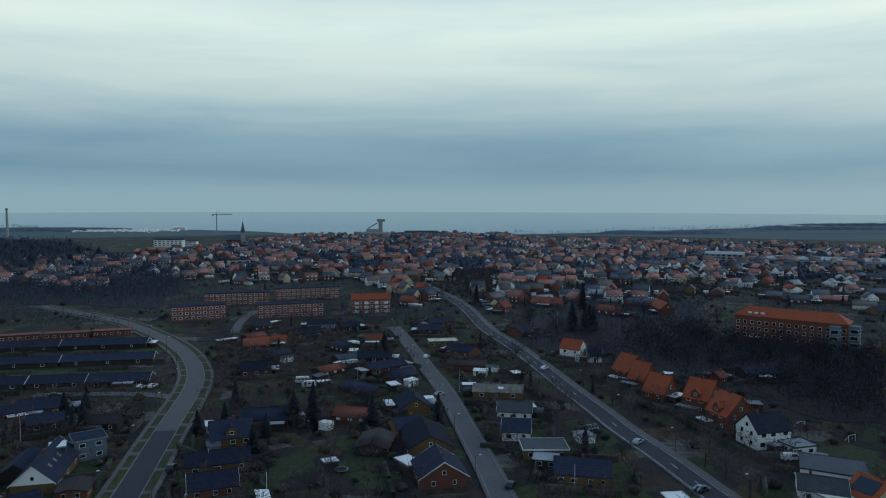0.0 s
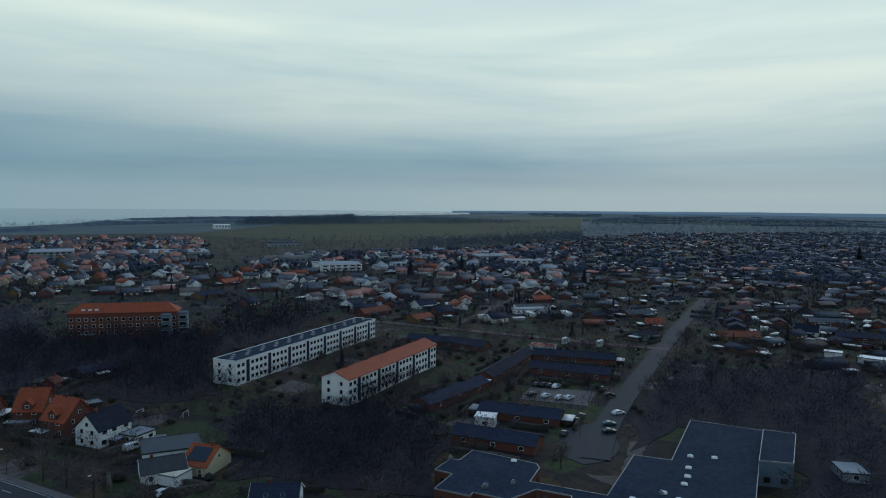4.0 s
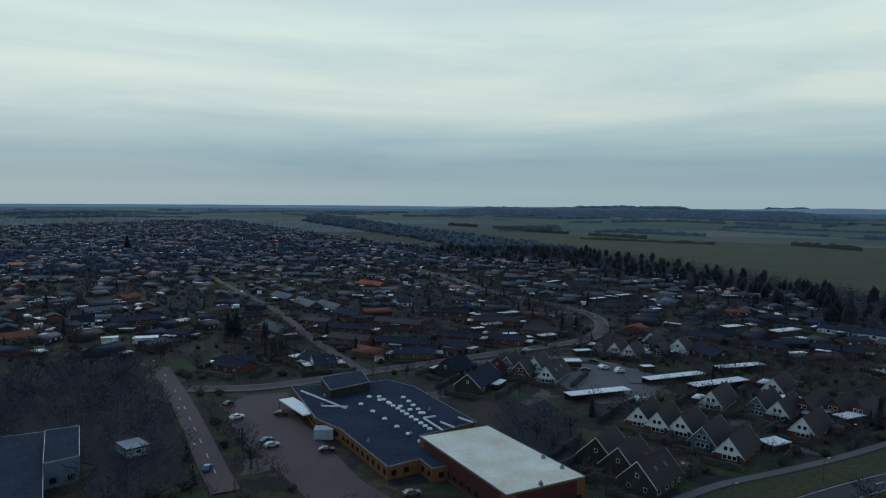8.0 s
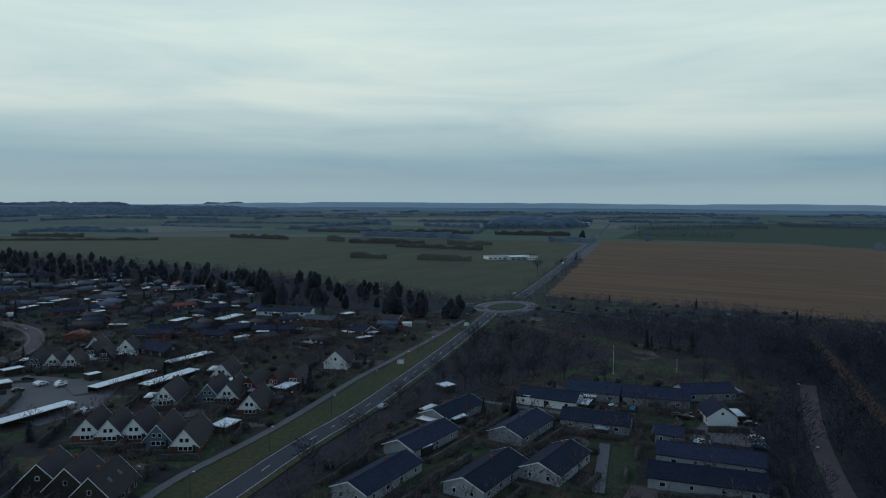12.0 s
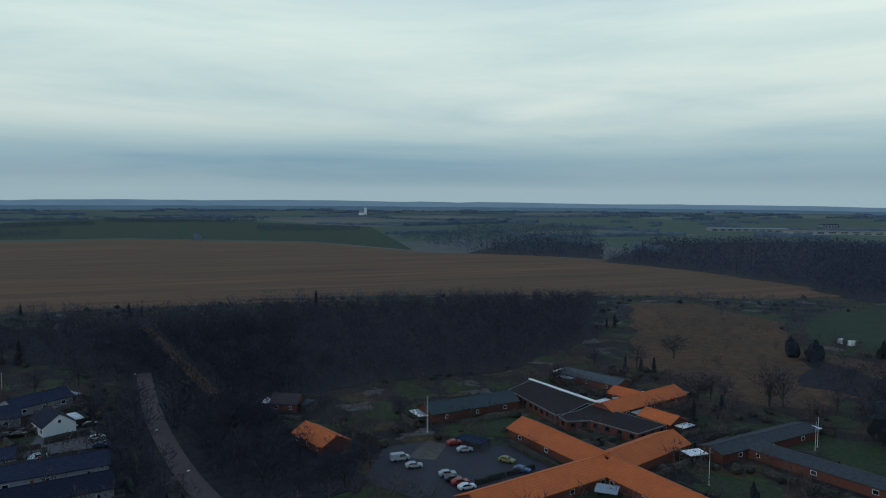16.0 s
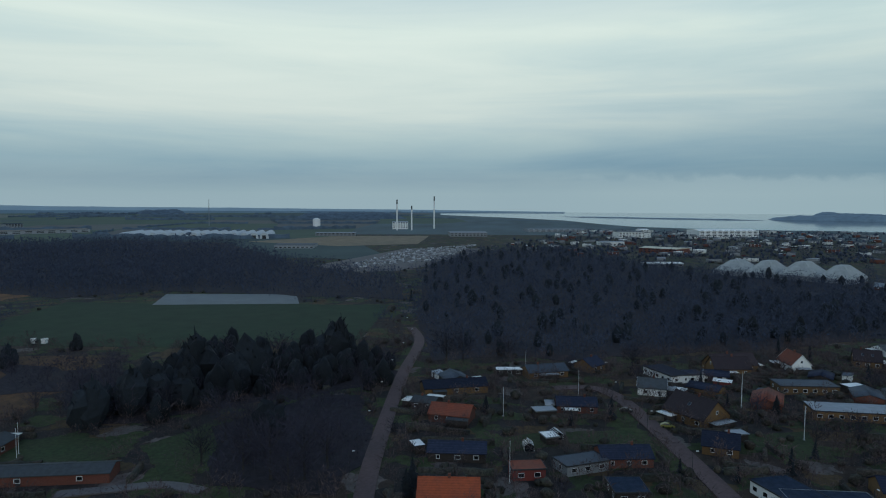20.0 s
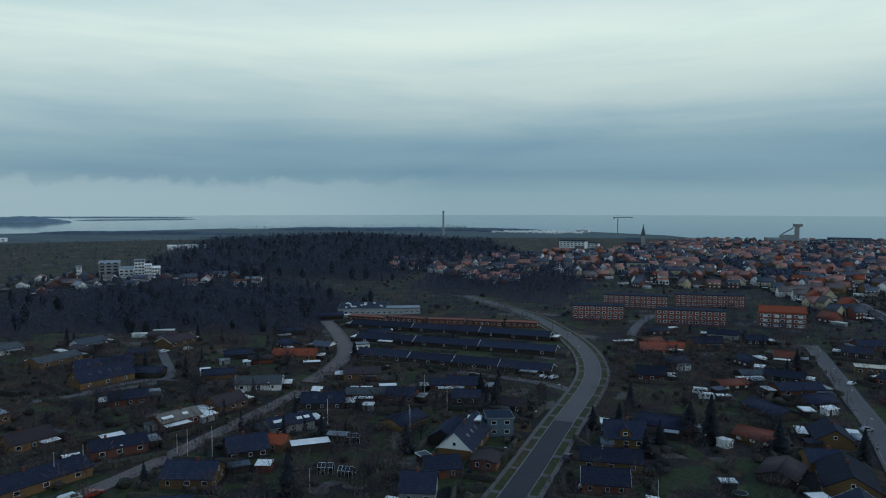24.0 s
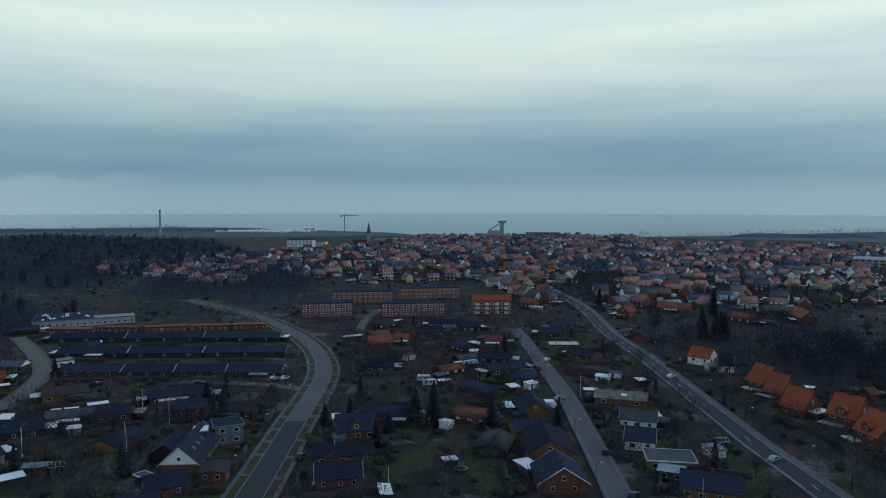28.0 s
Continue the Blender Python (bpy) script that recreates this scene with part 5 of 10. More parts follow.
house(96.2, 124.3, -47, 10.4, 12, 3, 30, "dark", "white", gable="white", sky=2)
house(70.8, 469.2, -21, 20.5, 9, 2.8, 35, "red", "red")
house(38.1, 441.6, 60, 10.7, 8, 4, 40, "red", "red")
house(108.0, 269.7, 32, 4.8, 5, 2.4, 35, "red", "redwood")
house(139.5, 442.1, -88, 21.8, 9, 4, 40, "orange", "red")
house(306.6, 262.2, -6, 13.9, 9, 2.6, 25, "orange", "yellow")
house(320.9, 332.6, 12, 15.7, 9, 2.6, 30, "dark", "white", gable="white")
house(349.2, 295.6, -10, 15.0, 9, 2.6, 30, "dark", "white", gable="white")
house(304.9, 298.2, -5, 21.3, 9, 2.6, 28, "red", "red")
house(282.2, 439.4, 15, 25.2, 9, 2.6, 28, "dark", "yellow")
house(337.2, 494.1, 12, 21.0, 9, 2.6, 28, "orange", "red")
house(93.5, 199.7, 16, 11.5, 9, 5, 42, "dark", "white")
house(90.6, 162.9, -23, 10.4, 10, 2.8, 22, "grey", "white", gable="white")
house(100.5, 158.6, -67, 7.5, 11, 2.8, 32, "orange", "cream", solar=True)
house(88.4, 233.5, -46, 8.6, 11, 4.8, 45, "orange", "red", dormer=True)
house(90.5, 215.8, -71, 9.2, 11, 4.8, 45, "orange", "red", dormer=True)
house(78.5, 247.7, -49, 8.3, 10, 2.8, 48, "orange", "red")
house(73.8, 272.6, -61, 8.4, 10, 4.6, 48, "orange", "red")
house(76.6, 263.7, -46, 6.7, 10, 3.6, 48, "orange", "red")
house(193.9, 150.6, 4, 38.0, 8, 2.6, 24, "dark", "red")
house(243.3, 159.9, 13, 51.2, 8, 2.6, 24, "dark", "red")
house(275.1, 145.4, -67, 35.3, 8.5, 2.6, 24, "dark", "red")
house(251.2, 134.5, -73, 32.5, 8.5, 2.6, 24, "dark", "red")
house(189.4, 118.8, -71, 26.4, 8.5, 2.6, 24, "dark", "red")
house(164.7, 111.3, -75, 25.0, 8.5, 2.6, 24, "dark", "red")
house(260.2, 218.1, -72, 18.6, 8.5, 2.6, 24, "dark", "red")
house(265.2, 197.8, -81, 21.4, 8.5, 2.6, 24, "dark", "red")
house(381.1, 152.2, -50, 9.8, 9, 2.6, 30, "orange", "yellow")
house(423.6, 251.2, -34, 13.1, 8, 2.6, 28, "orange", "red")
house(388.9, 236.9, -42, 22.7, 9, 3, 12, "grey", "white")
house(415.0, 80.2, -84, 11.6, 8, 2.6, 38, "dark", "white", gable="white")
house(374.7, 104.3, -57, 19.6, 9, 2.6, 25, "red", "yellow")
house(410.0, 174.1, -24, 19.9, 8, 2.6, 25, "grey", "red")
house(388.1, 189.6, -15, 16.0, 8, 2.6, 25, "dark", "red")
house(344.3, 142.8, -11, 11.0, 8, 2.6, 25, "dark", "blue")
house(484.3, 180.7, -26, 17.3, 8, 2.6, 25, "dark", "white", trim=True)
house(473.3, 132.1, -36, 20.1, 9, 2.6, 25, "brown", "red", hip=True)
house(455.6, 78.1, -62, 22.5, 9, 2.6, 20, "blue", "red")
house(414.5, 53.9, -72, 24.2, 9, 2.6, 22, "dark", "red")
house(508.7, 70.4, -28, 16.4, 8, 2.6, 25, "red", "red")
house(301.0, -0.1, -84, 13.7, 9, 2.6, 22, "dark", "red")
house(287.6, -34.1, -84, 9.2, 9, 2.6, 30, "dark", "yellow", gable="white")
house(440.6, 12.5, -48, 16.3, 9, 2.6, 22, "brown", "yellow")
house(414.3, -8.5, -90, 11.3, 9, 2.6, 22, "dark", "red")
house(367.9, 26.8, -117, 11.1, 8, 2.6, 22, "dark", "wood")
house(292.4, 1.5, -135, 15.6, 9, 2.6, 25, "dark", "red")
house(295.0, -32.9, -149, 15.4, 10, 2.6, 25, "dark", "yellow", trim=True)
house(370.1, -20.0, -161, 29.7, 10, 2.6, 25, "grey", "red")
house(351.6, -10.4, -134, 14.5, 8, 2.6, 25, "dark", "grey")
house(489.5, -31.5, -157, 25.1, 9, 2.6, 30, "blue", "red")
house(454.9, -43.5, -164, 29.2, 9, 2.6, 30, "blue", "red")
house(439.2, -56.9, -162, 28.3, 9, 2.6, 30, "blue", "red")
house(409.3, -63.9, -149, 20.6, 9, 2.6, 25, "dark", "red")
house(549.3, -103.9, -148, 26.6, 9, 2.6, 28, "orange", "red")
house(448.1, -104.9, -73, 10.8, 8, 2.8, 25, "dark", "white", trim=True)
house(365.9, -55.6, -120, 28.7, 9, 2.6, 22, "dark", "red")
house(336.8, -53.4, -130, 22.1, 9, 2.6, 22, "brown", "red")
house(321.9, -76.0, -119, 25.2, 9, 2.6, 22, "dark", "red")
house(374.5, -86.7, -133, 29.0, 9, 2.6, 22, "brown", "red")
house(298.8, -75.9, -103, 17.6, 9, 2.6, 22, "dark", "yellow")
house(329.6, -106.8, -124, 20.7, 9, 2.6, 22, "dark", "red")
house(309.0, -98.9, -142, 12.8, 9, 2.6, 22, "dark", "red")
house(317.1, -127.7, -128, 17.3, 9, 2.6, 22, "dark", "red")
house(334.9, -153.9, -130, 18.3, 9, 2.6, 22, "brown", "yellow")
house(402.5, -123.2, -118, 24.5, 9, 2.6, 22, "dark", "red")
house(367.9, -141.1, -111, 25.6, 9, 2.6, 22, "brown", "red")
house(389.4, -44.2, -142, 17.7, 9, 2.6, 22, "brown", "red")
house(435.3, -292.7, -125, 15.6, 9, 2.6, 20, "grey", "yellow")
house(430.2, -317.5, -125, 15.4, 9, 2.6, 20, "grey", "yellow")
house(403.9, -252.6, -102, 26.8, 9, 2.6, 20, "dark", "red")
house(307.5, -241.5, -132, 16.6, 9, 2.6, 20, "dark", "wood")
house(476.3, -287.4, -121, 21.2, 9, 2.6, 20, "brown", "yellow")
house(514.6, -266.1, -80, 22.7, 9, 2.6, 25, "dark", "yellow", gable="white")
house(160.2, -134.4, -57, 16.0, 7.8, 1.9, 49, "brown", "red", gable="white")
house(170.3, -133.0, -55, 15.6, 7.8, 1.9, 49, "brown", "blue", gable="blue", trim=True)
house(180.2, -132.5, -54, 14.6, 7.8, 1.9, 49, "brown", "red", gable="white")
house(185.8, -127.9, -51, 15.2, 7.8, 1.9, 49, "brown", "red", gable="white")
house(192.4, -125.3, -49, 15.5, 7.8, 1.9, 49, "brown", "red", gable="white")
house(169.6, -168.8, -61, 16.9, 7.8, 1.9, 49, "brown", "red", gable="white")
house(185.6, -173.9, -60, 16.3, 7.8, 1.9, 49, "brown", "red", gable="white")
house(192.6, -171.5, -58, 17.5, 7.8, 1.9, 49, "brown", "blue", gable="blue", trim=True)
house(202.1, -160.5, -55, 17.0, 7.8, 1.9, 49, "brown", "grey", gable="white")
house(210.9, -194.1, -58, 16.2, 7.8, 1.9, 49, "brown", "grey", gable="white")
house(187.2, -185.6, -63, 15.0, 7.6, 1.8, 48, "brown", "redwood")
house(182.9, -193.9, -64, 14.5, 7.6, 1.8, 48, "brown", "redwood")
house(178.2, -199.4, -65, 14.7, 7.6, 1.8, 48, "brown", "redwood")
house(183.0, -229.9, -67, 12.1, 10, 2.8, 42, "brown", "white", gable="white")
house(165.6, -95.6, -52, 12.5, 10, 2.8, 45, "brown", "wood", trim=True)
house(157.2, -97.7, -56, 12.5, 10, 2.8, 45, "brown", "wood", trim=True)
house(147.4, -98.0, -60, 13.8, 10, 2.8, 45, "brown", "wood", sky=2, trim=True)
house(268.2, -109.9, -39, 14.4, 7.8, 1.9, 49, "brown", "grey", gable="blue", trim=True)
house(257.9, -111.2, -39, 14.7, 8.2, 1.8, 50, "brown", "redwood", trim=True)
house(264.1, -120.4, -41, 13.9, 7.8, 1.9, 49, "brown", "grey", gable="white")
house(249.9, -120.5, -43, 19.8, 7.8, 1.9, 49, "brown", "grey", gable="white", sky=2)
house(268.6, -105.5, -37, 13.4, 8, 2.6, 42, "brown", "redwood")
house(265.3, -84.1, -53, 13.0, 10, 2.8, 40, "dark", "wood")
house(244.8, -87.2, -43, 20.7, 10, 2.8, 40, "dark", "wood", trim=True)
house(282.0, -168.3, -47, 12.8, 7.8, 1.9, 49, "brown", "grey", gable="white")
house(275.9, -172.2, -49, 12.7, 7.8, 1.9, 49, "brown", "grey", gable="white")
house(299.0, -197.8, -49, 11.0, 7.8, 1.9, 49, "brown", "wood", gable="white")
house(278.5, -199.3, -50, 11.8, 8, 2.8, 48, "brown", "white", gable="white")
house(290.6, -165.4, -48, 11.7, 7.6, 1.8, 48, "brown", "blue")
house(277.5, -187.7, -47, 13.7, 7.6, 1.8, 48, "brown", "wood")
house(265.7, -205.9, -179, 16.7, 10, 2.6, 28, "dark", "wood")
house(287.0, -188.3, -49, 14.2, 7.6, 1.8, 48, "brown", "wood")
house(108.8, -195.0, -95, 21.7, 10, 2.7, 22, "dark", "grey", trim=True)
house(102.9, -166.8, -93, 23.0, 10, 2.7, 22, "dark", "grey", trim=True)
house(97.6, -137.8, -90, 24.2, 10, 2.7, 22, "dark", "grey", trim=True)
house(82.7, -190.9, -93, 21.5, 11, 2.7, 22, "dark", "grey", trim=True)
house(63.5, -169.2, -93, 20.2, 11, 2.7, 22, "dark", "grey", trim=True)
house(75.4, -153.0, -92, 23.6, 11, 2.7, 22, "dark", "grey", trim=True)
house(300.8, -229.5, -147, 18.9, 9, 2.6, 20, "dark", "red")
house(293.4, -317.0, -156, 33.5, 9, 2.6, 18, "dark", "white", trim=True)
house(258.0, -270.0, -146, 21.6, 9, 2.6, 20, "dark", "wood")
house(256.6, -306.1, -169, 18.6, 9, 2.6, 20, "grey", "red")
house(216.5, -290.6, 177, 11.4, 9, 2.6, 25, "dark", "red", trim=True)
house(223.1, -327.3, -174, 12.7, 9, 2.6, 25, "brown", "yellow", trim=True)
house(271.9, -244.0, -159, 13.2, 9, 2.6, 20, "dark", "wood")
house(76.1, -240.9, -171, 18.5, 11, 3, 24, "dark", "grey")
house(55.4, -244.4, -166, 21.9, 11, 3, 24, "dark", "grey")
house(86.9, -224.7, -175, 20.8, 10, 2.8, 24, "dark", "white")
house(65.1, -208.5, -171, 20.7, 10, 2.8, 24, "dark", "grey")
house(42.8, -208.0, -172, 7.7, 8, 2.6, 22, "dark", "grey")
house(29.3, -193.5, -171, 26.7, 10, 2.8, 22, "dark", "grey")
house(27.5, -177.4, -169, 27.1, 11, 2.8, 22, "dark", "grey")
house(33.6, -234.1, 115, 11.0, 9, 3, 35, "dark", "white")
house(42.1, -260.9, -143, 19.0, 10, 2.8, 24, "dark", "grey")
house(15.5, -159.8, -159, 10.9, 10, 2.8, 24, "dark", "grey")
house(28.4, -150.9, -171, 7.3, 9, 2.8, 24, "dark", "grey")
house(-100.5, -164.9, 100, 35.2, 11, 2.6, 24, "vivid", "red", chim=False)
house(-117.3, -152.3, 18, 30.4, 11, 2.6, 24, "vivid", "red", chim=False)
house(-80.9, -142.1, 13, 41.4, 11, 2.6, 24, "vivid", "red", chim=False)
house(-106.7, -124.1, 99, 42.3, 11, 2.6, 24, "vivid", "red", chim=False)
house(-147.1, -191.9, -165, 38.0, 10, 2.6, 24, "vivid", "red", chim=False)
house(-148.0, -198.3, 109, 13.1, 8, 2.6, 24, "vivid", "red", chim=False)
house(-141.6, -173.6, 105, 11.8, 8, 2.6, 24, "vivid", "red", chim=False)
house(-90.9, -207.5, -173, 32.7, 10, 2.8, 24, "green", "red", chim=False)
house(-39.0, -193.6, 110, 16.0, 9, 2.6, 26, "vivid", "red", chim=False)
house(-149.6, -223.5, 112, 26.6, 9, 2.6, 18, "grey", "red", chim=False)
house(-155.7, -148.5, -172, 41.7, 8, 2.6, 16, "grey", "red", chim=False)
house(-154.3, -127.3, 105, 43.2, 8, 2.6, 16, "grey", "red", chim=False)
house(-35.7, -232.6, 152, 9.0, 9, 2.6, 25, "brown", "red", chim=False)
house(-253.2, -31.5, 111, 23.7, 9, 2.6, 24, "dark", "yellow")
house(-220.0, -27.9, 82, 13.2, 9, 2.6, 28, "red", "red")
house(-157.3, -20.6, 96, 13.9, 11, 2.8, 30, "orange", "red")
house(-282.2, 1.8, 113, 16.7, 9, 2.6, 24, "blue", "yellow")
house(-295.1, 20.5, 142, 9.4, 9, 2.6, 30, "dark", "yellow")
house(-236.3, 12.2, 93, 13.2, 9, 2.6, 22, "dark", "red")
house(-262.3, 41.1, 80, 10.0, 9, 2.8, 30, "grey", "white", gable="white")
house(-230.9, 50.0, 37, 16.4, 12, 3, 40, "brown", "yellow", sky=1)
house(-202.9, 51.0, 75, 9.6, 10, 2.6, 28, "dark", "yellow")
house(-189.9, 22.6, 101, 13.6, 9, 2.6, 24, "dark", "red")
house(-232.1, -38.4, 79, 8.2, 8, 2.5, 15, "grey", "wood")
house(-187.2, -22.2, 94, 15.6, 9, 2.6, 20, "dark", "wood")
house(-303.8, 78.9, 109, 19.6, 10, 3, 38, "brown", "yellow")
house(-309.8, 106.3, 7, 13.3, 8, 3.2, 45, "red", "white", gable="white")
house(-321.0, 139.7, 73, 10.5, 10, 3, 38, "brown", "yellow", sky=2)
house(-176.0, 91.4, 87, 22.4, 9, 2.6, 26, "dark", "yellow")
house(-258.3, 159.7, 85, 21.8, 10, 2.8, 38, "dark", "yellow", sky=4)
house(-208.1, 105.1, 86, 12.0, 9, 2.6, 25, "brown", "yellow")
house(-306.6, 167.6, 98, 20.8, 10, 2.6, 20, "grey", "yellow")
house(-328.7, 197.0, 91, 14.5, 9, 2.6, 25, "blue", "white")
house(-347.9, 164.5, 102, 18.7, 10, 2.6, 20, "grey", "white")
house(-297.1, 223.7, 98, 16.9, 10, 2.6, 25, "brown", "yellow", trim=True)
house(-298.1, 77.0, 97, 14.8, 10, 3, 38, "brown", "yellow")
flat_house(-260.6, 332.1, 10, 24.0, 7, 3, "red", "red")
flat_house(-238.7, 341.2, 10, 24.3, 7, 3, "red", "red")
flat_house(-214.7, 348.1, 24, 21.6, 7, 3, "red", "red")
flat_house(-192.6, 355.7, 15, 21.2, 7, 3, "red", "red")
flat_house(-172.9, 362.9, 16, 18.3, 7, 3, "red", "red")
flat_house(99.7, 192.2, 15, 7.4, 6, 2.8, "pale", "white")
flat_house(100.1, 175.0, -26, 14.9, 12, 3.2, "blue", "white")
flat_house(90.8, 156.8, 19, 6.0, 5, 2.6, "cream", "white", windows=False)
flat_house(54.0, 156.1, 7, 4.7, 6, 2.6, "white", "wood", windows=False)
flat_house(102.2, 184.6, -32, 2.5, 3, 2.2, "pale", "redwood", windows=False)
flat_house(-183.0, 11.0, 119, 12.4, 7, 2.8, "blue", "grey")
flat_house(-176.0, -3.0, 104, 8.4, 6, 3, "red", "redwood")
flat_house(-166.9, 21.0, 99, 7.9, 9, 3, "felt", "wood")
flat_house(-282.0, -12.5, 99, 10.3, 5, 2.4, "white", "wood")
flat_house(-169.7, 58.2, 23, 14.1, 10, 3.2, "felt", "white")
flat_house(-166.0, 65.8, 93, 19.0, 7, 3.2, "felt", "white")
flat_house(-136.8, 91.6, 42, 22.2, 12, 3, "felt", "wood")
flat_house(-273.0, 97.6, 94, 20.7, 10, 3.2, "blue", "yellow")
flat_house(-241.8, 101.5, 88, 26.3, 11, 3.2, "pale", "yellow")
flat_house(-285.9, 50.2, 27, 18.3, 9, 3.2, "dark", "white")
flat_house(-282.9, 56.2, 104, 13.4, 8, 3.2, "dark", "white")
flat_house(-147.7, 85.9, 39, 8.0, 6, 2.6, "white", "wood")
flat_house(-97.5, 188.7, 35, 8.0, 8, 5.6, "felt", "blue")
flat_house(-286.4, 360.6, 35, 31.3, 30, 4, "felt", "grey", lights=16)
flat_house(-260.5, 368.7, 39, 21.4, 12, 4, "pale", "grey")
flat_house(-211.7, 264.7, 50, 6.7, 6, 3, "pale", "white")
flat_house(0.1, 338.2, 8, 14.1, 8, 2.8, "cream", "yellow")
flat_house(28.2, 190.4, 1, 12.3, 9, 3, "grey", "yellow")
flat_house(27.6, 182.2, -13, 6.5, 6, 2.5, "pale", "wood")
flat_house(378.0, 231.8, -38, 22.2, 9, 3.2, "pale", "white")
flat_house(284.8, 167.0, -70, 11.2, 6, 3, "orange", "white")
flat_house(176.6, 123.6, -65, 6.0, 5, 3.4, "white", "white")
flat_house(203.5, 27.7, -61, 6.0, 8, 2.6, "pale", "grey")
carport(220.3, -123.7, -86, 25.0, 5, 2.6, )
carport(233.4, -164.4, -83, 28.0, 5, 2.6, )
carport(221.0, -175.3, -82, 26.4, 5.5, 2.6, )
carport(241.8, -201.8, -88, 23.5, 5, 2.6, )
flat_house(-155.2, 209.6, 41, 6.2, 4, 2.3, "white", "wood", windows=False)
flat_house(-18.3, 257.5, 27, 3.5, 5, 2.4, "white", "wood", windows=False)
flat_house(-8.9, 179.1, 35, 4.3, 7, 2.5, "white", "wood", windows=False)
flat_house(-101.0, 179.7, 27, 3.7, 5, 6.3, "white", "wood", windows=False)
flat_house(-188.5, 119.3, 72, 6.3, 5, 2.6, "white", "wood", windows=False)
flat_house(-136.0, 146.2, -129, 10.7, 5, 2.6, "white", "wood", windows=False)
flat_house(-29.6, 180.2, 27, 3.6, 3, 2.2, "white", "wood", windows=False)
flat_house(-102.9, 155.3, 65, 2.7, 4, 2.4, "blue", "wood", windows=False)
flat_house(-45.1, 261.9, 27, 4.6, 3, 2.2, "white", "wood", windows=False)
flat_house(-206.8, 224.0, 44, 6.9, 4, 2.4, "white", "wood", windows=False)
flat_house(10.0, 257.1, 2, 5.0, 4, 2.4, "white", "wood", windows=False)
flat_house(27.9, 253.9, -5, 3.3, 4, 2.4, "white", "wood", windows=False)
flat_house(29.7, 275.2, 19, 4.2, 5, 2.4, "white", "wood", windows=False)
flat_house(28.9, 229.2, 7, 3.8, 5, 2.4, "white", "wood", windows=False)
flat_house(41.6, 201.1, 19, 4.4, 5, 2.4, "pale", "white", windows=False)
flat_house(105.7, 233.1, -8, 4.3, 5, 2.4, "pale", "wood", windows=False)
flat_house(89.6, 274.5, -29, 3.7, 4, 2.4, "white", "wood", windows=False)
flat_house(302.3, -24.7, -57, 6.0, 6, 2.5, "white", "wood", windows=False)
flat_house(330.5, -68.9, -86, 9.1, 4, 2.5, "white", "wood", windows=False)
flat_house(318.6, -134.9, -84, 12.7, 4, 2.5, "white", "wood", windows=False)
flat_house(322.2, -150.8, -75, 9.3, 4, 2.5, "white", "wood", windows=False)
flat_house(348.6, -123.0, -76, 7.2, 4, 2.5, "white", "wood", windows=False)
flat_house(392.7, -156.7, -73, 17.4, 4, 2.5, "white", "wood", windows=False)
flat_house(407.0, -261.9, -71, 14.7, 5, 2.5, "white", "wood", windows=False)
flat_house(438.2, -243.4, -68, 15.3, 5, 2.5, "white", "wood", windows=False)
flat_house(451.6, -272.9, -72, 12.3, 5, 2.5, "white", "wood", windows=False)
flat_house(458.5, 9.0, -56, 6.5, 5, 2.5, "white", "wood", windows=False)
flat_house(961.3, 58.9, -53, 14.9, 8, 3, "white", "white", windows=False)
flat_house(386.2, -256.2, -87, 8.6, 5, 2.5, "white", "wood", windows=False)
flat_house(359.0, -134.9, -75, 11.4, 4, 2.5, "pale", "wood", windows=False)
flat_house(321.9, -262.9, -80, 13.2, 6, 2.5, "white", "wood", windows=False)
flat_house(305.2, -283.4, -78, 19.0, 6, 2.5, "white", "wood", windows=False)
flat_house(266.9, -136.9, -104, 7.3, 5, 2.5, "white", "wood", windows=False)
flat_house(250.5, -163.1, -93, 5.1, 4, 2.4, "white", "wood", windows=False)
flat_house(160.9, -147.3, -81, 6.9, 5, 2.4, "white", "wood", windows=False)
flat_house(197.0, -185.0, -93, 7.5, 4, 2.6, "white", "wood", windows=False)
flat_house(174.3, -188.5, -82, 9.3, 5, 2.6, "white", "wood", windows=False)
flat_house(360.4, 42.4, -89, 11.2, 7, 2.6, "white", "white", windows=False)
flat_house(363.1, 58.7, -81, 7.3, 5, 2.6, "white", "white", windows=False)
flat_house(99.8, -161.3, -102, 4.4, 5, 2.4, "white", "wood", windows=False)
flat_house(104.8, -189.3, -102, 5.6, 5, 2.4, "white", "wood", windows=False)
flat_house(125.7, -220.1, -111, 5.1, 5, 2.4, "white", "wood", windows=False)
flat_house(93.3, -224.2, -102, 10.7, 5, 3.2, "white", "white")
flat_house(204.8, -276.6, -107, 8.6, 4, 2.4, "white", "wood", windows=False)
flat_house(256.6, -330.6, -97, 6.7, 4, 2.4, "white", "wood", windows=False)
flat_house(390.5, -138.0, -99, 5.2, 4, 2.4, "white", "wood", windows=False)
flat_house(329.7, -133.6, -85, 7.8, 4, 2.4, "white", "wood", windows=False)
flat_house(285.2, -151.5, -91, 7.7, 4, 2.4, "white", "wood", windows=False)
flat_house(541.7, -258.5, -58, 19.2, 4, 2.4, "white", "wood", windows=False)
flat_house(-189.6, -33.9, 118, 2.8, 5, 2.4, "white", "wood", windows=False)
flat_house(-202.5, 3.0, 113, 3.9, 5, 2.4, "white", "wood", windows=False)
flat_house(-239.3, 55.4, 114, 4.8, 5, 3.5, "white", "wood", windows=False)
flat_house(-275.5, 115.7, 111, 7.5, 5, 2.5, "white", "wood", windows=False)
flat_house(-228.3, 1.5, 109, 6.8, 5, 2.4, "pale", "wood", windows=False)
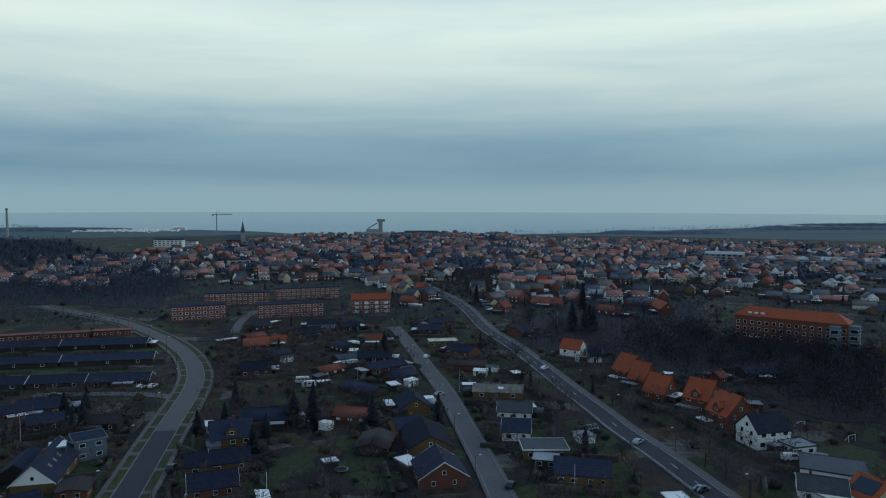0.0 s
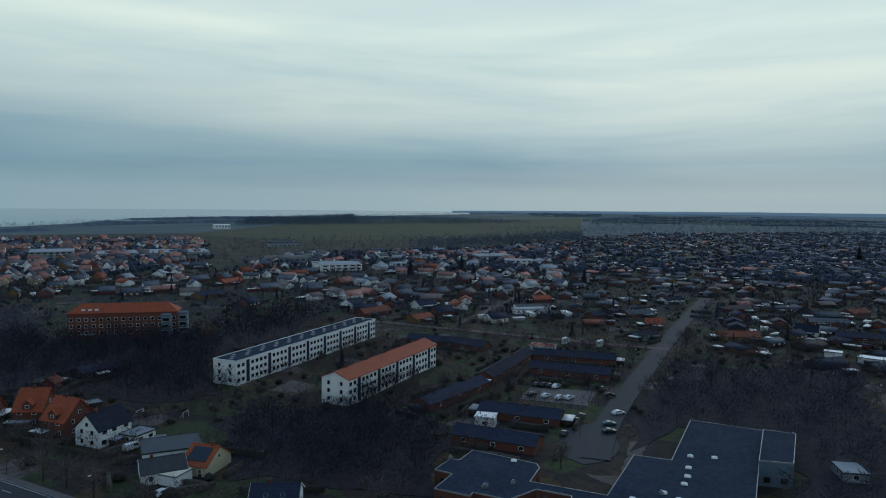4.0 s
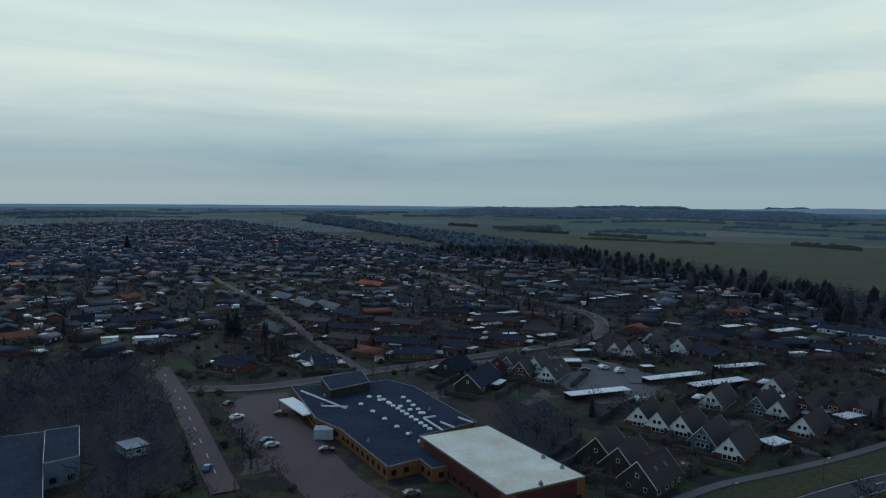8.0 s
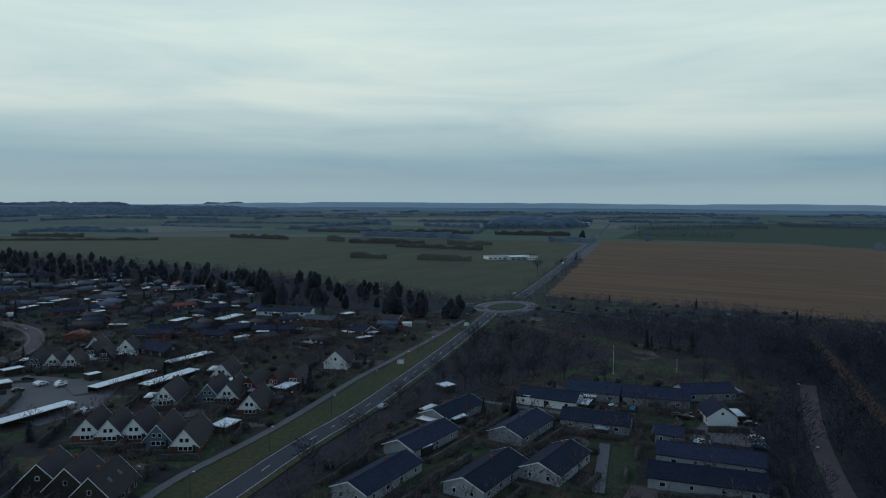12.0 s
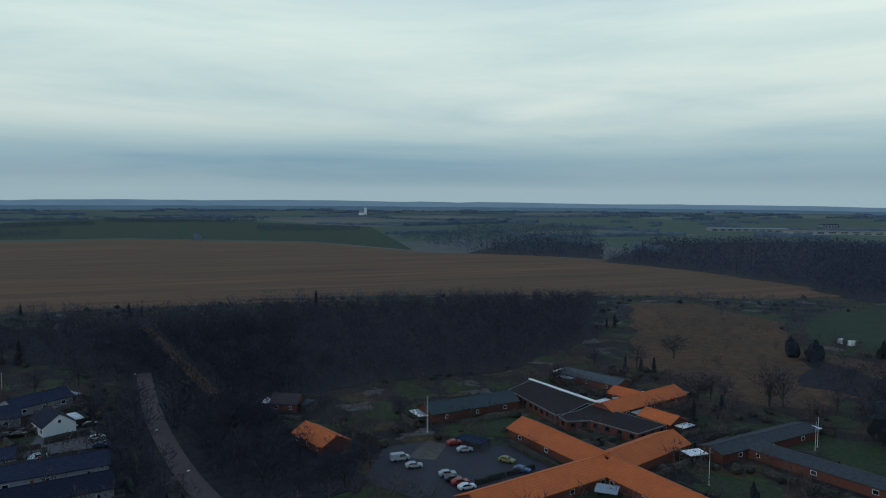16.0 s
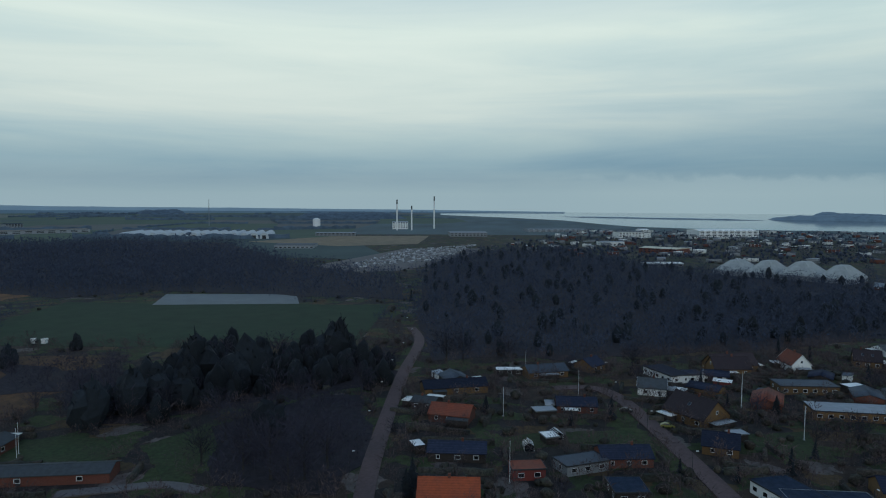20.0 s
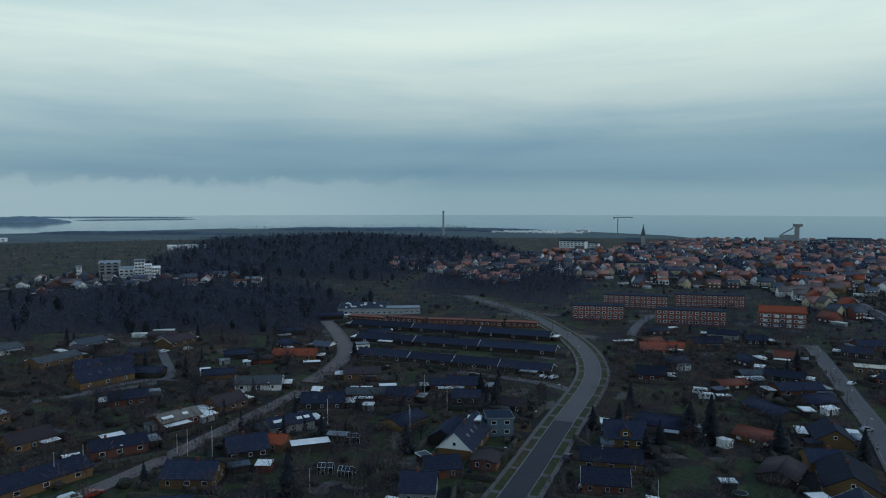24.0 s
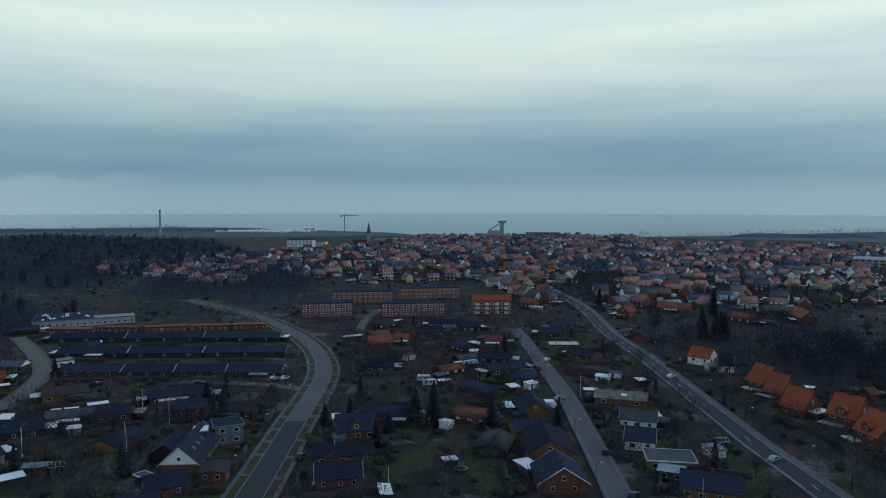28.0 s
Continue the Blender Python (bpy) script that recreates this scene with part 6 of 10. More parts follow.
flat_house(-213.0, 58.0, 111, 4.7, 4, 2.4, "pale", "wood", windows=False)


# ---- blocks of flats ----
def apartment_block(x, y, ang, L, W, wh, roof, wall, storeys, flat):
    """A long white block with strips of windows, dark stair bays and a flat or tiled roof."""
    take_box(x, y, ang, L, W)
    h = thing("apartment_block", x, y, ang, f"long white three-storey block of flats with {'a flat dark roof' if flat else 'an orange tiled roof'}", "apartment building", "white flats")
    a, b = L / 2, W / 2
    part("wall", Shape().box(-a, -b, 0, a, b, wh), WALLS[wall], h)
    if flat:
        part("roof", Shape().box(-a + 0.1, -b + 0.1, wh, a - 0.1, b - 0.1, wh + 0.15), ROOFS["felt"], h)
        sh = Shape()
        for s in (1, -1):
            sh.box(-a - 0.15, s * b - 0.15, wh - 0.1, a + 0.15, s * b + 0.15, wh + 0.35)
            sh.box(s * a - 0.15, -b + 0.15, wh - 0.1, s * a + 0.15, b - 0.15, wh + 0.35)
        part("parapet", sh, TRIM, h, "white roof edge")
        for i in range(int(L / 3)):
            part("rooflight", shared(("flat_light",), lambda: Shape().box(-0.9, -0.5, 0, 0.9, 0.5, 0.3), METAL), None, h, "grey roof unit", pose(-a + 2 + i * 3, (-1.5, 0.5, 2.5)[i % 3], wh + 0.15))
    else:
        rise = 2.3
        _, rf = gable_shapes(L, W, wh, rise, 0.5)
        part("roof", rf, ROOFS[roof], h)
        for s in (1, -1):
            q = [(s * (a - 0.2), -b, wh), (s * (a - 0.2), b, wh), (s * (a - 0.2), 0, wh + rise)]
            part("gable", Shape().solid(q, [(s * a, yy, zz) for _, yy, zz in q]), WALLS[wall], h)
        for i in range(5):
            chimney(h, (i + 0.5) / 5 * L - a, 0, wh + rise, 0.8)
    bays = max(3, round(L / 13))
    for i in range(bays):
        cx = (i + 0.5) / bays * L - a
        for s in (-1, 1):
            part("stair_bay", Shape().box(cx - 0.9, s * b - 0.12, 0.3, cx + 0.9, s * b + 0.12, wh - 0.4), ROOFS["felt"], h, "dark glazed stair bay")
        n = 4
        for f in range(storeys):
            for j in range(n):
                px = cx + (-5.2, -2.7, 2.7, 5.2)[j] * (L / bays / 13)
                for s in (1, -1):
                    window(h, px, -s * b, 1.9 + f * 2.75, 0 if s > 0 else 180, 1.5, 1.35, DARK_TRIM, False)
    for f in range(storeys):
        for s in (1, -1):
            for yy in (-2.6, 2.6):
                window(h, s * a, yy, 1.9 + f * 2.75, 90 * s, 1.0, 1.3, DARK_TRIM, False)
    return h


def brick_block(x, y, ang, L, W, wh, roof, balconies=False):
    take_box(x, y, ang, L, W)
    h = thing("brick_block", x, y, ang, "red brick three-storey block of flats with rows of white windows", "apartment building", "red brick flats")
    a, b = L / 2, W / 2
    part("wall", Shape().box(-a, -b, 0, a, b, wh), WALLS["block"], h)
    if roof == "orange":
        ws, rf = gable_shapes(L, W, wh, 2.8, 0.4)
        part("roof", rf, ROOFS["orange"], h)
    else:
        part("roof", Shape().box(-a - 0.3, -b - 0.3, wh, a + 0.3, b + 0.3, wh + 0.4), ROOFS["felt"], h)
    n = max(4, int(L / 3.4))
    for f in range(3):
        for i in range(n):
            px = (i + 0.5) / n * L - a
            for s in (1, -1):
                part("window", shared(("wide_window",), lambda: framed(2.1, 1.5, 0.25, True), TRIM, GLASS), None, h, at=pose(px, -s * b, 1.7 + f * 2.7, 0, 0, 0 if s > 0 else 180))
    if balconies:
        for i in range(4):
            px = (i + 0.5) / 4 * L - a
            for f in range(3):
                for s in (-1, 1):
                    y0, y1 = sorted((s * b, s * (b + 1.1)))
                    bal = part("balcony", Shape().box(px - 1.15, y0, f * 2.7 + 0.7, px + 1.15, y1, f * 2.7 + 0.85), CONCRETE, h)
                    part("balustrade", Shape().box(px - 1.15, s * (b + 1.1) - 0.05, f * 2.7 + 0.85, px + 1.15, s * (b + 1.1) + 0.05, f * 2.7 + 2.3), TRIM, bal, "white balcony front")
    return h


def poly_building(pts, wh, roof, wall, name, label, lights=0, vents=0, second=""):
    """A flat-roofed building over a many-cornered plan."""
    if sum(a[0] * b[1] - b[0] * a[1] for a, b in zip(pts, pts[1:] + pts[:1])) < 0:
        pts = pts[::-1]
    cx, cy = sum(p[0] for p in pts) / len(pts), sum(p[1] for p in pts) / len(pts)
    loc = [(x - cx, y - cy) for x, y in pts]
    h = thing(name, cx, cy, 0, label, "building")
    n = len(pts)
    part("wall", Shape().solid([(x, y, -0.05) for x, y in loc], [(x, y, wh - 0.1) for x, y in loc], 0, False), WALLS[wall], h)
    bm = bmesh.new()
    bm.faces.new([bm.verts.new((x, y, wh - 0.08)) for x, y in loc])
    bm.normal_update()
    bmesh.ops.triangulate(bm, faces=bm.faces[:])
    me = bpy.data.meshes.new("roof")
    bm.to_mesh(me)
    bm.free()
    me.materials.append(ROOFS[roof])
    part("roof", me, None, h)
    for i in range(n):
        (x0, y0), (x1, y1) = loc[i], loc[(i + 1) % n]
        L = math.hypot(x1 - x0, y1 - y0)
        a = math.degrees(math.atan2(y1 - y0, x1 - x0))
        m = pose(x0, y0, 0, 0, 0, a)
        part("roof_edge", Shape().box(-0.04, -0.05, wh - 0.3, L + 0.04, 0.13, wh + 0.02), METAL, h, at=m)
        if second and L > 15:
            part("cladding", Shape().box(2.5, -0.08, 0.4, L - 2.5, 0.0, wh - 0.5), WALLS[second], h, "dark red cladding", m)
        k = int(L / 3.4)
        for j in range(k):
            u = (j + 0.5) / k
            window(h, x0 + (x1 - x0) * u + 0.09 * (y1 - y0) / L * bool(second), y0 + (y1 - y0) * u - 0.09 * (x1 - x0) / L * bool(second), 1.7, a, 1.6, 1.5, DARK_TRIM, False)
        for j in range(max(1, int(L / 4))):
            u = (j + 0.5) / max(1, int(L / 4))
            take(cx + x0 + (x1 - x0) * u, cy + y0 + (y1 - y0) * u, 3)
    xs, ys = [p[0] for p in pts], [p[1] for p in pts]
    for x, y in spots(pts, 6, random.Random(2)):
        take(x, y, 4)
    rr = random.Random(n)
    left = vents
    while left:
        x, y = rr.uniform(min(xs), max(xs)), rr.uniform(min(ys), max(ys))
        if inside(pts, x, y):
            me = shared(("vent",), lambda: Shape().box(-0.4, -0.4, 0, 0.4, 0.4, 0.7).tube((0, 0, 0.7), (0, 0, 1.1), 0.2, 0.25, 8), METAL)
            part("vent", me, None, h, "steel roof vent", pose(x - cx, y - cy, wh - 0.1))
            left -= 1
    return h


def long_school(x, y, ang, L, W, wh, rise):
    """Three storeys of red brick under a hipped orange roof, a glazed stair tower at one end."""
    take_box(x, y, ang, L, W)
    h = thing("school_building", x, y, ang, "long red brick school with a hipped orange roof", "building")
    ws, rs = hip_shapes(L, W, wh, rise)
    part("wall", ws, WALLS["red"], h)
    part("roof", rs, ROOFS["orange"], h)
    n = int(L / 3.3)
    for f in range(3):
        for i in range(n):
            for s in (1, -1):
                window(h, (i + 0.5) / n * L - L / 2, -s * W / 2, wh - 9.6 + f * 3.2, 0 if s > 0 else 180, 1.7, 1.7, TRIM, False)
    for s in (1, -1):
        tower = part("stair_tower", Shape().box(-2.2, -2.6, 0, 2.2, 2.6, wh - 0.8), WALLS["blue"], h, "grey blue glazed stair tower", pose(L / 2 + 2.2 if s > 0 else L / 2 - 5, -W / 2 - 2.62 if s < 0 else -2, 0))
        for f in range(3):
            window(tower, 0, -2.6, wh - 9.6 + f * 3.2, 0, 3.4, 1.9, TRIM, False)
            window(tower, 2.2, 0, wh - 9.6 + f * 3.2, 90, 3.6, 1.9, TRIM, False)
    for i in range(3):
        part("dormer", Shape().box(-0.8, -1.2, 0, 0.8, 1.2, 1.5), TRIM, h, "small white dormer", pose(-L / 2 + 7 + i * 3, -W / 2 + 2.2, wh + 0.3))
    part("entrance_roof", Shape().box(-3, -2.4, 2.9, 3, 0, 3.1), TRIM, h, at=pose(-L / 2 + 9, -W / 2, 0))
    return h


apartment_block(203.1, 240.6, 15, 105.8, 11, 9.2, "felt", "white", 3, True)
apartment_block(194.1, 183.8, 13, 67.1, 11, 9.0, "orange", "white", 3, False)
brick_block(-145.5, 413.8, 22, 30.6, 10, 8.4, "felt")
brick_block(-140.1, 473.4, 15, 42.4, 10, 8.4, "felt")
brick_block(-92.8, 423.6, 17, 38.8, 10, 8.4, "felt")
brick_block(-97.8, 502.1, 19, 44.4, 10, 8.4, "felt")
long_school(173.1, 343.5, -38, 50.9, 12, 13.2, 4.2)
brick_block(-45.7, 440.2, 12, 24.5, 10, 9.2, "orange", True)
poly_building([(249.3, -18.2), (210.1, -22.6), (197.9, -28.5), (166.7, -35.6), (169.1, -42.6), (169.8, -44.7), (162.8, -46.1), (163.4, -51.0), (187.0, -49.2), (194.9, -68.8), (238.0, -60.4), (249.5, -53.1), (247.2, -45.5)], 3.7, "felt", "ochre", "shop", "orange brick shop with a wide dark felt roof", 0, 8)
poly_building([(137.5, -55.7), (142.4, -77.3), (182.8, -68.0), (178.9, -47.1)], 6.4, "stained", "ochre", "hall", "orange brick and dark red hall with a stained white roof", 0, 3, "maroon")
poly_building([(230.2, -29.5), (237.1, -44.1), (254.6, -44.3), (247.4, -28.5)], 6.6, "felt", "wood", "shop_annex", "raised dark boarded block over the shop", 0, 0)
poly_building([(139.2, 105.4), (138.2, 107.7), (130.2, 106.3), (130.9, 101.3), (121.3, 99.1), (123.3, 90.3), (125.4, 91.0), (127.2, 82.6), (136.1, 80.8), (138.1, 72.9), (120.6, 63.0), (138.1, 35.6), (154.3, 38.1), (188.1, 45.9), (191.8, 38.6), (216.8, 43.7), (211.4, 71.7), (174.5, 63.7), (171.7, 72.7), (143.6, 66.8), (139.0, 84.3), (147.9, 87.0), (149.8, 89.0), (147.3, 107.1)], 4.2, "felt", "red", "school", "low school with a dark felt roof edged in pale metal", 0, 7)
poly_building([(208.8, 50.3), (210.7, 42.2), (185.8, 37.4), (182.4, 44.6)], 6.5, "felt", "blue", "school_block", "blue-grey two-storey block of the school with a dark felt roof")
poly_building([(-110.3, -217.4), (-111.2, -186.1), (-119.2, -187.4), (-131.0, -193.7), (-124.1, -226.3)], 3.0, "brownfelt", "red", "home_wing", "flat dark brown wing of the nursing home", 0, 0)
poly_building([(-111.2, -179.5), (-118.3, -178.1), (-124.4, -162.6), (-137.4, -166.4), (-127.4, -193.6), (-111.1, -184.3)], 3.0, "brownfelt", "red", "home_wing", "flat dark brown wing of the nursing home", 0, 0)


# ---- trees ----
def twig_crown(rng, n, height, spread, base, fine, thick=1.0):
    """Bare crown: a few limbs and a cloud of fine upright twigs that thins out to its rim, as slim blades. Foot at the origin."""
    v, f = [], []

    def blade(p, q, w):
        k = len(v)
        side = (q - p).cross(Vector((rng.uniform(-1, 1), rng.uniform(-1, 1), rng.uniform(-0.3, 0.3))))
        side = side.normalized() * w if side.length > 1e-6 else Vector((w, 0, 0))
        v.extend((p - side, p + side, q))
        f.append((k, k + 1, k + 2))

    mid, half = (base + height) / 2, (height - base) / 2
    blade(Vector((0, 0, 0)), Vector((rng.uniform(-0.3, 0.3), rng.uniform(-0.3, 0.3), height * 0.8)), 0.13)
    for i in range(n):
        az, z0 = rng.uniform(0, math.tau), base * 0.8 + rng.random() * half * 0.8
        r = spread * rng.uniform(0.5, 0.9)
        blade(Vector((0, 0, z0)), Vector((math.cos(az) * r, math.sin(az) * r, z0 + half * rng.uniform(0.5, 1.0))), 0.07)
    for i in range(n * fine):
        d = Vector((rng.gauss(0, 1), rng.gauss(0, 1), rng.gauss(0, 1))).normalized() * rng.random() ** 0.45
        p = Vector((d.x * spread, d.y * spread, mid + d.z * half))
        q = p + Vector((d.x + rng.uniform(-0.8, 0.8), d.y + rng.uniform(-0.8, 0.8), rng.uniform(0.2, 1.4))) * (height * rng.uniform(0.11, 0.2))
        blade(p, q, rng.uniform(0.04, 0.08) * thick)
    return np.array([tuple(a) for a in v], np.float32), np.array(f, np.int32)


def needle_crown(rng, height, spread, base, tiers, per):
    """Conifer: drooping sprays round the stem in uneven tiers."""
    v, f = [], []
    for i in range(tiers):
        u = i / tiers
        z = base + (height - base) * u
        r = spread * (1 - u) ** 0.8 * rng.uniform(0.8, 1.15) + 0.15
        for j in range(per):
            az = (j + rng.random()) / per * math.tau
            rr = r * rng.uniform(0.7, 1.15)
            w = rr * rng.uniform(0.35, 0.55)
            c, s = math.cos(az), math.sin(az)
            top = z + (height - base) / tiers * rng.uniform(1.0, 1.9)
            k = len(v)
            v.extend(((0.05 * c, 0.05 * s, top), (c * rr * 0.75 - s * w, s * rr * 0.75 + c * w, z + rng.uniform(-0.2, 0.3)), (c * rr * 1.08, s * rr * 1.08, z - 0.25 * rng.random()), (c * rr * 0.75 + s * w, s * rr * 0.75 - c * w, z + rng.uniform(-0.2, 0.3))))
            f.extend(((k, k + 1, k + 2), (k, k + 2, k + 3)))
    k = len(v)
    v.extend(((0, 0, height + 0.6), (0.25, 0, height - 0.8), (-0.12, 0.2, height - 0.8), (-0.12, -0.2, height - 0.8)))
    f.extend(((k, k + 1, k + 2), (k, k + 2, k + 3), (k, k + 3, k + 1)))
    return np.array(v, np.float32), np.array(f, np.int32)


def puff_crown(rng, height, spread, blades, width, seg=7):
    """A winter crown seen from afar: a lumpy, ragged mass of twigs with single shoots standing out of it."""
    v, f = [], []
    rings = ((0.0, 0.55), (0.22, 0.95), (0.55, 1.0), (0.82, 0.6))
    for z, r in rings:
        for i in range(seg):
            a = (i + rng.uniform(-0.3, 0.3)) / seg * math.tau
            rr = spread * r * rng.uniform(0.68, 1.2)
            v.append((math.cos(a) * rr, math.sin(a) * rr, max(0.0, height * (z + rng.uniform(-0.07, 0.09))) if z else 0.0))
    v.append((rng.uniform(-0.15, 0.15) * spread, rng.uniform(-0.15, 0.15) * spread, height * rng.uniform(0.92, 1.05)))
    for k in range(len(rings) - 1):
        for i in range(seg):
            a, b = k * seg + i, k * seg + (i + 1) % seg
            f.extend(((a, b, b + seg), (a, b + seg, a + seg)))
    top = len(v) - 1
    f.extend((top - seg + i, top - seg + (i + 1) % seg, top) for i in range(seg))
    for i in range(blades):
        a, u = rng.uniform(0, math.tau), rng.random()
        p = Vector((math.cos(a) * spread * (1 - u) * 0.9, math.sin(a) * spread * (1 - u) * 0.9, height * (0.45 + 0.45 * u)))
        q = p + Vector((math.cos(a) * 0.5 + rng.uniform(-0.5, 0.5), math.sin(a) * 0.5 + rng.uniform(-0.5, 0.5), rng.uniform(0.6, 1.3))) * (height * rng.uniform(0.12, 0.24))
        w, k = Vector((math.sin(a), -math.cos(a), 0)) * width * rng.uniform(0.6, 1.2), len(v)
        v.extend((tuple(p - w), tuple(p + w), tuple(q)))
        f.append((k, k + 1, k + 2))
    return np.array(v, np.float32), np.array(f, np.int32)


def pine_cluster(rng, height, spread, blades, width, seg):
    """A ragged pine head of three lumps at different heights."""
    vs, fs, k = [], [], 0
    for i, (r, h) in enumerate(((0.0, 1.0), (0.55, 0.82), (0.6, 0.7))):
        v, f = puff_crown(rng, height * h * rng.uniform(0.92, 1.05), spread * rng.uniform(0.62, 0.8), blades // 3, width, seg)
        a = rng.uniform(0, math.tau)
        v = v + np.array([math.cos(a) * r * spread, math.sin(a) * r * spread, 0.0], np.float32)
        vs.append(v)
        fs.append(f + k)
        k += len(v)
    return np.concatenate(vs), np.concatenate(fs)


tree_rng = random.Random(11)
BARE = [twig_crown(tree_rng, 6, 10, 4.4, 1.2, 14, 2.0) for _ in range(6)]
BARE_FAR = [twig_crown(tree_rng, 3, 10, 5.0, 0.4, 11, 4.0) for _ in range(4)]
AIRY = [twig_crown(tree_rng, 4, 10, 4.2, 1.0, 15, 2.7) for _ in range(6)]
FAINT = [twig_crown(tree_rng, 2, 10, 4.6, 0.6, 13, 3.2) for _ in range(6)]
LOW_PUFF = [puff_crown(tree_rng, 7.5, 4.0, 2, 0.3, 3) for _ in range(6)]
TINY = [twig_crown(tree_rng, 1, 10, 5.2, 0.2, 9, 10.0) for _ in range(4)]
PINE_FAR = [puff_crown(tree_rng, 10, 3.1, 8, 0.5, 5) for _ in range(6)]
FIRS = [needle_crown(tree_rng, 10, 2.4, 0.6, 9, 6) for _ in range(4)]
SCRUB = [twig_crown(tree_rng, 4, 10, 8.0, 0.3, 13, 2.4) for _ in range(4)]
PINES = [pine_cluster(tree_rng, 10, 3.6, 18, 0.45, 6) for _ in range(6)]


def stand(sites, kits, height, material, name, label, category, seed):
    """One object of many trees."""
    rng = random.Random(seed)
    vs, fs, k = [], [], 0
    for x, y in sites:
        v, f = (TINY if kits is BARE_FAR and x * x + y * y > 722500 else kits)[rng.randrange(4)]
        h = height * rng.triangular(0.5, 1.35, 0.85) / 10
        a = rng.uniform(0, math.tau)
        c, s = math.cos(a) * h * rng.uniform(0.85, 1.2), math.sin(a) * h
        vs.append(np.stack([v[:, 0] * c - v[:, 1] * s + x, v[:, 0] * s + v[:, 1] * c + y, v[:, 2] * h], 1))
        fs.append(f + k)
        k += len(v)
    if vs:
        big_mesh(name, np.concatenate(vs), np.concatenate(fs), material, label, category)


wood_count, WOODED = [0], []


def near_far(poly):
    return sum(math.hypot(*p) for p in poly) / len(poly) < 1200


def wood(poly, step, sort, height):
    """A wood over a polygon: litter on the ground, trees too many to count."""
    wood_count[0] += 1
    rng = random.Random(wood_count[0])
    WOODED.append((min(p[0] for p in poly), max(p[0] for p in poly), min(p[1] for p in poly), max(p[1] for p in poly), poly))
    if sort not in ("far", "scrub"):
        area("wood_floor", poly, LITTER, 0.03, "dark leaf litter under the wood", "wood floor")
    sites = [p for p in spots(poly, step, rng, 0.45 if sort == "far" else 1.0) if is_free(*p, 1.0)]
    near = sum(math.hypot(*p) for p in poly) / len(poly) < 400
    # woods beyond about 400 m get the twig colour with painted haze
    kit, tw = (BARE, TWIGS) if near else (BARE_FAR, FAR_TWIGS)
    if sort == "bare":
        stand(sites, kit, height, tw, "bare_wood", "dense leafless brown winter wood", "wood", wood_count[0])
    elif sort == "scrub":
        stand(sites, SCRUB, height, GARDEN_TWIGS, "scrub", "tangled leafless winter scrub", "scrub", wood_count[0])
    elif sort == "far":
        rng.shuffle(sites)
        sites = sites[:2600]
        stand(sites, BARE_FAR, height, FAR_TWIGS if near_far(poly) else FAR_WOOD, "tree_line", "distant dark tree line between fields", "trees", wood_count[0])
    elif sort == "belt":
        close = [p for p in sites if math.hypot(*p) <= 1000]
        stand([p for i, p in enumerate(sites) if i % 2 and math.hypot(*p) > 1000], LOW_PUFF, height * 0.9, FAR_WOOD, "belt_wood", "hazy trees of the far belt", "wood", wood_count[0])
        stand([p for i, p in enumerate(close) if not i % 6], PINE_FAR, height * 0.8, NEEDLES, "pine_wood", "dark rounded pines in a tree belt", "wood", wood_count[0])
        stand([p for i, p in enumerate(close) if i % 6], FAINT, height * 0.75, TWIGS, "bare_wood", "leafless trees of the belt", "wood", wood_count[0])
    elif sort == "pine":
        stand([p for i, p in enumerate(sites) if i % 3], PINES, height, NEEDLES, "pine_wood", "dark rounded evergreen pines in a belt", "wood", wood_count[0])
        stand([p for i, p in enumerate(sites) if not i % 3], kit, height, tw, "bare_wood", "leafless trees among the pines", "wood", wood_count[0])
    else:
        stand([p for i, p in enumerate(sites) if i % 17], kit, height, tw, "bare_wood", "dense leafless brown winter wood", "wood", wood_count[0])
        stand([p for i, p in enumerate(sites) if not i % 17], PINE_FAR, height * 0.95, NEEDLES, "pine_wood", "dark pines among leafless trees", "wood", wood_count[0])
    return sites


wood([(145, -360), (113, -412), (21, -439), (-87, -441), (-280, -418), (-201, -299), (-124, -253), (-71, -253), (-37, -245), (-20, -261), (-10, -298), (13, -278), (54, -332), (95, -346)], 6.0, "bare", 9)
wood([(20, -209), (14, -297), (9, -298), (4, -209), (1, -160), (9, -160)], 5.5, "bare", 9)
wood([(-5, -189), (-0, -232), (-27, -232), (-32, -189), (-45, -166), (-31, -154), (-13, -154)], 5.5, "bare", 8)
wood([(142, -186), (152, -254), (165, -325), (110, -339), (90, -298), (110, -245), (122, -205), (119, -168), (114, -127), (113, -114), (119, -108)], 6.5, "bare", 6)
wood([(33, -371), (-60, -386), (-37, -226), (-11, -201), (3, -219), (13, -266)], 6.0, "bare", 9)
wood([(-759, -123), (-992, -87), (-1078, 35), (-743, 139), (-646, 294), (-388, 178), (-357, 121), (-309, 11), (-316, -14), (-299, -48), (-418, -76)], 7.0, "mixed", 9)
wood([(-469, -402), (-911, -778), (-1147, -755), (-1109, -525), (-734, -256), (-638, -135), (-491, -96), (-494, -164), (-504, -295), (-454, -344)], 11.0, "bare", 12)
wood([(-359, -831), (-623, -1135), (-634, -930), (-478, -701), (-428, -765)], 12.0, "bare", 12)
wood([(-456, -668), (-753, -948), (-1037, -877), (-956, -568), (-830, -337), (-544, -220), (-510, -279), (-483, -383), (-487, -564)], 11.0, "bare", 12)
wood([(-216, -140), (-282, -155), (-307, -146), (-292, -97), (-295, -78), (-278, -54), (-259, -57), (-249, -74), (-222, -106), (-200, -128)], 7.0, "pine", 11)
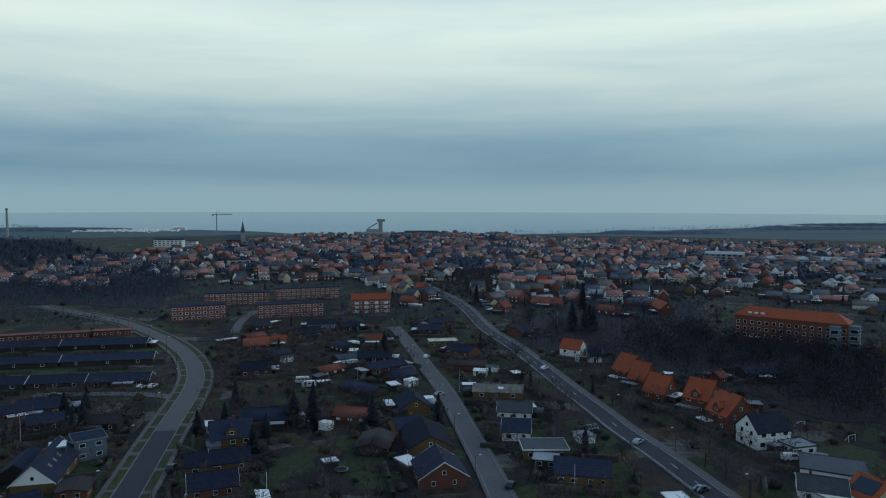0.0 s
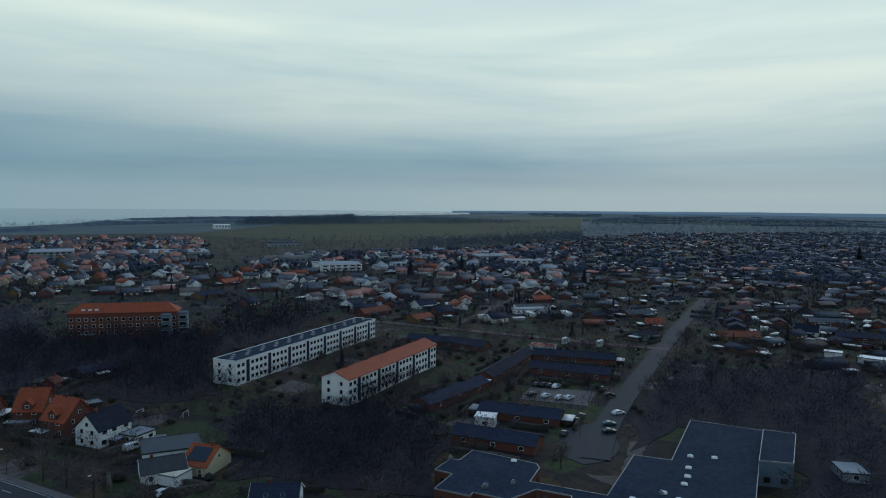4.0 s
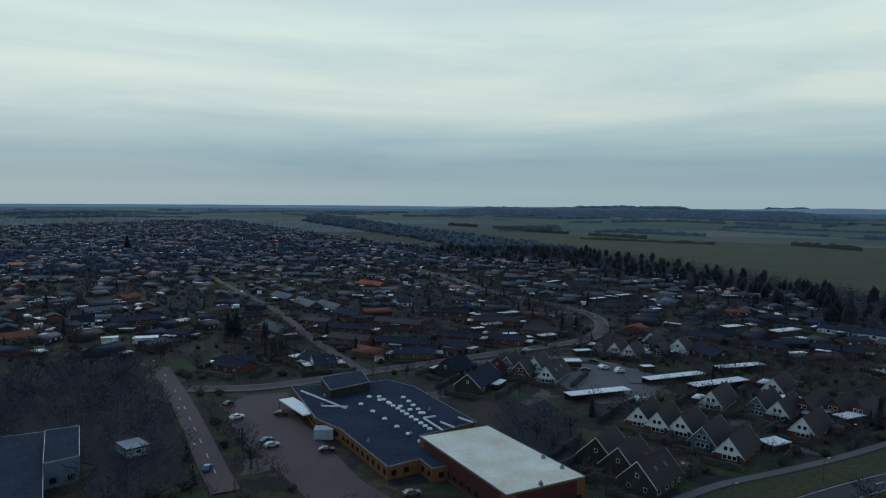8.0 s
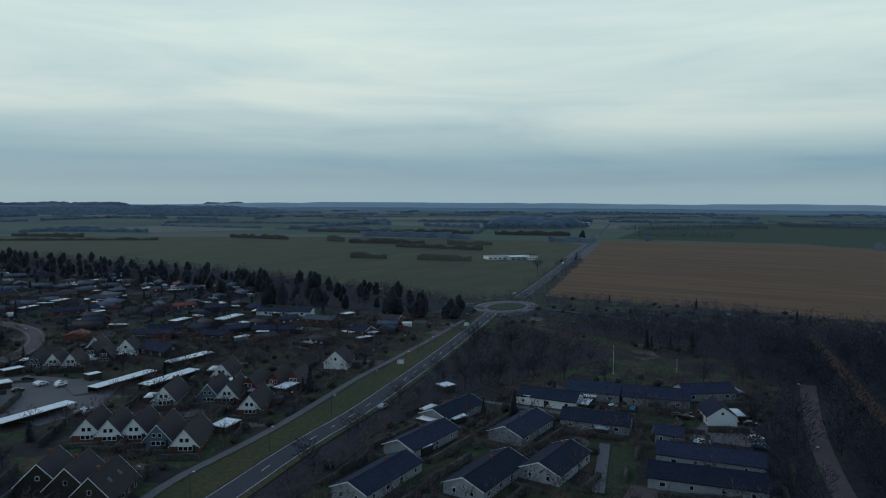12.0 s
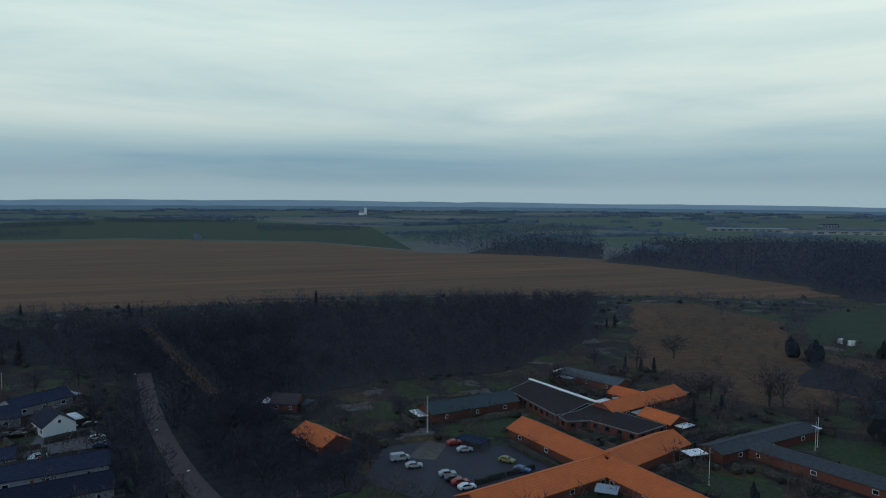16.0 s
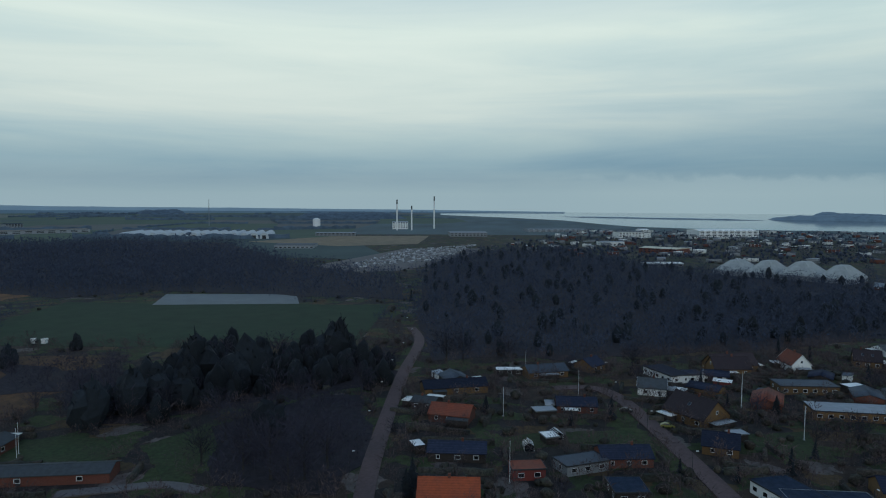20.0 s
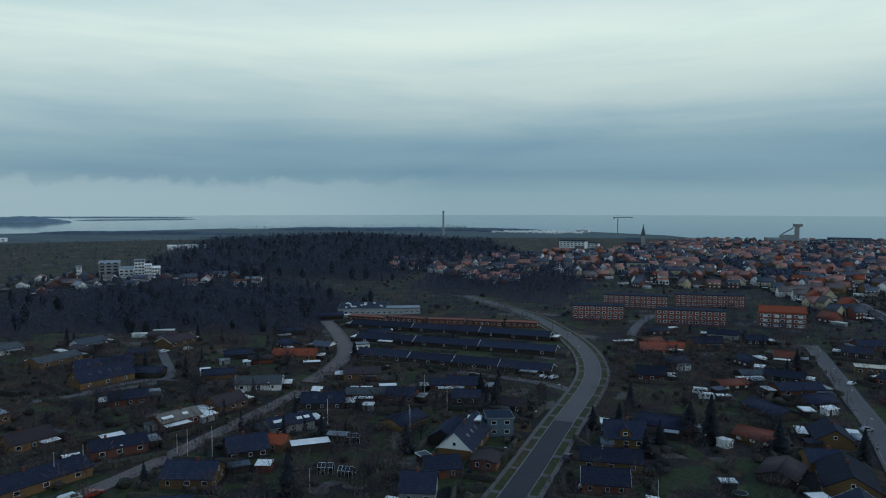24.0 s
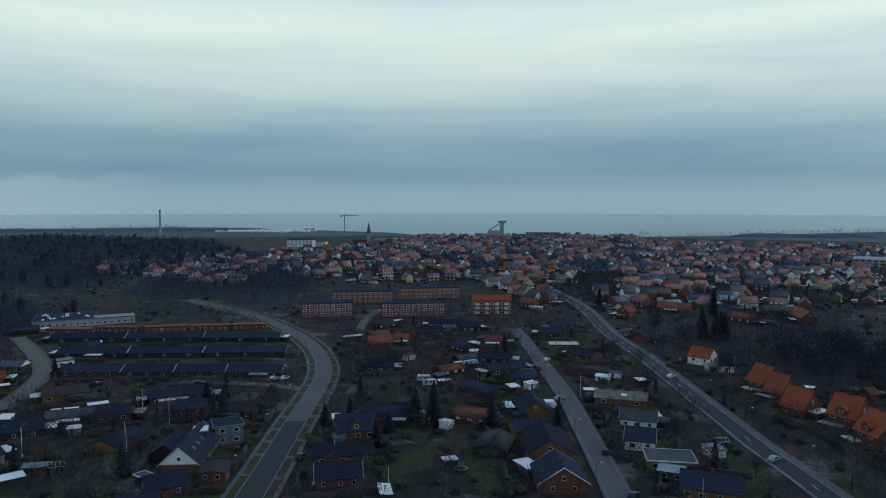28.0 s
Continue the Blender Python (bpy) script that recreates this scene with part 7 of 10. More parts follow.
wood([(-199, -99), (-240, -80), (-242, -64), (-206, -51), (-160, -46), (-154, -60), (-158, -79)], 6.5, "bare", 9)
wood([(-255, -197), (-269, -173), (-200, -128), (-192, -141)], 6.0, "bare", 9)
wood([(-222, -192), (-232, -177), (-264, -201), (-265, -229)], 7.5, "bare", 8)
wood([(-747, 529), (-1081, 903), (-1029, 1239), (-610, 1131), (-434, 889), (-403, 622), (-385, 510), (-438, 511), (-512, 458), (-624, 448)], 8.0, "mixed", 12)
wood([(-371, 219), (-561, 333), (-539, 386), (-470, 420), (-388, 419), (-298, 394), (-293, 341), (-254, 278), (-291, 259), (-354, 246)], 7.0, "mixed", 9)
wood([(-367, 519), (-323, 661), (-230, 587), (-185, 450), (-248, 469), (-314, 476)], 9.0, "bare", 9)
wood([(-122, 344), (-124, 370), (-110, 377), (-108, 350)], 6.0, "bare", 6)
wood([(87, 300), (89, 356), (139, 387), (143, 345), (198, 315), (250, 350), (287, 331), (244, 290), (180, 275), (159, 248), (144, 215), (125, 217), (114, 241), (121, 281), (104, 290)], 6.5, "bare", 10)
wood([(121, 188), (138, 193), (153, 178), (160, 167), (176, 158), (168, 137), (136, 121), (116, 128), (113, 157), (117, 172)], 6.0, "bare", 8)
wood([(128, 188), (138, 178), (156, 164), (169, 148), (170, 133), (159, 123), (137, 113), (125, 101), (102, 150)], 5.5, "bare", 8)
wood([(184, 79), (238, 96), (298, 104), (328, 43), (236, 19), (178, 14), (163, 31), (224, 45), (216, 77)], 6.0, "bare", 8)
wood([(3157, -341), (1837, -409), (951, -472), (598, -488), (403, -464), (341, -393), (485, -396), (751, -373), (1321, -294), (2202, -203)], 10.0, "belt", 12)
wood([(1081, -322), (794, -415), (548, -426), (384, -455), (260, -432), (208, -380), (256, -359), (398, -340), (639, -334), (812, -241)], 8.5, "belt", 12)
wood([(210, -81), (221, -106), (191, -100), (162, -84), (187, -76)], 6.0, "bare", 6)
wood([(-299, 468), (-585, 922), (-557, 1035), (-330, 763), (-247, 702), (-195, 529), (-236, 497)], 9.0, "bare", 10)
wood([(-16, -232), (-50, -249), (-110, -245), (-194, -288), (-166, -246), (-124, -232), (-77, -219), (-52, -214), (-24, -208)], 6.0, "scrub", 5)
wood([(182, -297), (178, -345), (140, -345), (91, -332), (36, -320), (27, -278), (59, -278), (96, -269), (131, -253), (151, -245)], 6.5, "scrub", 5)
wood([(-8, -189), (-12, -260), (-29, -248), (-33, -209), (-40, -189), (-46, -168), (-42, -159)], 6.0, "bare", 8)
wood([(-260, -326), (-326, -321), (-298, -276), (-252, -248), (-203, -250), (-150, -235), (-136, -269), (-190, -309)], 7.0, "scrub", 4)
wood([(-202, -159), (-197, -131), (-190, -99), (-198, -78), (-172, -68), (-160, -76), (-170, -113), (-178, -144)], 7.0, "scrub", 5)
wood([(-280, -241), (-299, -198), (-293, -159), (-229, -146), (-233, -173), (-252, -217)], 7.0, "scrub", 4)
wood([(110, 356), (66, 371), (34, 355), (56, 304), (74, 284), (99, 258), (113, 251), (138, 213), (196, 306), (142, 342)], 8.0, "bare", 8)
wood([(44, 381), (67, 448), (141, 529), (172, 478), (143, 345), (89, 356), (66, 369)], 9.0, "bare", 8)
wood([(-147, 354), (-144, 391), (-115, 386), (-109, 345), (-116, 315), (-86, 256), (-87, 248)], 7.0, "scrub", 4)
wood([(-404, 67), (-516, 120), (-568, 283), (-407, 460), (-291, 334), (-299, 288), (-337, 233), (-388, 208), (-397, 161), (-368, 112), (-334, 55)], 7.0, "mixed", 9)
wood([(-1027, -90), (-1656, 99), (-1697, 766), (-734, 333), (-761, 171), (-861, 95), (-1078, 35)], 22.0, "far", 9)
wood([(-921, 98), (-1190, 239), (-1188, 687), (-1013, 1143), (-751, 848), (-657, 454), (-619, 296)], 22.0, "far", 9)
wood([(286, 723), (667, 1022), (1462, 763), (848, 441), (628, 551), (357, 502)], 24.0, "far", 9)
wood([(1526, 1102), (2570, 389), (1899, -317), (1214, -204), (1274, 192), (915, 462)], 24.0, "far", 9)
wood([(-353, 723), (-338, 1003), (-284, 1288), (129, 1305), (94, 942), (-119, 837)], 26.0, "far", 8)
wood([(1586, -602), (1668, -801), (1435, -701), (1431, -553)], 9.0, "far", 12)
wood([(898, -1787), (794, -2393), (555, -1674), (733, -1461)], 9.0, "far", 12)
wood([(2377, 1201), (3379, 1442), (3226, 488), (2584, 292), (1909, 964)], 9.0, "far", 12)
wood([(1277, 1843), (2009, 2098), (2169, 1567), (1972, 1203), (1048, 1512)], 9.0, "far", 12)
wood([(1410, 1983), (2231, 2315), (1500, 1533), (1126, 1584)], 9.0, "far", 12)
wood([(866, 762), (1353, 706), (1106, 576), (759, 657)], 9.0, "far", 12)
wood([(506, -1750), (207, -2149), (169, -1914), (443, -1623)], 10.0, "far", 10)
wood([(192, -2392), (-253, -2223), (-229, -2016), (152, -2105)], 10.0, "far", 10)
wood([(-193, -1699), (-417, -1601), (-382, -1465), (-173, -1520)], 10.0, "far", 10)
wood([(-389, -1222), (-575, -1329), (-519, -1199), (-363, -1112)], 10.0, "far", 10)
wood([(375, -1413), (194, -1507), (181, -1409), (341, -1328)], 10.0, "far", 10)
wood([(-346, -1008), (-680, -1573), (-977, -1475), (-502, -755), (-399, -785)], 15.0, "far", 13)

wood([(150, 1478), (343, 1570), (595, 1745), (1014, 2010), (1440, 2235), (1440, 2195), (1014, 1965), (600, 1690), (343, 1520), (150, 1430)], 16.0, "far", 12)
wood([(-1560, 1392), (-1254, 1750), (-1080, 1835), (-900, 1600), (-900, 1540), (-1080, 1760), (-1254, 1680), (-1540, 1330)], 17.0, "far", 10)
wood([(2178, 2205), (3091, 2270), (3091, 2190), (2178, 2140), (1560, 2110), (1560, 2150)], 20.0, "far", 12)


# ---- further houses, street by street ----
PALETTES = {
    "works": (("grey", "pale", "dark", "felt", "blue", "pale", "grey", "white"), ("grey", "white", "grey", "red", "grey"), 4.5, 8),
    "old": (("orange", "red", "red", "red", "dark", "brown", "grey", "dark", "red", "dark", "brown"), ("red", "white", "white", "yellow", "cream", "red"), 4.2, 42),
    "mixed": (("dark", "dark", "dark", "red", "orange", "brown", "dark", "pale"), ("red", "white", "white", "red"), 2.8, 32),
    "estate": (("dark", "dark", "dark", "brown", "dark", "brown", "dark", "dark", "dark", "dark", "red", "dark", "blue", "dark"), ("wood", "wood", "red", "wood", "yellow", "wood", "red"), 2.2, 20),
}
FAR_PARTS = {}


def far_add(slot, shape, m):
    v, f = FAR_PARTS.setdefault(slot, ([], []))
    k = len(v)
    v.extend(tuple(m @ Vector(p)) for p in shape.v)
    for face in shape.f:
        if len(face) == 3:
            f.append((k + face[0], k + face[1], k + face[2], k + face[2]))
        elif len(face) == 4:
            f.append(tuple(k + i for i in face))
        else:
            for i in range(1, len(face) - 1):
                f.append((k + face[0], k + face[i], k + face[i + 1], k + face[i + 1]))


district_count = [0]
GARDEN_SITES, HEDGE_SITES = [], []


def district(poly, step, ang, sort, width):
    district_count[0] += 1
    rng = random.Random(100 + district_count[0])
    roofs, walls, wh, pitch = PALETTES[sort]
    if sort != "old":
        step *= 1.22
    for x, y in spots(poly, step, rng, 0.34, ang):
        d = math.hypot(x, y)
        for _ in range(9 if d < 700 else 5 if sort != "old" else 4):
            GARDEN_SITES.append((x + rng.uniform(-step, step) * 0.6, y + rng.uniform(-step, step) * 0.6))
        if noise.noise((x / 55, y / 55, 5.0)) < -0.14 and d > 150:
            for _ in range(5):
                GARDEN_SITES.append((x + rng.uniform(-step, step) * 0.7, y + rng.uniform(-step, step) * 0.7))
            continue
        ca, sa = math.cos(radians(ang)), math.sin(radians(ang))
        HEDGE_SITES.append((x + ca * step * 0.5, y + sa * step * 0.5, ang + 90))
        HEDGE_SITES.append((x - sa * step * 0.5, y + ca * step * 0.5, ang))
        L, W = (rng.uniform(8, 13), rng.uniform(6.5, 8.2)) if sort == "old" else (rng.uniform(10, 17), rng.uniform(7.5, 9.5))
        turn = ang + 40 * math.sin(x * 0.011 + y * 0.017) + rng.choice((0, 0, 90)) + rng.uniform(-6, 6)
        if d > 5000 or d < 120 or not is_free(x, y, max(L, W) * 0.5):
            continue
        rf, wl_ = rng.choice(roofs), rng.choice(walls)
        h = wh * rng.uniform(0.8, 1.25) if sort == "old" else wh
        if d < 4900:
            take(x, y, L * 0.5)
            ws, rs = gable_shapes(L, W, h, W / 2 * math.tan(radians(pitch + rng.uniform(-5, 5))), 0.5, 0.3)
            m = pose(x, y, 0, 0, 0, turn)
            far_add(("wall", wl_), ws, m)
            # past 480 m, roofs switch to the copies with haze painted in
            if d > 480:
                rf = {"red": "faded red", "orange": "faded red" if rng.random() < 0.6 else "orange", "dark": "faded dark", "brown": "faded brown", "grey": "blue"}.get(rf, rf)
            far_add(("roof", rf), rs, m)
            win = Shape()
            n = 3
            for f in range(2 if h > 3.6 else 1):
                for s in (1, -1):
                    for i in range(n):
                        cx = (i + 0.5) / n * L - L / 2
                        yy, z0 = s * (W / 2 + 0.05), 1.0 + f * 2.6
                        win.face([(cx - 0.7, yy, z0), (cx + 0.7, yy, z0), (cx + 0.7, yy, z0 + 1.2), (cx - 0.7, yy, z0 + 1.2)])
            if rng.random() < (0.6 if sort == "old" else 0.3):
                far_add(("window", "white"), win, m)
        for _ in range(3):
            sx, sy = x + rng.uniform(-12, 12), y + rng.uniform(-12, 12)
            if rng.random() < 0.75 and is_free(sx, sy, 2.0):
                shed(sx, sy, turn + rng.uniform(-10, 10), rng)


def shed(x, y, ang, rng):
    """A garden shed, lean-to or garage with a flat or low roof."""
    take(x, y, 2.5)
    L, W = rng.uniform(3, 6.5), rng.uniform(2.4, 3.6)
    rf = rng.choice(("white", "white", "white", "white", "pale", "grey", "dark", "blue"))
    if math.hypot(x, y) > 330 and rng.random() < 0.4:
        L *= 1.7
    wl_ = rng.choice(("wood", "wood", "white", "redwood", "grey"))
    if math.hypot(x, y) > 330 or math.hypot(x, y) < 120:
        m = pose(x, y, 0, 0, 0, ang)
        far_add(("wall", wl_), Shape().box(-L / 2, -W / 2, 0, L / 2, W / 2, 2.2), m)
        far_add(("roof", rf), Shape().box(-L / 2 - 0.3, -W / 2 - 0.3, 2.2, L / 2 + 0.3, W / 2 + 0.3, 2.38), m)
        return
    s = thing("garden_shed", x, y, ang, f"small {SKIN[wl_]} shed with a {TONE[rf]} roof", "shed", "garden sheds")
    a, b = L / 2, W / 2
    part("wall", Shape().solid([(-a, -b, 0), (a, -b, 0), (a, b, 0), (-a, b, 0)], [(-a, -b, 2.1), (a, -b, 2.1), (a, b, 2.4), (-a, b, 2.4)]), WALLS[wl_], s)
    part("roof", Shape().solid([(-a - 0.25, -b - 0.25, 2.09), (a + 0.25, -b - 0.25, 2.09), (a + 0.25, b + 0.25, 2.45), (-a - 0.25, b + 0.25, 2.45)], [(-a - 0.25, -b - 0.25, 2.2), (a + 0.25, -b - 0.25, 2.2), (a + 0.25, b + 0.25, 2.56), (-a - 0.25, b + 0.25, 2.56)]), ROOFS[rf], s)
    part("door", shared(("shed_door",), lambda: Shape().box(-0.4, -0.04, 0, 0.4, 0.02, 1.9), DARK_TRIM), None, s, at=pose(-a * 0.4, -b, 0.05))


district([(-178, 588), (-236, 780), (-360, 1067), (-306, 1391), (-7, 1535), (148, 1497), (52, 513), (13, 548), (-11, 695), (-39, 555), (-87, 610)], 19, 20, "old", 10)
district([(-35, 460), (-84, 769), (-139, 1197), (122, 1298), (511, 1223), (679, 1080), (453, 719), (203, 536), (134, 475), (94, 534), (32, 461)], 18, 15, "old", 11)
district([(-488, 644), (-517, 787), (-445, 898), (-346, 1041), (-188, 767), (-217, 589), (-224, 508)], 24, 0, "old", 10)
district([(228, 362), (391, 598), (593, 706), (1043, 543), (460, 238), (287, 232), (312, 294)], 21, 25, "mixed", 10)
district([(307, 322), (538, 454), (775, 315), (1569, 118), (2006, 9), (835, -54), (671, 25), (472, 108), (348, 125), (342, 172), (342, 255)], 21, 10, "estate", 10)
district([(734, 211), (1827, 405), (2295, 32), (1289, -181), (815, -327), (571, -402), (418, -392), (341, -390), (296, -338), (378, -227), (296, -148), (283, -63), (354, -21), (438, 45), (385, 112)], 20, 12, "estate", 10)
district([(385, 112), (437, 39), (333, 5), (316, 30), (332, 96)], 22, 5, "estate", 9)
district([(464, -137), (750, -223), (593, -310), (375, -321), (246, -344), (192, -320), (209, -247), (314, -228), (283, -147), (370, -133)], 21, 30, "estate", 9)
district([(-340, 176), (-337, 228), (-269, 254), (-312, 332), (-242, 366), (-174, 215), (-195, 194), (-199, 153), (-220, 129)], 25, 20, "estate", 9)
district([(-53, 160), (-111, 367), (-32, 388), (3, 192), (-11, 177)], 24, 85, "estate", 9)
district([(-119, 180), (-148, 209), (-111, 237), (-96, 235), (-81, 182), (-76, 144), (-100, 132), (-127, 140), (-149, 178)], 25, 50, "estate", 9)
district([(-18, 415), (7, 418), (39, 326), (57, 199), (62, 150), (25, 171), (5, 267)], 23, 30, "estate", 9)
district([(-278, -52), (-311, 21), (-324, 105), (-320, 147), (-176, 82), (-178, 51), (-220, 39), (-256, 25), (-162, -7), (-158, -35)], 25, 10, "estate", 9)
district([(-297, 30), (-315, 96), (-290, 168), (-214, 227), (-174, 143), (-162, 87), (-166, 64), (-178, 48), (-229, 37)], 25, 20, "estate", 9)
district([(518, 387), (1031, 674), (1564, 637), (2274, 172), (2029, -18), (1459, 89), (739, 301)], 24, 10, "estate", 9)
district([(44, 461), (20, 676), (122, 805), (330, 835), (426, 653), (269, 426), (274, 459), (204, 515), (113, 424)], 24, 10, "mixed", 9)
district([(-1056, -75), (-1790, 106), (-1761, 795), (-855, 388), (-817, 183), (-878, 97)], 40, 10, "works", 9)
district([(-587, 259), (-694, 345), (-580, 558), (-470, 453), (-496, 343)], 26, 10, "mixed", 9)
lean_to = random.Random(5)
for px, py, pa, pl, pw in PLOTS:
    if 215 < math.hypot(px, py) < 620 and pl < 45:
        for side in lean_to.sample((1, -1, 2, -2), 2):
            if abs(side) == 1 and 140 < px < 300 and -250 < py < -80:
                continue
            du, dv = (side * (pl / 2 + 2.2), 0) if abs(side) == 1 else (lean_to.uniform(-0.3, 0.3) * pl, side / 2 * (pw / 2 + 2.4))
            c, sn = math.cos(radians(pa)), math.sin(radians(pa))
            x, y = px + c * du - sn * dv, py + sn * du + c * dv
            if is_free(x, y, 0.2) or lean_to.random() < 0.75:
                a, b = (1.7, pw * 0.36) if abs(side) == 1 else (lean_to.uniform(2.2, 4.2), 1.5)
                m = pose(x, y, 0, 0, 0, pa)
                far_add(("wall", "wood"), Shape().box(-a + 0.2, -b + 0.2, 0, a - 0.2, b - 0.2, 2.2), m)
                far_add(("roof", lean_to.choice(("white", "white", "white", "pale", "grey"))), Shape().box(-a, -b, 2.2, a, b, 2.36), m)
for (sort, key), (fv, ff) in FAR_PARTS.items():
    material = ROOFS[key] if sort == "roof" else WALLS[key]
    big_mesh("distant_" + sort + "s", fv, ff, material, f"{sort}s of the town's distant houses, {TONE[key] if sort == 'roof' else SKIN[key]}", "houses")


# ---- single trees ----
LIVE = {"pine": (NEEDLES, "dark rounded pine at the edge of a wood", "pines"), "bare": (TWIGS, "leafless brown tree in winter", "leafless trees"), "birch": (BIRCH, "leafless birch beside the road", "birches"), "willow": (WILLOW, "orange brown leafless willow tree", "willows"), "fir": (NEEDLES, "dark green fir tree in a garden", "firs")}
KITS = {"pine": [pine_cluster(random.Random(50 + i), 10, 3.4, 42, 0.35, 7) for i in range(5)], "bare": [twig_crown(random.Random(i), 24, 10, 3.6, 2.0, 16, 0.8) for i in range(5)], "birch": [twig_crown(random.Random(20 + i), 22, 10, 2.6, 2.2, 16, 0.7) for i in range(3)],
        "willow": [twig_crown(random.Random(30 + i), 26, 10, 4.6, 1.2, 18, 1.0) for i in range(2)], "fir": [needle_crown(random.Random(40 + i), 10, 2.5, 0.7, 13, 9) for i in range(4)]}


def kit_mesh(kind, i):
    key = ("crown", kind, i)
    if key not in SHARED:
        v, f = KITS[kind][i]
        me = bpy.data.meshes.new("crown")
        me.from_pydata(v.tolist(), [], f.tolist())
        me.materials.append(LIVE[kind][0])
        SHARED[key] = me
    return SHARED[key]


def stem(kind):
    def make():
        sh = Shape()
        if kind == "fir":
            return sh.tube((0, 0, -0.1), (0, 0, 9.0), 0.22, 0.03, 7)
        sh.tube((0, 0, -0.1), (0.1, 0.05, 3.0), 0.24, 0.17, 7).tube((0.1, 0.05, 3.0), (0, 0.1, 7.8), 0.17, 0.04, 6)
        for k in range(5):
            a = k * 2.4
            sh.tube((0.08, 0.05, 2.4 + k * 0.7), (math.cos(a) * 2.0, math.sin(a) * 2.0, 5.2 + k * 0.6), 0.09, 0.02, 5)
        return sh
    return shared(("trunk", kind), make, PAINTS["silver"] if kind == "birch_" else BARK)


def tree(x, y, height, kind):
    if not is_free(x, y, 0.6):
        return
    mat_, label, group = LIVE[kind]
    rng = random.Random(int(x * 13 + y * 7))
    k = height / 10
    t = thing("tree", x, y, rng.uniform(0, 360), label, "tree", group)
    t.scale = (k * rng.uniform(0.95, 1.25),) * 2 + (k,)
    part("trunk", stem(kind), None, t)
    part("crown", kit_mesh(kind, rng.randrange(len(KITS[kind]))), None, t)
    take(x, y, 1.2)


tree(10.7, 165.9, 10.1, "fir")
tree(-46.8, 216.7, 10.5, "fir")
tree(-53.1, 191.6, 7.9, "fir")
tree(-67.5, 213.0, 7.7, "fir")
tree(-66.7, 199.2, 10.1, "fir")
tree(-73.6, 206.1, 7.6, "fir")
tree(-1.3, 216.2, 10.1, "fir")
tree(91.6, 454.5, 16.7, "fir")
tree(48.9, 388.9, 9.5, "bare")
tree(-27.7, 250.5, 8.5, "bare")
tree(-54.5, 221.5, 6.8, "fir")
tree(-68.4, 228.8, 6.1, "bare")
tree(-114.4, 220.7, 5.3, "fir")
tree(-121.7, 209.5, 7.2, "fir")
tree(-87.6, 225.4, 8.2, "bare")
tree(59.9, 241.8, 9.5, "birch")
tree(73.6, 188.8, 10.7, "birch")
tree(61.9, 266.5, 8.0, "birch")
tree(78.3, 245.1, 7.6, "bare")
tree(-24.3, 212.1, 5.6, "bare")
tree(-31.7, 163.1, 6.1, "bare")
tree(-44.8, 175.5, 6.5, "bare")
tree(25.5, 210.4, 5.5, "bare")
tree(-187.6, 404.1, 14.3, "willow")
tree(-77.8, 182.5, 7.0, "bare")
tree(-141.2, 212.5, 7.5, "bare")
tree(71.5, 376.9, 12.4, "fir")
tree(80.2, 378.4, 14.1, "fir")
tree(23.2, 478.1, 13.4, "fir")
tree(103.2, 398.6, 13.3, "bare")
tree(4.9, 219.8, 10.8, "fir")
tree(-39.9, 212.5, 14.4, "fir")
tree(-52.5, 204.5, 7.3, "fir")
tree(-196.4, 154.4, 8.4, "bare")
tree(-140.9, 185.6, 9.0, "bare")
tree(-125.8, 127.5, 7.3, "fir")
tree(-143.7, 177.4, 8.8, "bare")
tree(-113.7, 165.6, 7.1, "bare")
tree(-197.4, 274.0, 8.3, "bare")
tree(-159.8, 106.6, 7.7, "willow")
tree(-264.7, 169.0, 10.3, "bare")
tree(-180.1, 297.9, 9.9, "bare")
tree(-154.3, 105.7, 5.8, "fir")
tree(-230.4, 140.8, 7.9, "bare")
tree(-198.6, 183.9, 7.9, "bare")
tree(-132.6, 151.0, 7.1, "bare")
tree(-122.2, 222.0, 8.5, "fir")
tree(-107.5, 136.7, 6.3, "bare")
tree(-96.0, 219.0, 6.1, "bare")
tree(-10.5, 185.3, 6.6, "bare")
tree(-24.7, 227.3, 7.8, "bare")
tree(-22.9, 271.7, 8.0, "fir")
tree(-28.8, 176.2, 5.6, "bare")
tree(-53.9, 240.1, 6.3, "bare")
tree(-38.0, 272.9, 9.2, "bare")
tree(19.7, 440.4, 18.1, "fir")
tree(-0.9, 215.0, 12.3, "fir")
tree(10.6, 173.0, 7.9, "fir")
tree(31.2, 268.5, 9.0, "bare")
tree(58.7, 237.3, 8.3, "birch")
tree(61.2, 225.0, 9.0, "birch")
tree(76.3, 213.2, 7.8, "birch")
tree(69.8, 181.4, 8.6, "birch")
tree(71.7, 172.9, 8.4, "birch")
tree(72.7, 161.0, 8.0, "birch")
tree(77.3, 146.3, 8.4, "birch")
tree(48.8, 185.7, 6.0, "bare")
tree(71.6, 383.2, 15.8, "fir")
tree(77.5, 376.4, 14.6, "fir")
tree(82.1, 377.5, 13.1, "fir")
tree(49.4, 395.2, 11.3, "bare")
tree(59.8, 363.8, 10.5, "bare")
tree(121.6, 419.2, 12.3, "bare")
tree(32.9, 212.7, 6.5, "bare")
tree(16.8, 285.2, 8.3, "bare")
tree(32.6, 306.0, 8.9, "bare")
tree(67.0, 298.3, 10.1, "bare")
tree(78.3, 242.5, 9.7, "bare")
tree(192.7, 299.9, 8.7, "willow")
tree(144.8, 294.6, 13.4, "bare")
tree(155.4, 288.8, 16.1, "bare")
tree(158.0, 399.7, 10.4, "bare")
tree(160.6, 88.1, 8.2, "birch")
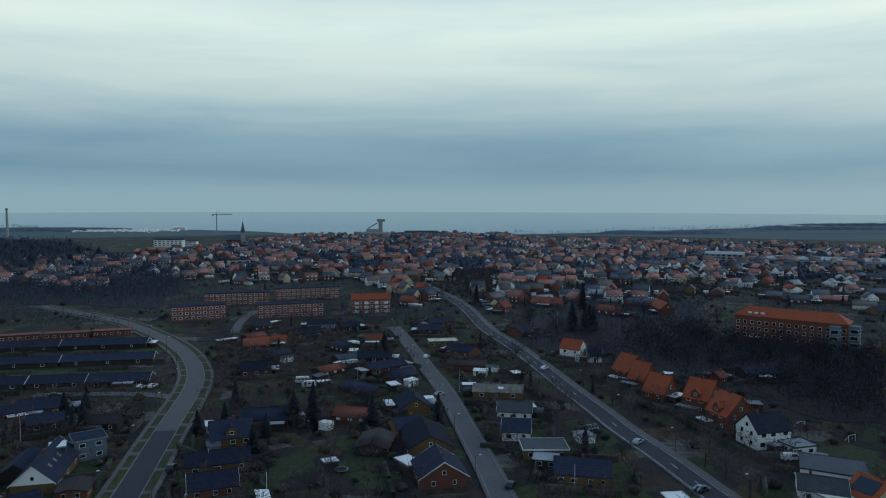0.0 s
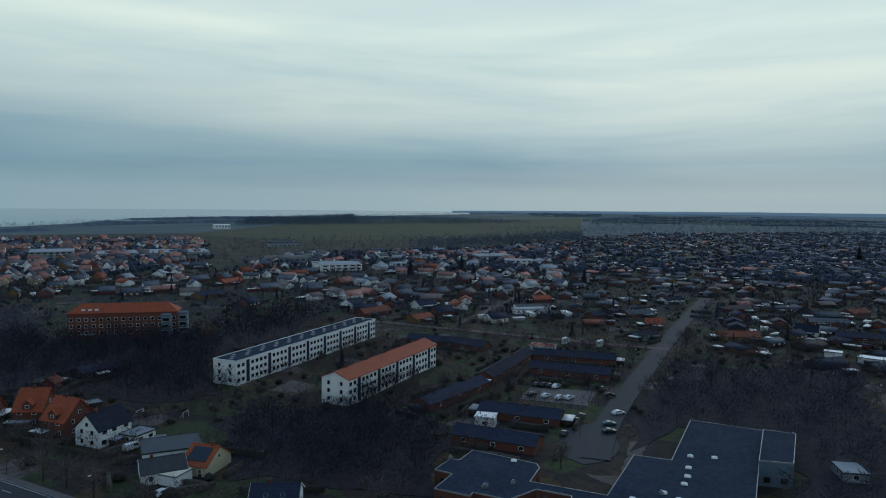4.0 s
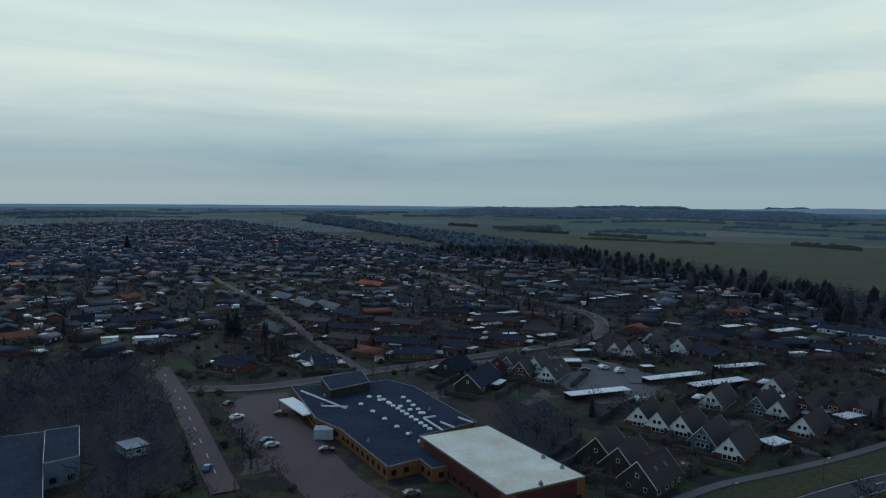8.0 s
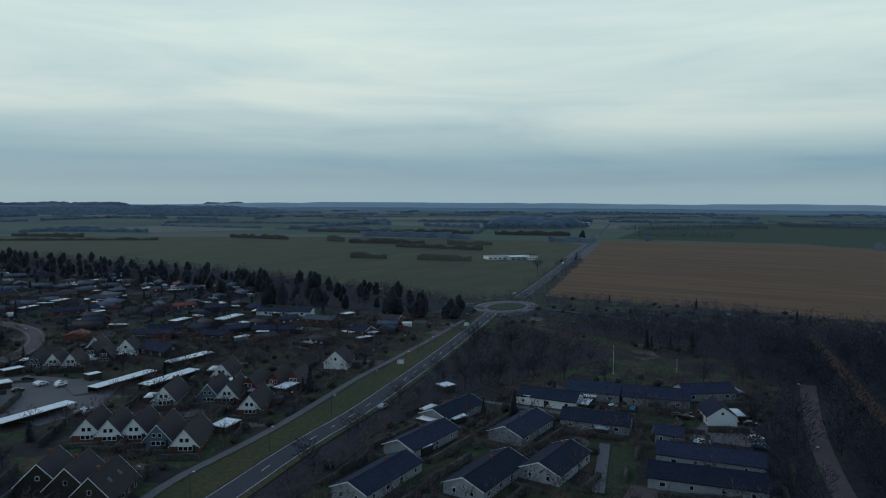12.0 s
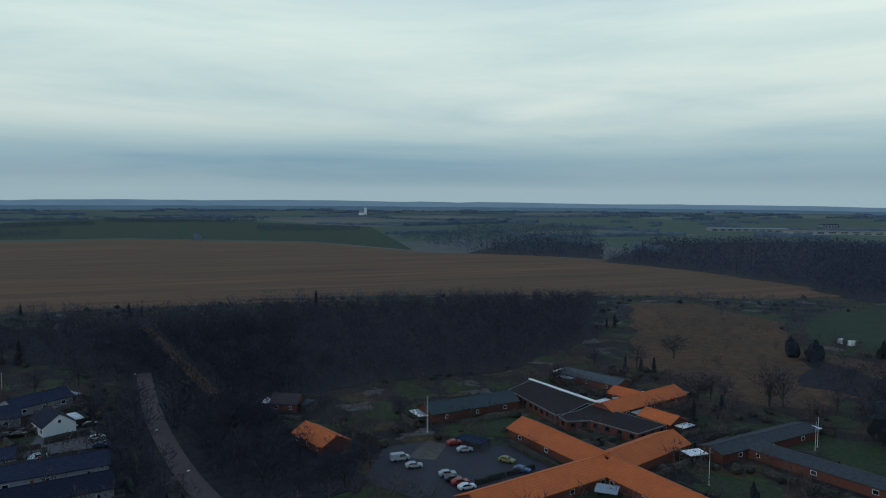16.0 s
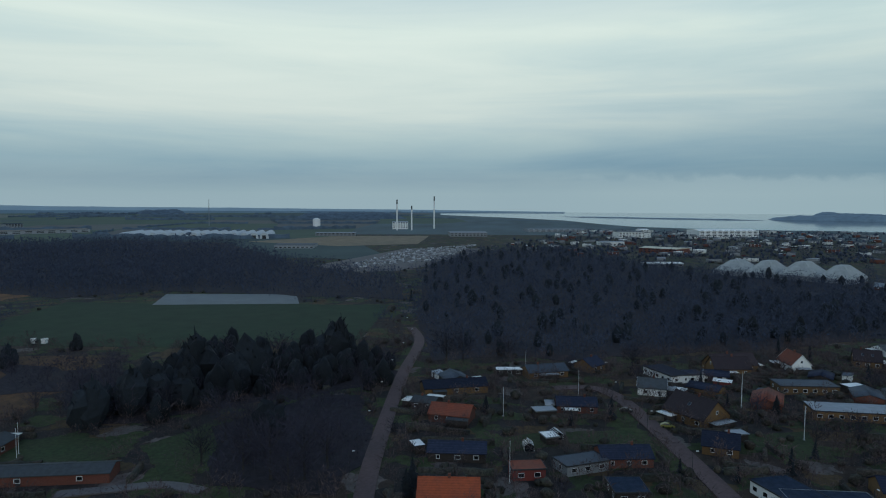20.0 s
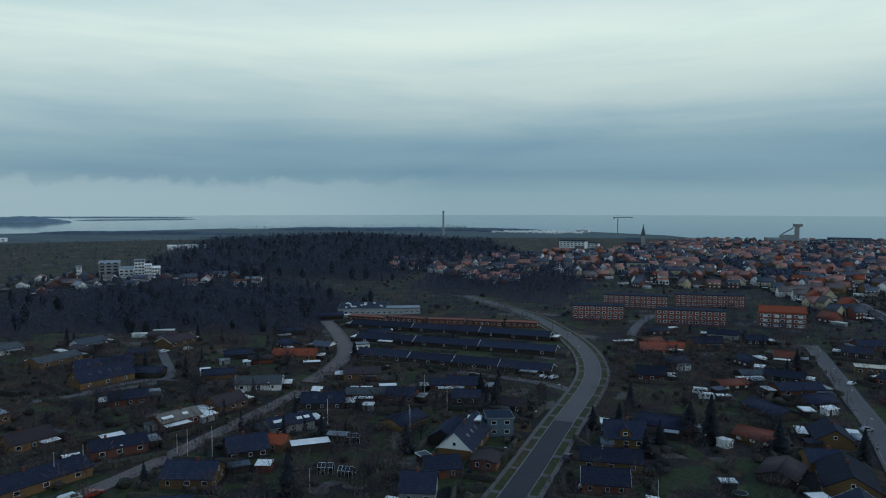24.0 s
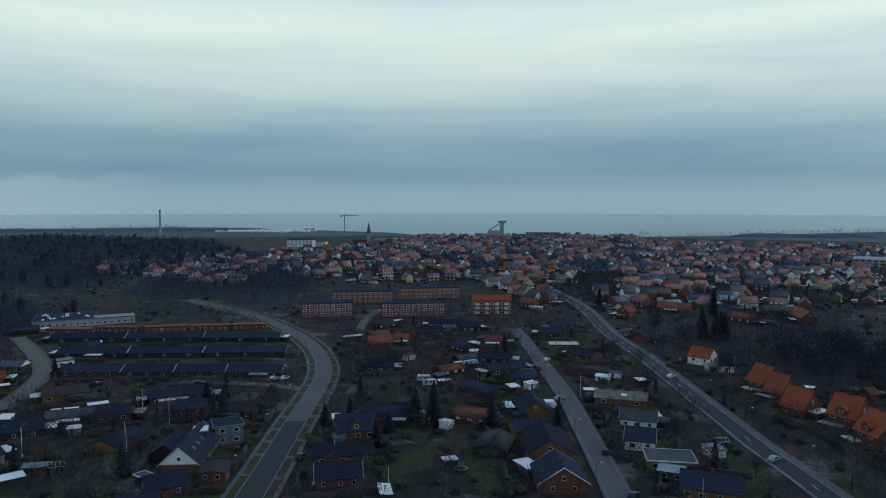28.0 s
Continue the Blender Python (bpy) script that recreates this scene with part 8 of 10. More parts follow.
tree(174.9, 177.8, 6.3, "bare")
tree(188.3, 173.1, 8.0, "bare")
tree(184.4, 173.3, 8.5, "bare")
tree(199.9, 174.5, 6.7, "bare")
tree(172.1, 168.9, 8.2, "bare")
tree(547.8, 415.4, 17.4, "fir")
tree(498.9, 439.4, 14.7, "fir")
tree(531.6, 273.5, 14.2, "fir")
tree(994.8, 137.6, 19.8, "fir")
tree(271.7, 84.8, 9.5, "bare")
tree(308.0, 57.0, 10.3, "bare")
tree(212.1, 8.4, 8.3, "bare")
tree(381.0, 180.4, 11.9, "bare")
tree(365.3, 210.7, 10.2, "bare")
tree(342.1, -12.4, 11.2, "fir")
tree(361.6, 2.0, 11.8, "bare")
tree(334.9, 116.9, 10.1, "bare")
tree(346.7, 93.4, 10.2, "bare")
tree(320.4, 31.8, 10.6, "bare")
tree(209.6, 137.0, 8.5, "bare")
tree(242.6, 190.1, 10.2, "bare")
tree(235.7, 118.5, 6.6, "bare")
tree(201.4, -111.0, 5.7, "fir")
tree(358.9, 0.3, 14.6, "fir")
tree(359.9, 4.3, 13.2, "fir")
tree(353.5, -22.8, 8.7, "bare")
tree(315.9, 30.4, 10.4, "bare")
tree(341.6, -73.5, 8.5, "bare")
tree(341.3, -177.2, 7.8, "fir")
tree(919.4, 79.9, 20.0, "fir")
tree(184.5, -83.8, 7.1, "bare")
tree(174.8, -84.6, 6.9, "bare")
tree(186.5, -95.8, 6.4, "bare")
tree(230.1, -97.5, 6.3, "bare")
tree(304.6, -114.3, 8.0, "bare")
tree(196.6, -1.1, 8.7, "bare")
tree(183.4, -3.1, 8.2, "bare")
tree(245.5, -36.5, 8.4, "bare")
tree(237.1, -69.8, 6.3, "bare")
tree(286.3, -190.5, 8.4, "bare")
tree(219.5, -171.0, 7.0, "bare")
tree(234.5, -218.4, 7.9, "bare")
tree(348.7, -43.2, 8.6, "fir")
tree(292.1, 15.5, 9.7, "bare")
tree(263.4, -63.5, 6.8, "bare")
tree(442.1, -149.2, 9.3, "fir")
tree(204.3, -112.9, 5.0, "fir")
tree(332.8, -342.7, 10.5, "pine")
tree(326.4, -348.9, 14.0, "pine")
tree(300.5, -355.7, 13.1, "pine")
tree(238.4, -351.5, 15.6, "pine")
tree(220.3, -354.6, 15.6, "pine")
tree(201.9, -358.8, 11.6, "pine")
tree(206.3, -204.1, 9.6, "bare")
tree(178.4, -229.9, 9.6, "bare")
tree(173.1, -234.8, 10.9, "bare")
tree(139.6, -217.7, 8.7, "bare")
tree(130.6, -196.8, 8.1, "bare")
tree(120.3, -225.1, 10.8, "bare")
tree(130.2, -226.3, 8.8, "bare")
tree(119.3, -236.3, 11.1, "bare")
tree(108.6, -257.1, 9.3, "bare")
tree(94.2, -259.3, 9.2, "bare")
tree(79.1, -262.9, 9.2, "bare")
tree(272.5, -664.3, 11.0, "bare")
tree(420.9, -1242.8, 15.6, "pine")
tree(269.9, -747.8, 9.4, "bare")
tree(228.8, -183.2, 8.5, "bare")
tree(226.2, -199.7, 7.5, "bare")
tree(251.2, -176.5, 10.1, "bare")
tree(22.5, -231.8, 11.9, "bare")
tree(11.1, -231.7, 13.9, "bare")
tree(12.8, -198.6, 10.5, "bare")
tree(-12.4, -208.5, 10.9, "bare")
tree(-15.4, -181.1, 9.8, "bare")
tree(-20.1, -169.8, 9.4, "bare")
tree(-27.0, -159.8, 9.0, "bare")
tree(-38.4, -162.9, 7.7, "bare")
tree(-42.8, -169.7, 8.0, "bare")
tree(8.3, -173.5, 9.5, "bare")
tree(45.1, -277.7, 9.4, "bare")
tree(32.5, -287.3, 9.6, "bare")
tree(104.7, -252.6, 9.1, "bare")
tree(115.5, -245.3, 9.1, "bare")
tree(134.6, -296.9, 13.4, "bare")
tree(71.8, -245.3, 8.6, "bare")
tree(148.6, -286.8, 13.2, "bare")
tree(-111.9, -200.5, 12.6, "fir")
tree(-260.1, -232.8, 9.7, "pine")
tree(-265.3, -225.9, 7.1, "pine")
tree(-295.9, -214.9, 7.1, "pine")
tree(-194.6, -136.2, 16.2, "pine")
tree(-189.2, -177.1, 14.2, "bare")
tree(-192.7, -174.7, 13.1, "bare")
tree(-176.4, -190.8, 9.8, "bare")
tree(-170.3, -190.2, 10.8, "bare")
tree(-177.2, -185.5, 9.7, "bare")
tree(-206.4, -165.2, 8.9, "bare")
tree(-207.3, -131.1, 16.6, "pine")
tree(-245.7, -128.9, 19.7, "pine")
tree(-247.9, -110.5, 20.0, "pine")
tree(-210.8, -121.3, 10.3, "bare")
tree(-204.4, -100.0, 11.7, "bare")
tree(-81.4, -137.9, 5.5, "fir")
tree(-153.9, -315.9, 11.5, "bare")
tree(-166.3, -247.8, 9.9, "bare")
tree(-180.4, -238.1, 9.9, "bare")
tree(-207.1, -247.3, 10.6, "bare")
tree(-152.9, -100.8, 8.2, "bare")
tree(-170.4, -88.6, 11.9, "bare")
tree(-178.4, -78.7, 13.8, "bare")
tree(-17.4, -219.3, 11.4, "bare")
tree(-21.4, -206.4, 10.9, "bare")
tree(-46.4, -175.2, 8.2, "bare")
tree(-101.9, -237.7, 8.7, "bare")
tree(-135.0, -224.3, 8.8, "bare")
tree(-67.1, -207.9, 7.5, "bare")
tree(-46.0, -222.6, 7.8, "bare")
tree(-288.2, -84.6, 20.0, "pine")
tree(-292.8, -89.8, 17.7, "pine")
tree(-195.5, -137.1, 16.3, "pine")
tree(-218.1, -128.7, 15.4, "pine")
tree(-219.6, -119.2, 13.7, "pine")
tree(-283.3, -149.4, 10.5, "pine")
tree(-287.0, -126.3, 10.3, "pine")
tree(-280.1, -103.2, 11.8, "pine")
tree(-273.4, -113.0, 11.5, "pine")
tree(-271.8, -92.9, 9.5, "pine")
tree(-251.5, -55.4, 15.2, "bare")
tree(-242.4, -63.9, 12.7, "bare")
tree(-166.2, -75.1, 13.1, "bare")
tree(-163.8, -66.6, 16.0, "bare")
tree(-165.1, -58.2, 17.5, "bare")
tree(-173.2, -54.8, 14.7, "bare")
tree(-157.9, -59.9, 12.4, "bare")
tree(-189.7, -90.8, 11.0, "bare")
tree(-197.2, -41.8, 7.1, "bare")
tree(-165.7, -30.8, 7.0, "fir")
tree(-159.0, -31.0, 6.8, "fir")
tree(-228.9, -17.7, 5.9, "fir")
tree(-288.5, 12.5, 7.2, "bare")
tree(-179.7, -12.3, 4.9, "bare")
tree(-164.6, 6.3, 4.6, "bare")
tree(-251.3, 83.9, 6.7, "bare")
tree(-245.0, 43.3, 6.3, "bare")
tree(-236.4, 70.4, 8.4, "bare")
tree(-268.6, 103.2, 9.6, "bare")
tree(-218.1, 93.7, 8.1, "bare")
tree(-301.9, -33.5, 12.5, "bare")
tree(-300.7, -40.9, 15.0, "bare")
tree(-305.0, -13.8, 12.6, "bare")
tree(-302.8, 39.1, 10.1, "bare")
tree(-305.6, -222.0, 6.7, "pine")
tree(-261.2, -221.2, 9.8, "pine")
tree(-293.1, -234.6, 6.1, "bare")
tree(-146.9, 75.3, 8.8, "fir")
tree(-118.2, 119.3, 11.6, "fir")
tree(-241.3, 77.9, 6.4, "fir")
tree(-274.6, 71.0, 9.4, "bare")
tree(-209.8, 78.8, 7.7, "bare")
tree(-214.2, 91.8, 8.0, "bare")
tree(-213.2, 114.0, 8.2, "bare")
tree(-164.8, 104.1, 7.8, "bare")
tree(-219.9, 141.5, 8.8, "bare")
tree(-157.9, 145.3, 8.4, "bare")
tree(-210.7, 166.8, 9.0, "bare")
tree(-159.1, 183.5, 8.2, "bare")
tree(-133.1, 186.3, 9.8, "bare")
tree(-111.2, 158.6, 8.6, "fir")
tree(-113.5, 169.7, 8.0, "bare")
tree(-108.9, 208.1, 10.0, "fir")
tree(-124.0, 212.5, 9.4, "fir")
tree(-75.3, 197.9, 10.1, "fir")
tree(-106.7, 133.9, 6.3, "bare")
tree(-210.6, 213.4, 9.9, "bare")
tree(-226.1, 211.1, 10.2, "bare")
tree(-253.8, 175.3, 10.2, "bare")
tree(-220.9, 127.4, 7.5, "bare")
tree(-269.6, 120.8, 9.8, "bare")
tree(-247.1, 49.8, 8.5, "bare")
tree(-272.9, 37.4, 9.2, "bare")
tree(-137.4, 118.5, 6.5, "bare")
tree(-118.8, 113.2, 6.1, "bare")
tree(-48.3, 218.5, 11, "fir")
tree(-21.8, 214.2, 10, "fir")
tree(-1.2, 216.1, 10, "fir")
tree(10.4, 165.3, 9, "fir")
tree(-70.6, 234.9, 9, "fir")
tree(-27.6, 327.6, 9, "fir")
tree(-237.5, 183.0, 8, "fir")
tree(-139.0, 154.4, 8, "fir")
tree(-201.3, 246.5, 8, "fir")
tree(-196.1, -81.3, 12, "pine")
tree(-245.9, -90.7, 12, "pine")
tree(-231.7, -132.2, 12, "pine")
tree(-293.6, -84.9, 11, "pine")
tree(-228.9, -140.5, 12, "pine")
tree(-206.7, -139.2, 11, "pine")
tree(-270.4, -120.8, 13, "pine")
tree(-269.9, -130.9, 12, "pine")


# ---- hedges, shrubs and garden trees between the houses ----
def hedge_kit(rng):
    v, f = [], []
    n = 4
    for i in range(n + 1):
        x = i / n * 10 - 5
        for px, pz in ((-0.6, 0), (-0.5, 1.5), (0.5, 1.5), (0.6, 0)):
            v.append((x, px + rng.uniform(-0.15, 0.15), pz * rng.uniform(0.85, 1.15)))
    for i in range(n):
        for j in range(3):
            a = i * 4 + j
            f.extend(((a, a + 4, a + 5), (a, a + 5, a + 1)))
    for e in (0, n * 4):
        f.extend(((e, e + 1, e + 2), (e, e + 2, e + 3)))
    return np.array(v, np.float32), np.array(f, np.int32)


def rows_of(sites, kits, material, name, label, category, seed, size=1.0):
    """Pieces laid at (x, y, angle), joined to one object."""
    rng = random.Random(seed)
    vs, fs, k = [], [], 0
    for x, y, a in sites:
        v, f = kits[rng.randrange(len(kits))]
        h = size * rng.uniform(0.8, 1.25)
        c, s = math.cos(radians(a)), math.sin(radians(a))
        vs.append(np.stack([v[:, 0] * c * h - v[:, 1] * s + x, v[:, 0] * s * h + v[:, 1] * c + y, v[:, 2] * h], 1))
        fs.append(f + k)
        k += len(v)
    if vs:
        big_mesh(name, np.concatenate(vs), np.concatenate(fs), material, label, category)


HEDGES = [hedge_kit(random.Random(60 + i)) for i in range(4)]
SHRUBS = [twig_crown(random.Random(70 + i), 2, 10, 8.5, 0.3, 14, 4.5) for i in range(4)]
BUSHES = [puff_crown(random.Random(80 + i), 8, 6.2, 3, 0.5, 5) for i in range(6)]
hedge_rng = random.Random(8)
hedge_sites = []
for px, py, pa, pl, pw in PLOTS:
    if math.hypot(px, py) < 420:
        c, s = math.cos(radians(pa)), math.sin(radians(pa))
        for side in (1, -1):
            du, dv = side * (pl / 2 + hedge_rng.uniform(4, 7)), side * (pw / 2 + hedge_rng.uniform(4, 9))
            for k in (-0.5, 0.5):
                HEDGE_SITES.append((px - s * dv + c * k * 10, py + c * dv + s * k * 10, pa))
            HEDGE_SITES.append((px + c * du, py + s * du, pa + 90))
for hx, hy, ha in HEDGE_SITES:
    if math.hypot(hx, hy) < 900 and is_free(hx, hy, 1.2):
        hedge_sites.append((hx, hy, ha))
rows_of(hedge_sites, HEDGES, HEDGE, "garden_hedges", "dark clipped hedges between the gardens", "hedges", 4)
# the terraces, car parks and big flat roofs have no trees close by
CLEAR = [[(-290, 330), (-255, 375), (-165, 372), (-118, 318), (-105, 262), (-215, 235)], [(140, -40), (260, 6), (270, -90), (180, -130)], [(120, 40), (215, 60), (215, 110), (150, 110)]]
OPEN.extend((min(p[0] for p in q), max(p[0] for p in q), min(p[1] for p in q), max(p[1] for p in q), q) for q in CLEAR)
# gardens and thickets over all the ground that is not field, wood, road or house
thicket_rng = random.Random(31)
thicket = {"tree": [], "bush": [], "shrub": [], "fir": []}


for ring0, ring1, gap in ((140, 350, 3.7), (350, 520, 4.8), (520, 850, 6.6)):
    n = int(ring1 / gap)
    for i in range(-n, n + 1):
        for j in range(-n, n + 1):
            x, y = (i + thicket_rng.uniform(-0.5, 0.5)) * gap, (j + thicket_rng.uniform(-0.5, 0.5)) * gap
            pick = thicket_rng.random() + 0.35 * noise.noise((x / 35, y / 35, 0.0))
            if pick < 0.3 or not ring0 < math.hypot(x, y) <= ring1 or not is_free(x, y, 1.5) or within(OPEN, x, y) or within(WOODED, x, y):
                continue
            if within(REEDS, x, y):
                if thicket_rng.random() < 0.42 and noise.noise((x / 22, y / 22, 3.0)) > -0.1:
                    thicket["shrub" if pick < 0.85 else "tree"].append((x, y))
                continue
            thicket["shrub" if pick < 0.42 else "bush" if pick < (0.54 if ring1 < 400 else 0.47) else "tree" if pick < 1.12 else "fir"].append((x, y))
stand(thicket["shrub"], SHRUBS, 2.4, GARDEN_TWIGS, "thicket_shrubs", "leafless brown shrubs between the gardens", "shrubs", 32)
stand(thicket["bush"], BUSHES, 2.8, HEDGE, "thicket_bushes", "dark evergreen bushes between the gardens", "bushes", 33)
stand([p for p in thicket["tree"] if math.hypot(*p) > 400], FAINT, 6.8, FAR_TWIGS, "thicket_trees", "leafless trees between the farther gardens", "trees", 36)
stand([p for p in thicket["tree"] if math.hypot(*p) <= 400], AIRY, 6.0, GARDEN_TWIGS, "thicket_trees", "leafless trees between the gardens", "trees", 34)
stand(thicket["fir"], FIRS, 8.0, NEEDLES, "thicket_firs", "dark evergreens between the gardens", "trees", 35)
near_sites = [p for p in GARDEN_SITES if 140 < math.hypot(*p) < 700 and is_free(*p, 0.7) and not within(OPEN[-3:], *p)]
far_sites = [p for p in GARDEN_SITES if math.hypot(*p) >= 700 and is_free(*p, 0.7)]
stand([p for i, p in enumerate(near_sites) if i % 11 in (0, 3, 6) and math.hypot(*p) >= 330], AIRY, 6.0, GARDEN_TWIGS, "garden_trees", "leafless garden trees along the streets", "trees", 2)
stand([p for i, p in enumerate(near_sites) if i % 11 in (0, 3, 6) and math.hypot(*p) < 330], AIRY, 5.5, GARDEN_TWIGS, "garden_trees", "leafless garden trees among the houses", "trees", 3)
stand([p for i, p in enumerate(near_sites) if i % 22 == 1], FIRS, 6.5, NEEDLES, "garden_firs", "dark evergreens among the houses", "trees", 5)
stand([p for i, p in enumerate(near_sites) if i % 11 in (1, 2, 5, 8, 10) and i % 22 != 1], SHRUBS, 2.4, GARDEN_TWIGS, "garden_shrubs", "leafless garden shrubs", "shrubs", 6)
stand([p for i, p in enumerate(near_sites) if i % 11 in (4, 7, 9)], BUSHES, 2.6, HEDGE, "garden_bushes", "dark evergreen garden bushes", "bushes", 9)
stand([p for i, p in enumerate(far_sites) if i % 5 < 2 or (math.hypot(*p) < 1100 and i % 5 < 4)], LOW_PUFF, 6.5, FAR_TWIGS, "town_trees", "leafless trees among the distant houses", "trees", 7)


# small sheds and lean-tos with pale roofs in the gardens
lean_rng = random.Random(77)
placed = 0
for hx, hy, ha, hl, hw in PLOTS:
    if 150 < math.hypot(hx, hy) < 340 and placed < 22:
        for _ in range(3):
            sx, sy = hx + lean_rng.uniform(-15, 15), hy + lean_rng.uniform(-15, 15)
            if is_free(sx, sy, 2.4) and not within(OPEN, sx, sy) and not within(WOODED, sx, sy):
                shed(sx, sy, ha + lean_rng.choice((0, 90)), lean_rng)
                placed += 1
                break


# ---- vehicles ----
def car_shapes(kind):
    L, W, H0 = {"van": (5.2, 1.95, 2.0), "truck": (7.0, 2.4, 3.2)}.get(kind, (4.35, 1.78, 1.45))
    a = L / 2
    if kind == "van":
        low = [(-a, 0.35), (a, 0.35), (a, 0.95), (a - 0.9, 1.15), (a - 1.5, 1.95), (-a + 0.1, 2.0), (-a, 1.6)]
        glass = [(a - 1.02, 1.18), (a - 1.5, 1.8), (a - 2.9, 1.8), (a - 2.9, 1.18)]
    elif kind == "truck":
        low = [(-a, 0.6), (a - 1.9, 0.6), (a - 1.9, 0.45), (a, 0.45), (a, 1.3), (a - 0.35, 2.3), (a - 1.7, 2.35), (a - 1.7, 3.2), (-a, 3.2)]
        glass = [(a - 0.08, 1.35), (a - 0.36, 2.15), (a - 1.3, 2.15), (a - 1.3, 1.35)]
    else:
        low = [(-a, 0.3), (a, 0.3), (a, 0.7), (a - 0.15, 0.82), (a - 1.2, 0.95), (a - 1.9, 1.42), (-a + 1.2, 1.45), (-a + 0.25, 0.98), (-a, 0.9)]
        glass = [(a - 1.28, 0.98), (a - 1.92, 1.36), (-a + 1.22, 1.38), (-a + 0.45, 1.0)]
    body = Shape()
    n = len(low)
    zmid = 0.95 if kind not in ("van", "truck") else 1.2

    def half(z):
        return W / 2 - max(0, z - zmid) * (0.28 if kind != "truck" else 0.05)
    body.solid([(x, -half(z), z) for x, z in low], [(x, half(z), z) for x, z in low])
    win = Shape()
    win.solid([(x, -half(z) - 0.012, z) for x, z in glass], [(x, half(z) + 0.012, z) for x, z in glass])
    (x0, z0), (x1, z1) = glass[0], glass[1]
    w = W / 2 - 0.2
    win.solid([(x0 + 0.03, -w, z0), (x0 + 0.03, w, z0), (x1 + 0.03, w - 0.1, z1), (x1 + 0.03, -w + 0.1, z1)], [(x0 + 0.06, -w, z0 + 0.02), (x0 + 0.06, w, z0 + 0.02), (x1 + 0.06, w - 0.1, z1 + 0.02), (x1 + 0.06, -w + 0.1, z1 + 0.02)])
    return body, win, L, W


CAR_SIZE = {}


def car(x, y, ang, colour):
    kind = {"van": "van", "vanwhite": "van", "truck": "truck"}.get(colour, "car")
    paint = {"van": "silver", "vanwhite": "white", "truck": "white"}.get(colour, colour)
    if kind not in CAR_SIZE:
        body, win, L, W = car_shapes(kind)
        CAR_SIZE[kind] = (body, win, L, W)
    body, win, L, W = CAR_SIZE[kind]
    what = {"car": "parked car", "van": "delivery van", "truck": "box truck"}[kind]
    c = thing({"car": "car", "van": "van", "truck": "truck"}[kind], x, y, ang, f"{paint} {what} with dark windows", {"car": "car", "van": "van", "truck": "truck"}[kind], "parked vehicles", z=0.31)
    key = ("body", kind, paint)
    if key not in SHARED:
        SHARED[key] = body.mesh("body", PAINTS[paint])
    part("body", SHARED[key], None, c)
    key = ("windows", kind)
    if key not in SHARED:
        SHARED[key] = win.mesh("cabin_glass", GLASS)
    part("cabin_glass", SHARED[key], None, c)
    for sx in (1, -1):
        for sy in (1, -1):
            part("wheel", shared(("wheel",), lambda: Shape().tube((0, -0.11, 0), (0, 0.11, 0), 0.32, 0.32, 12), TYRE), None, c, at=pose(sx * L * 0.31, sy * (W / 2 - 0.08), 0.32))
    for sy in ((1, -1) if math.hypot(x, y) < 190 else ()):
        part("headlight", shared(("headlight",), lambda: Shape().box(-0.05, -0.18, -0.06, 0.03, 0.18, 0.06), TRIM), None, c, at=pose(L / 2, sy * (W / 2 - 0.35), 0.68))
    take(x, y, 2.0)


car(-56.2, -174.0, 180, "van")
car(-58.1, -168.0, 172, "silver")
car(-74.4, -180.1, 178, "red")
car(-75.0, -173.9, 172, "silver")
car(-82.5, -162.9, 129, "gold")
car(-83.1, -155.6, 134, "blue")
car(-64.2, -159.8, 171, "silver")
car(-64.3, -156.3, 173, "dark")
car(-65.2, -153.9, 179, "red")
car(-65.6, -150.6, -179, "white")
car(45.0, -230.8, -177, "dark")
car(42.0, -230.7, -171, "dark")
car(37.9, -233.2, 176, "dark")
car(35.0, -232.6, 173, "dark")
car(29.2, -233.3, -140, "white")
car(23.7, -233.7, -162, "dark")
car(20.5, -219.9, -179, "white")
car(19.2, -215.9, 165, "grey")
car(18.9, -212.7, 171, "blue")
car(33.7, -208.8, -162, "white")
car(226.8, 0.2, -68, "white")
car(202.2, -7.8, -52, "blue")
car(198.0, -9.1, -76, "silver")
car(226.6, -13.4, -104, "dark")
car(190.4, -23.5, -92, "dark")
car(156.3, -39.3, -84, "grey")
car(242.4, 3.1, -37, "dark")
car(259.7, -147.7, -78, "white")
car(269.9, -149.3, -138, "dark")
car(253.5, -152.2, -79, "white")
car(212.1, -135.5, -69, "silver")
car(341.7, -125.7, -70, "white")
car(535.9, -3.3, -171, "white")
car(184.8, 7.7, -9, "blue")
car(232.1, 108.1, -37, "dark")
car(214.0, 96.3, -32, "white")
car(201.4, 93.6, -40, "teal")
car(194.7, 90.4, -40, "dark")
car(197.9, 103.2, 11, "dark")
car(203.1, 104.3, 11, "dark")
car(184.0, 100.0, 15, "dark")
car(227.2, 135.8, 4, "dark")
car(228.6, 133.7, 4, "dark")
car(229.3, 131.2, 6, "dark")
car(229.9, 128.8, 6, "white")
car(214.3, 130.0, -15, "dark")
car(216.2, 125.2, -3, "white")
car(217.6, 120.3, -4, "white")
car(219.5, 117.6, -5, "white")
car(304.7, 166.2, 14, "truck")
car(310.5, 150.3, 9, "truck")
car(226.6, 0.6, -48, "white")
car(270.5, 100.0, 14, "silver")
car(56.8, 198.6, 47, "silver")
car(62.9, 164.9, 41, "dark")
car(16.9, 167.3, 68, "dark")
car(24.9, 358.1, 74, "dark")
car(-17.2, 282.9, 26, "white")
car(42.8, 288.9, 52, "white")
car(94.8, 185.8, 9, "vanwhite")
car(84.4, 151.5, 8, "white")
car(62.8, 165.1, 28, "silver")
car(-5.5, 243.2, 15, "dark")
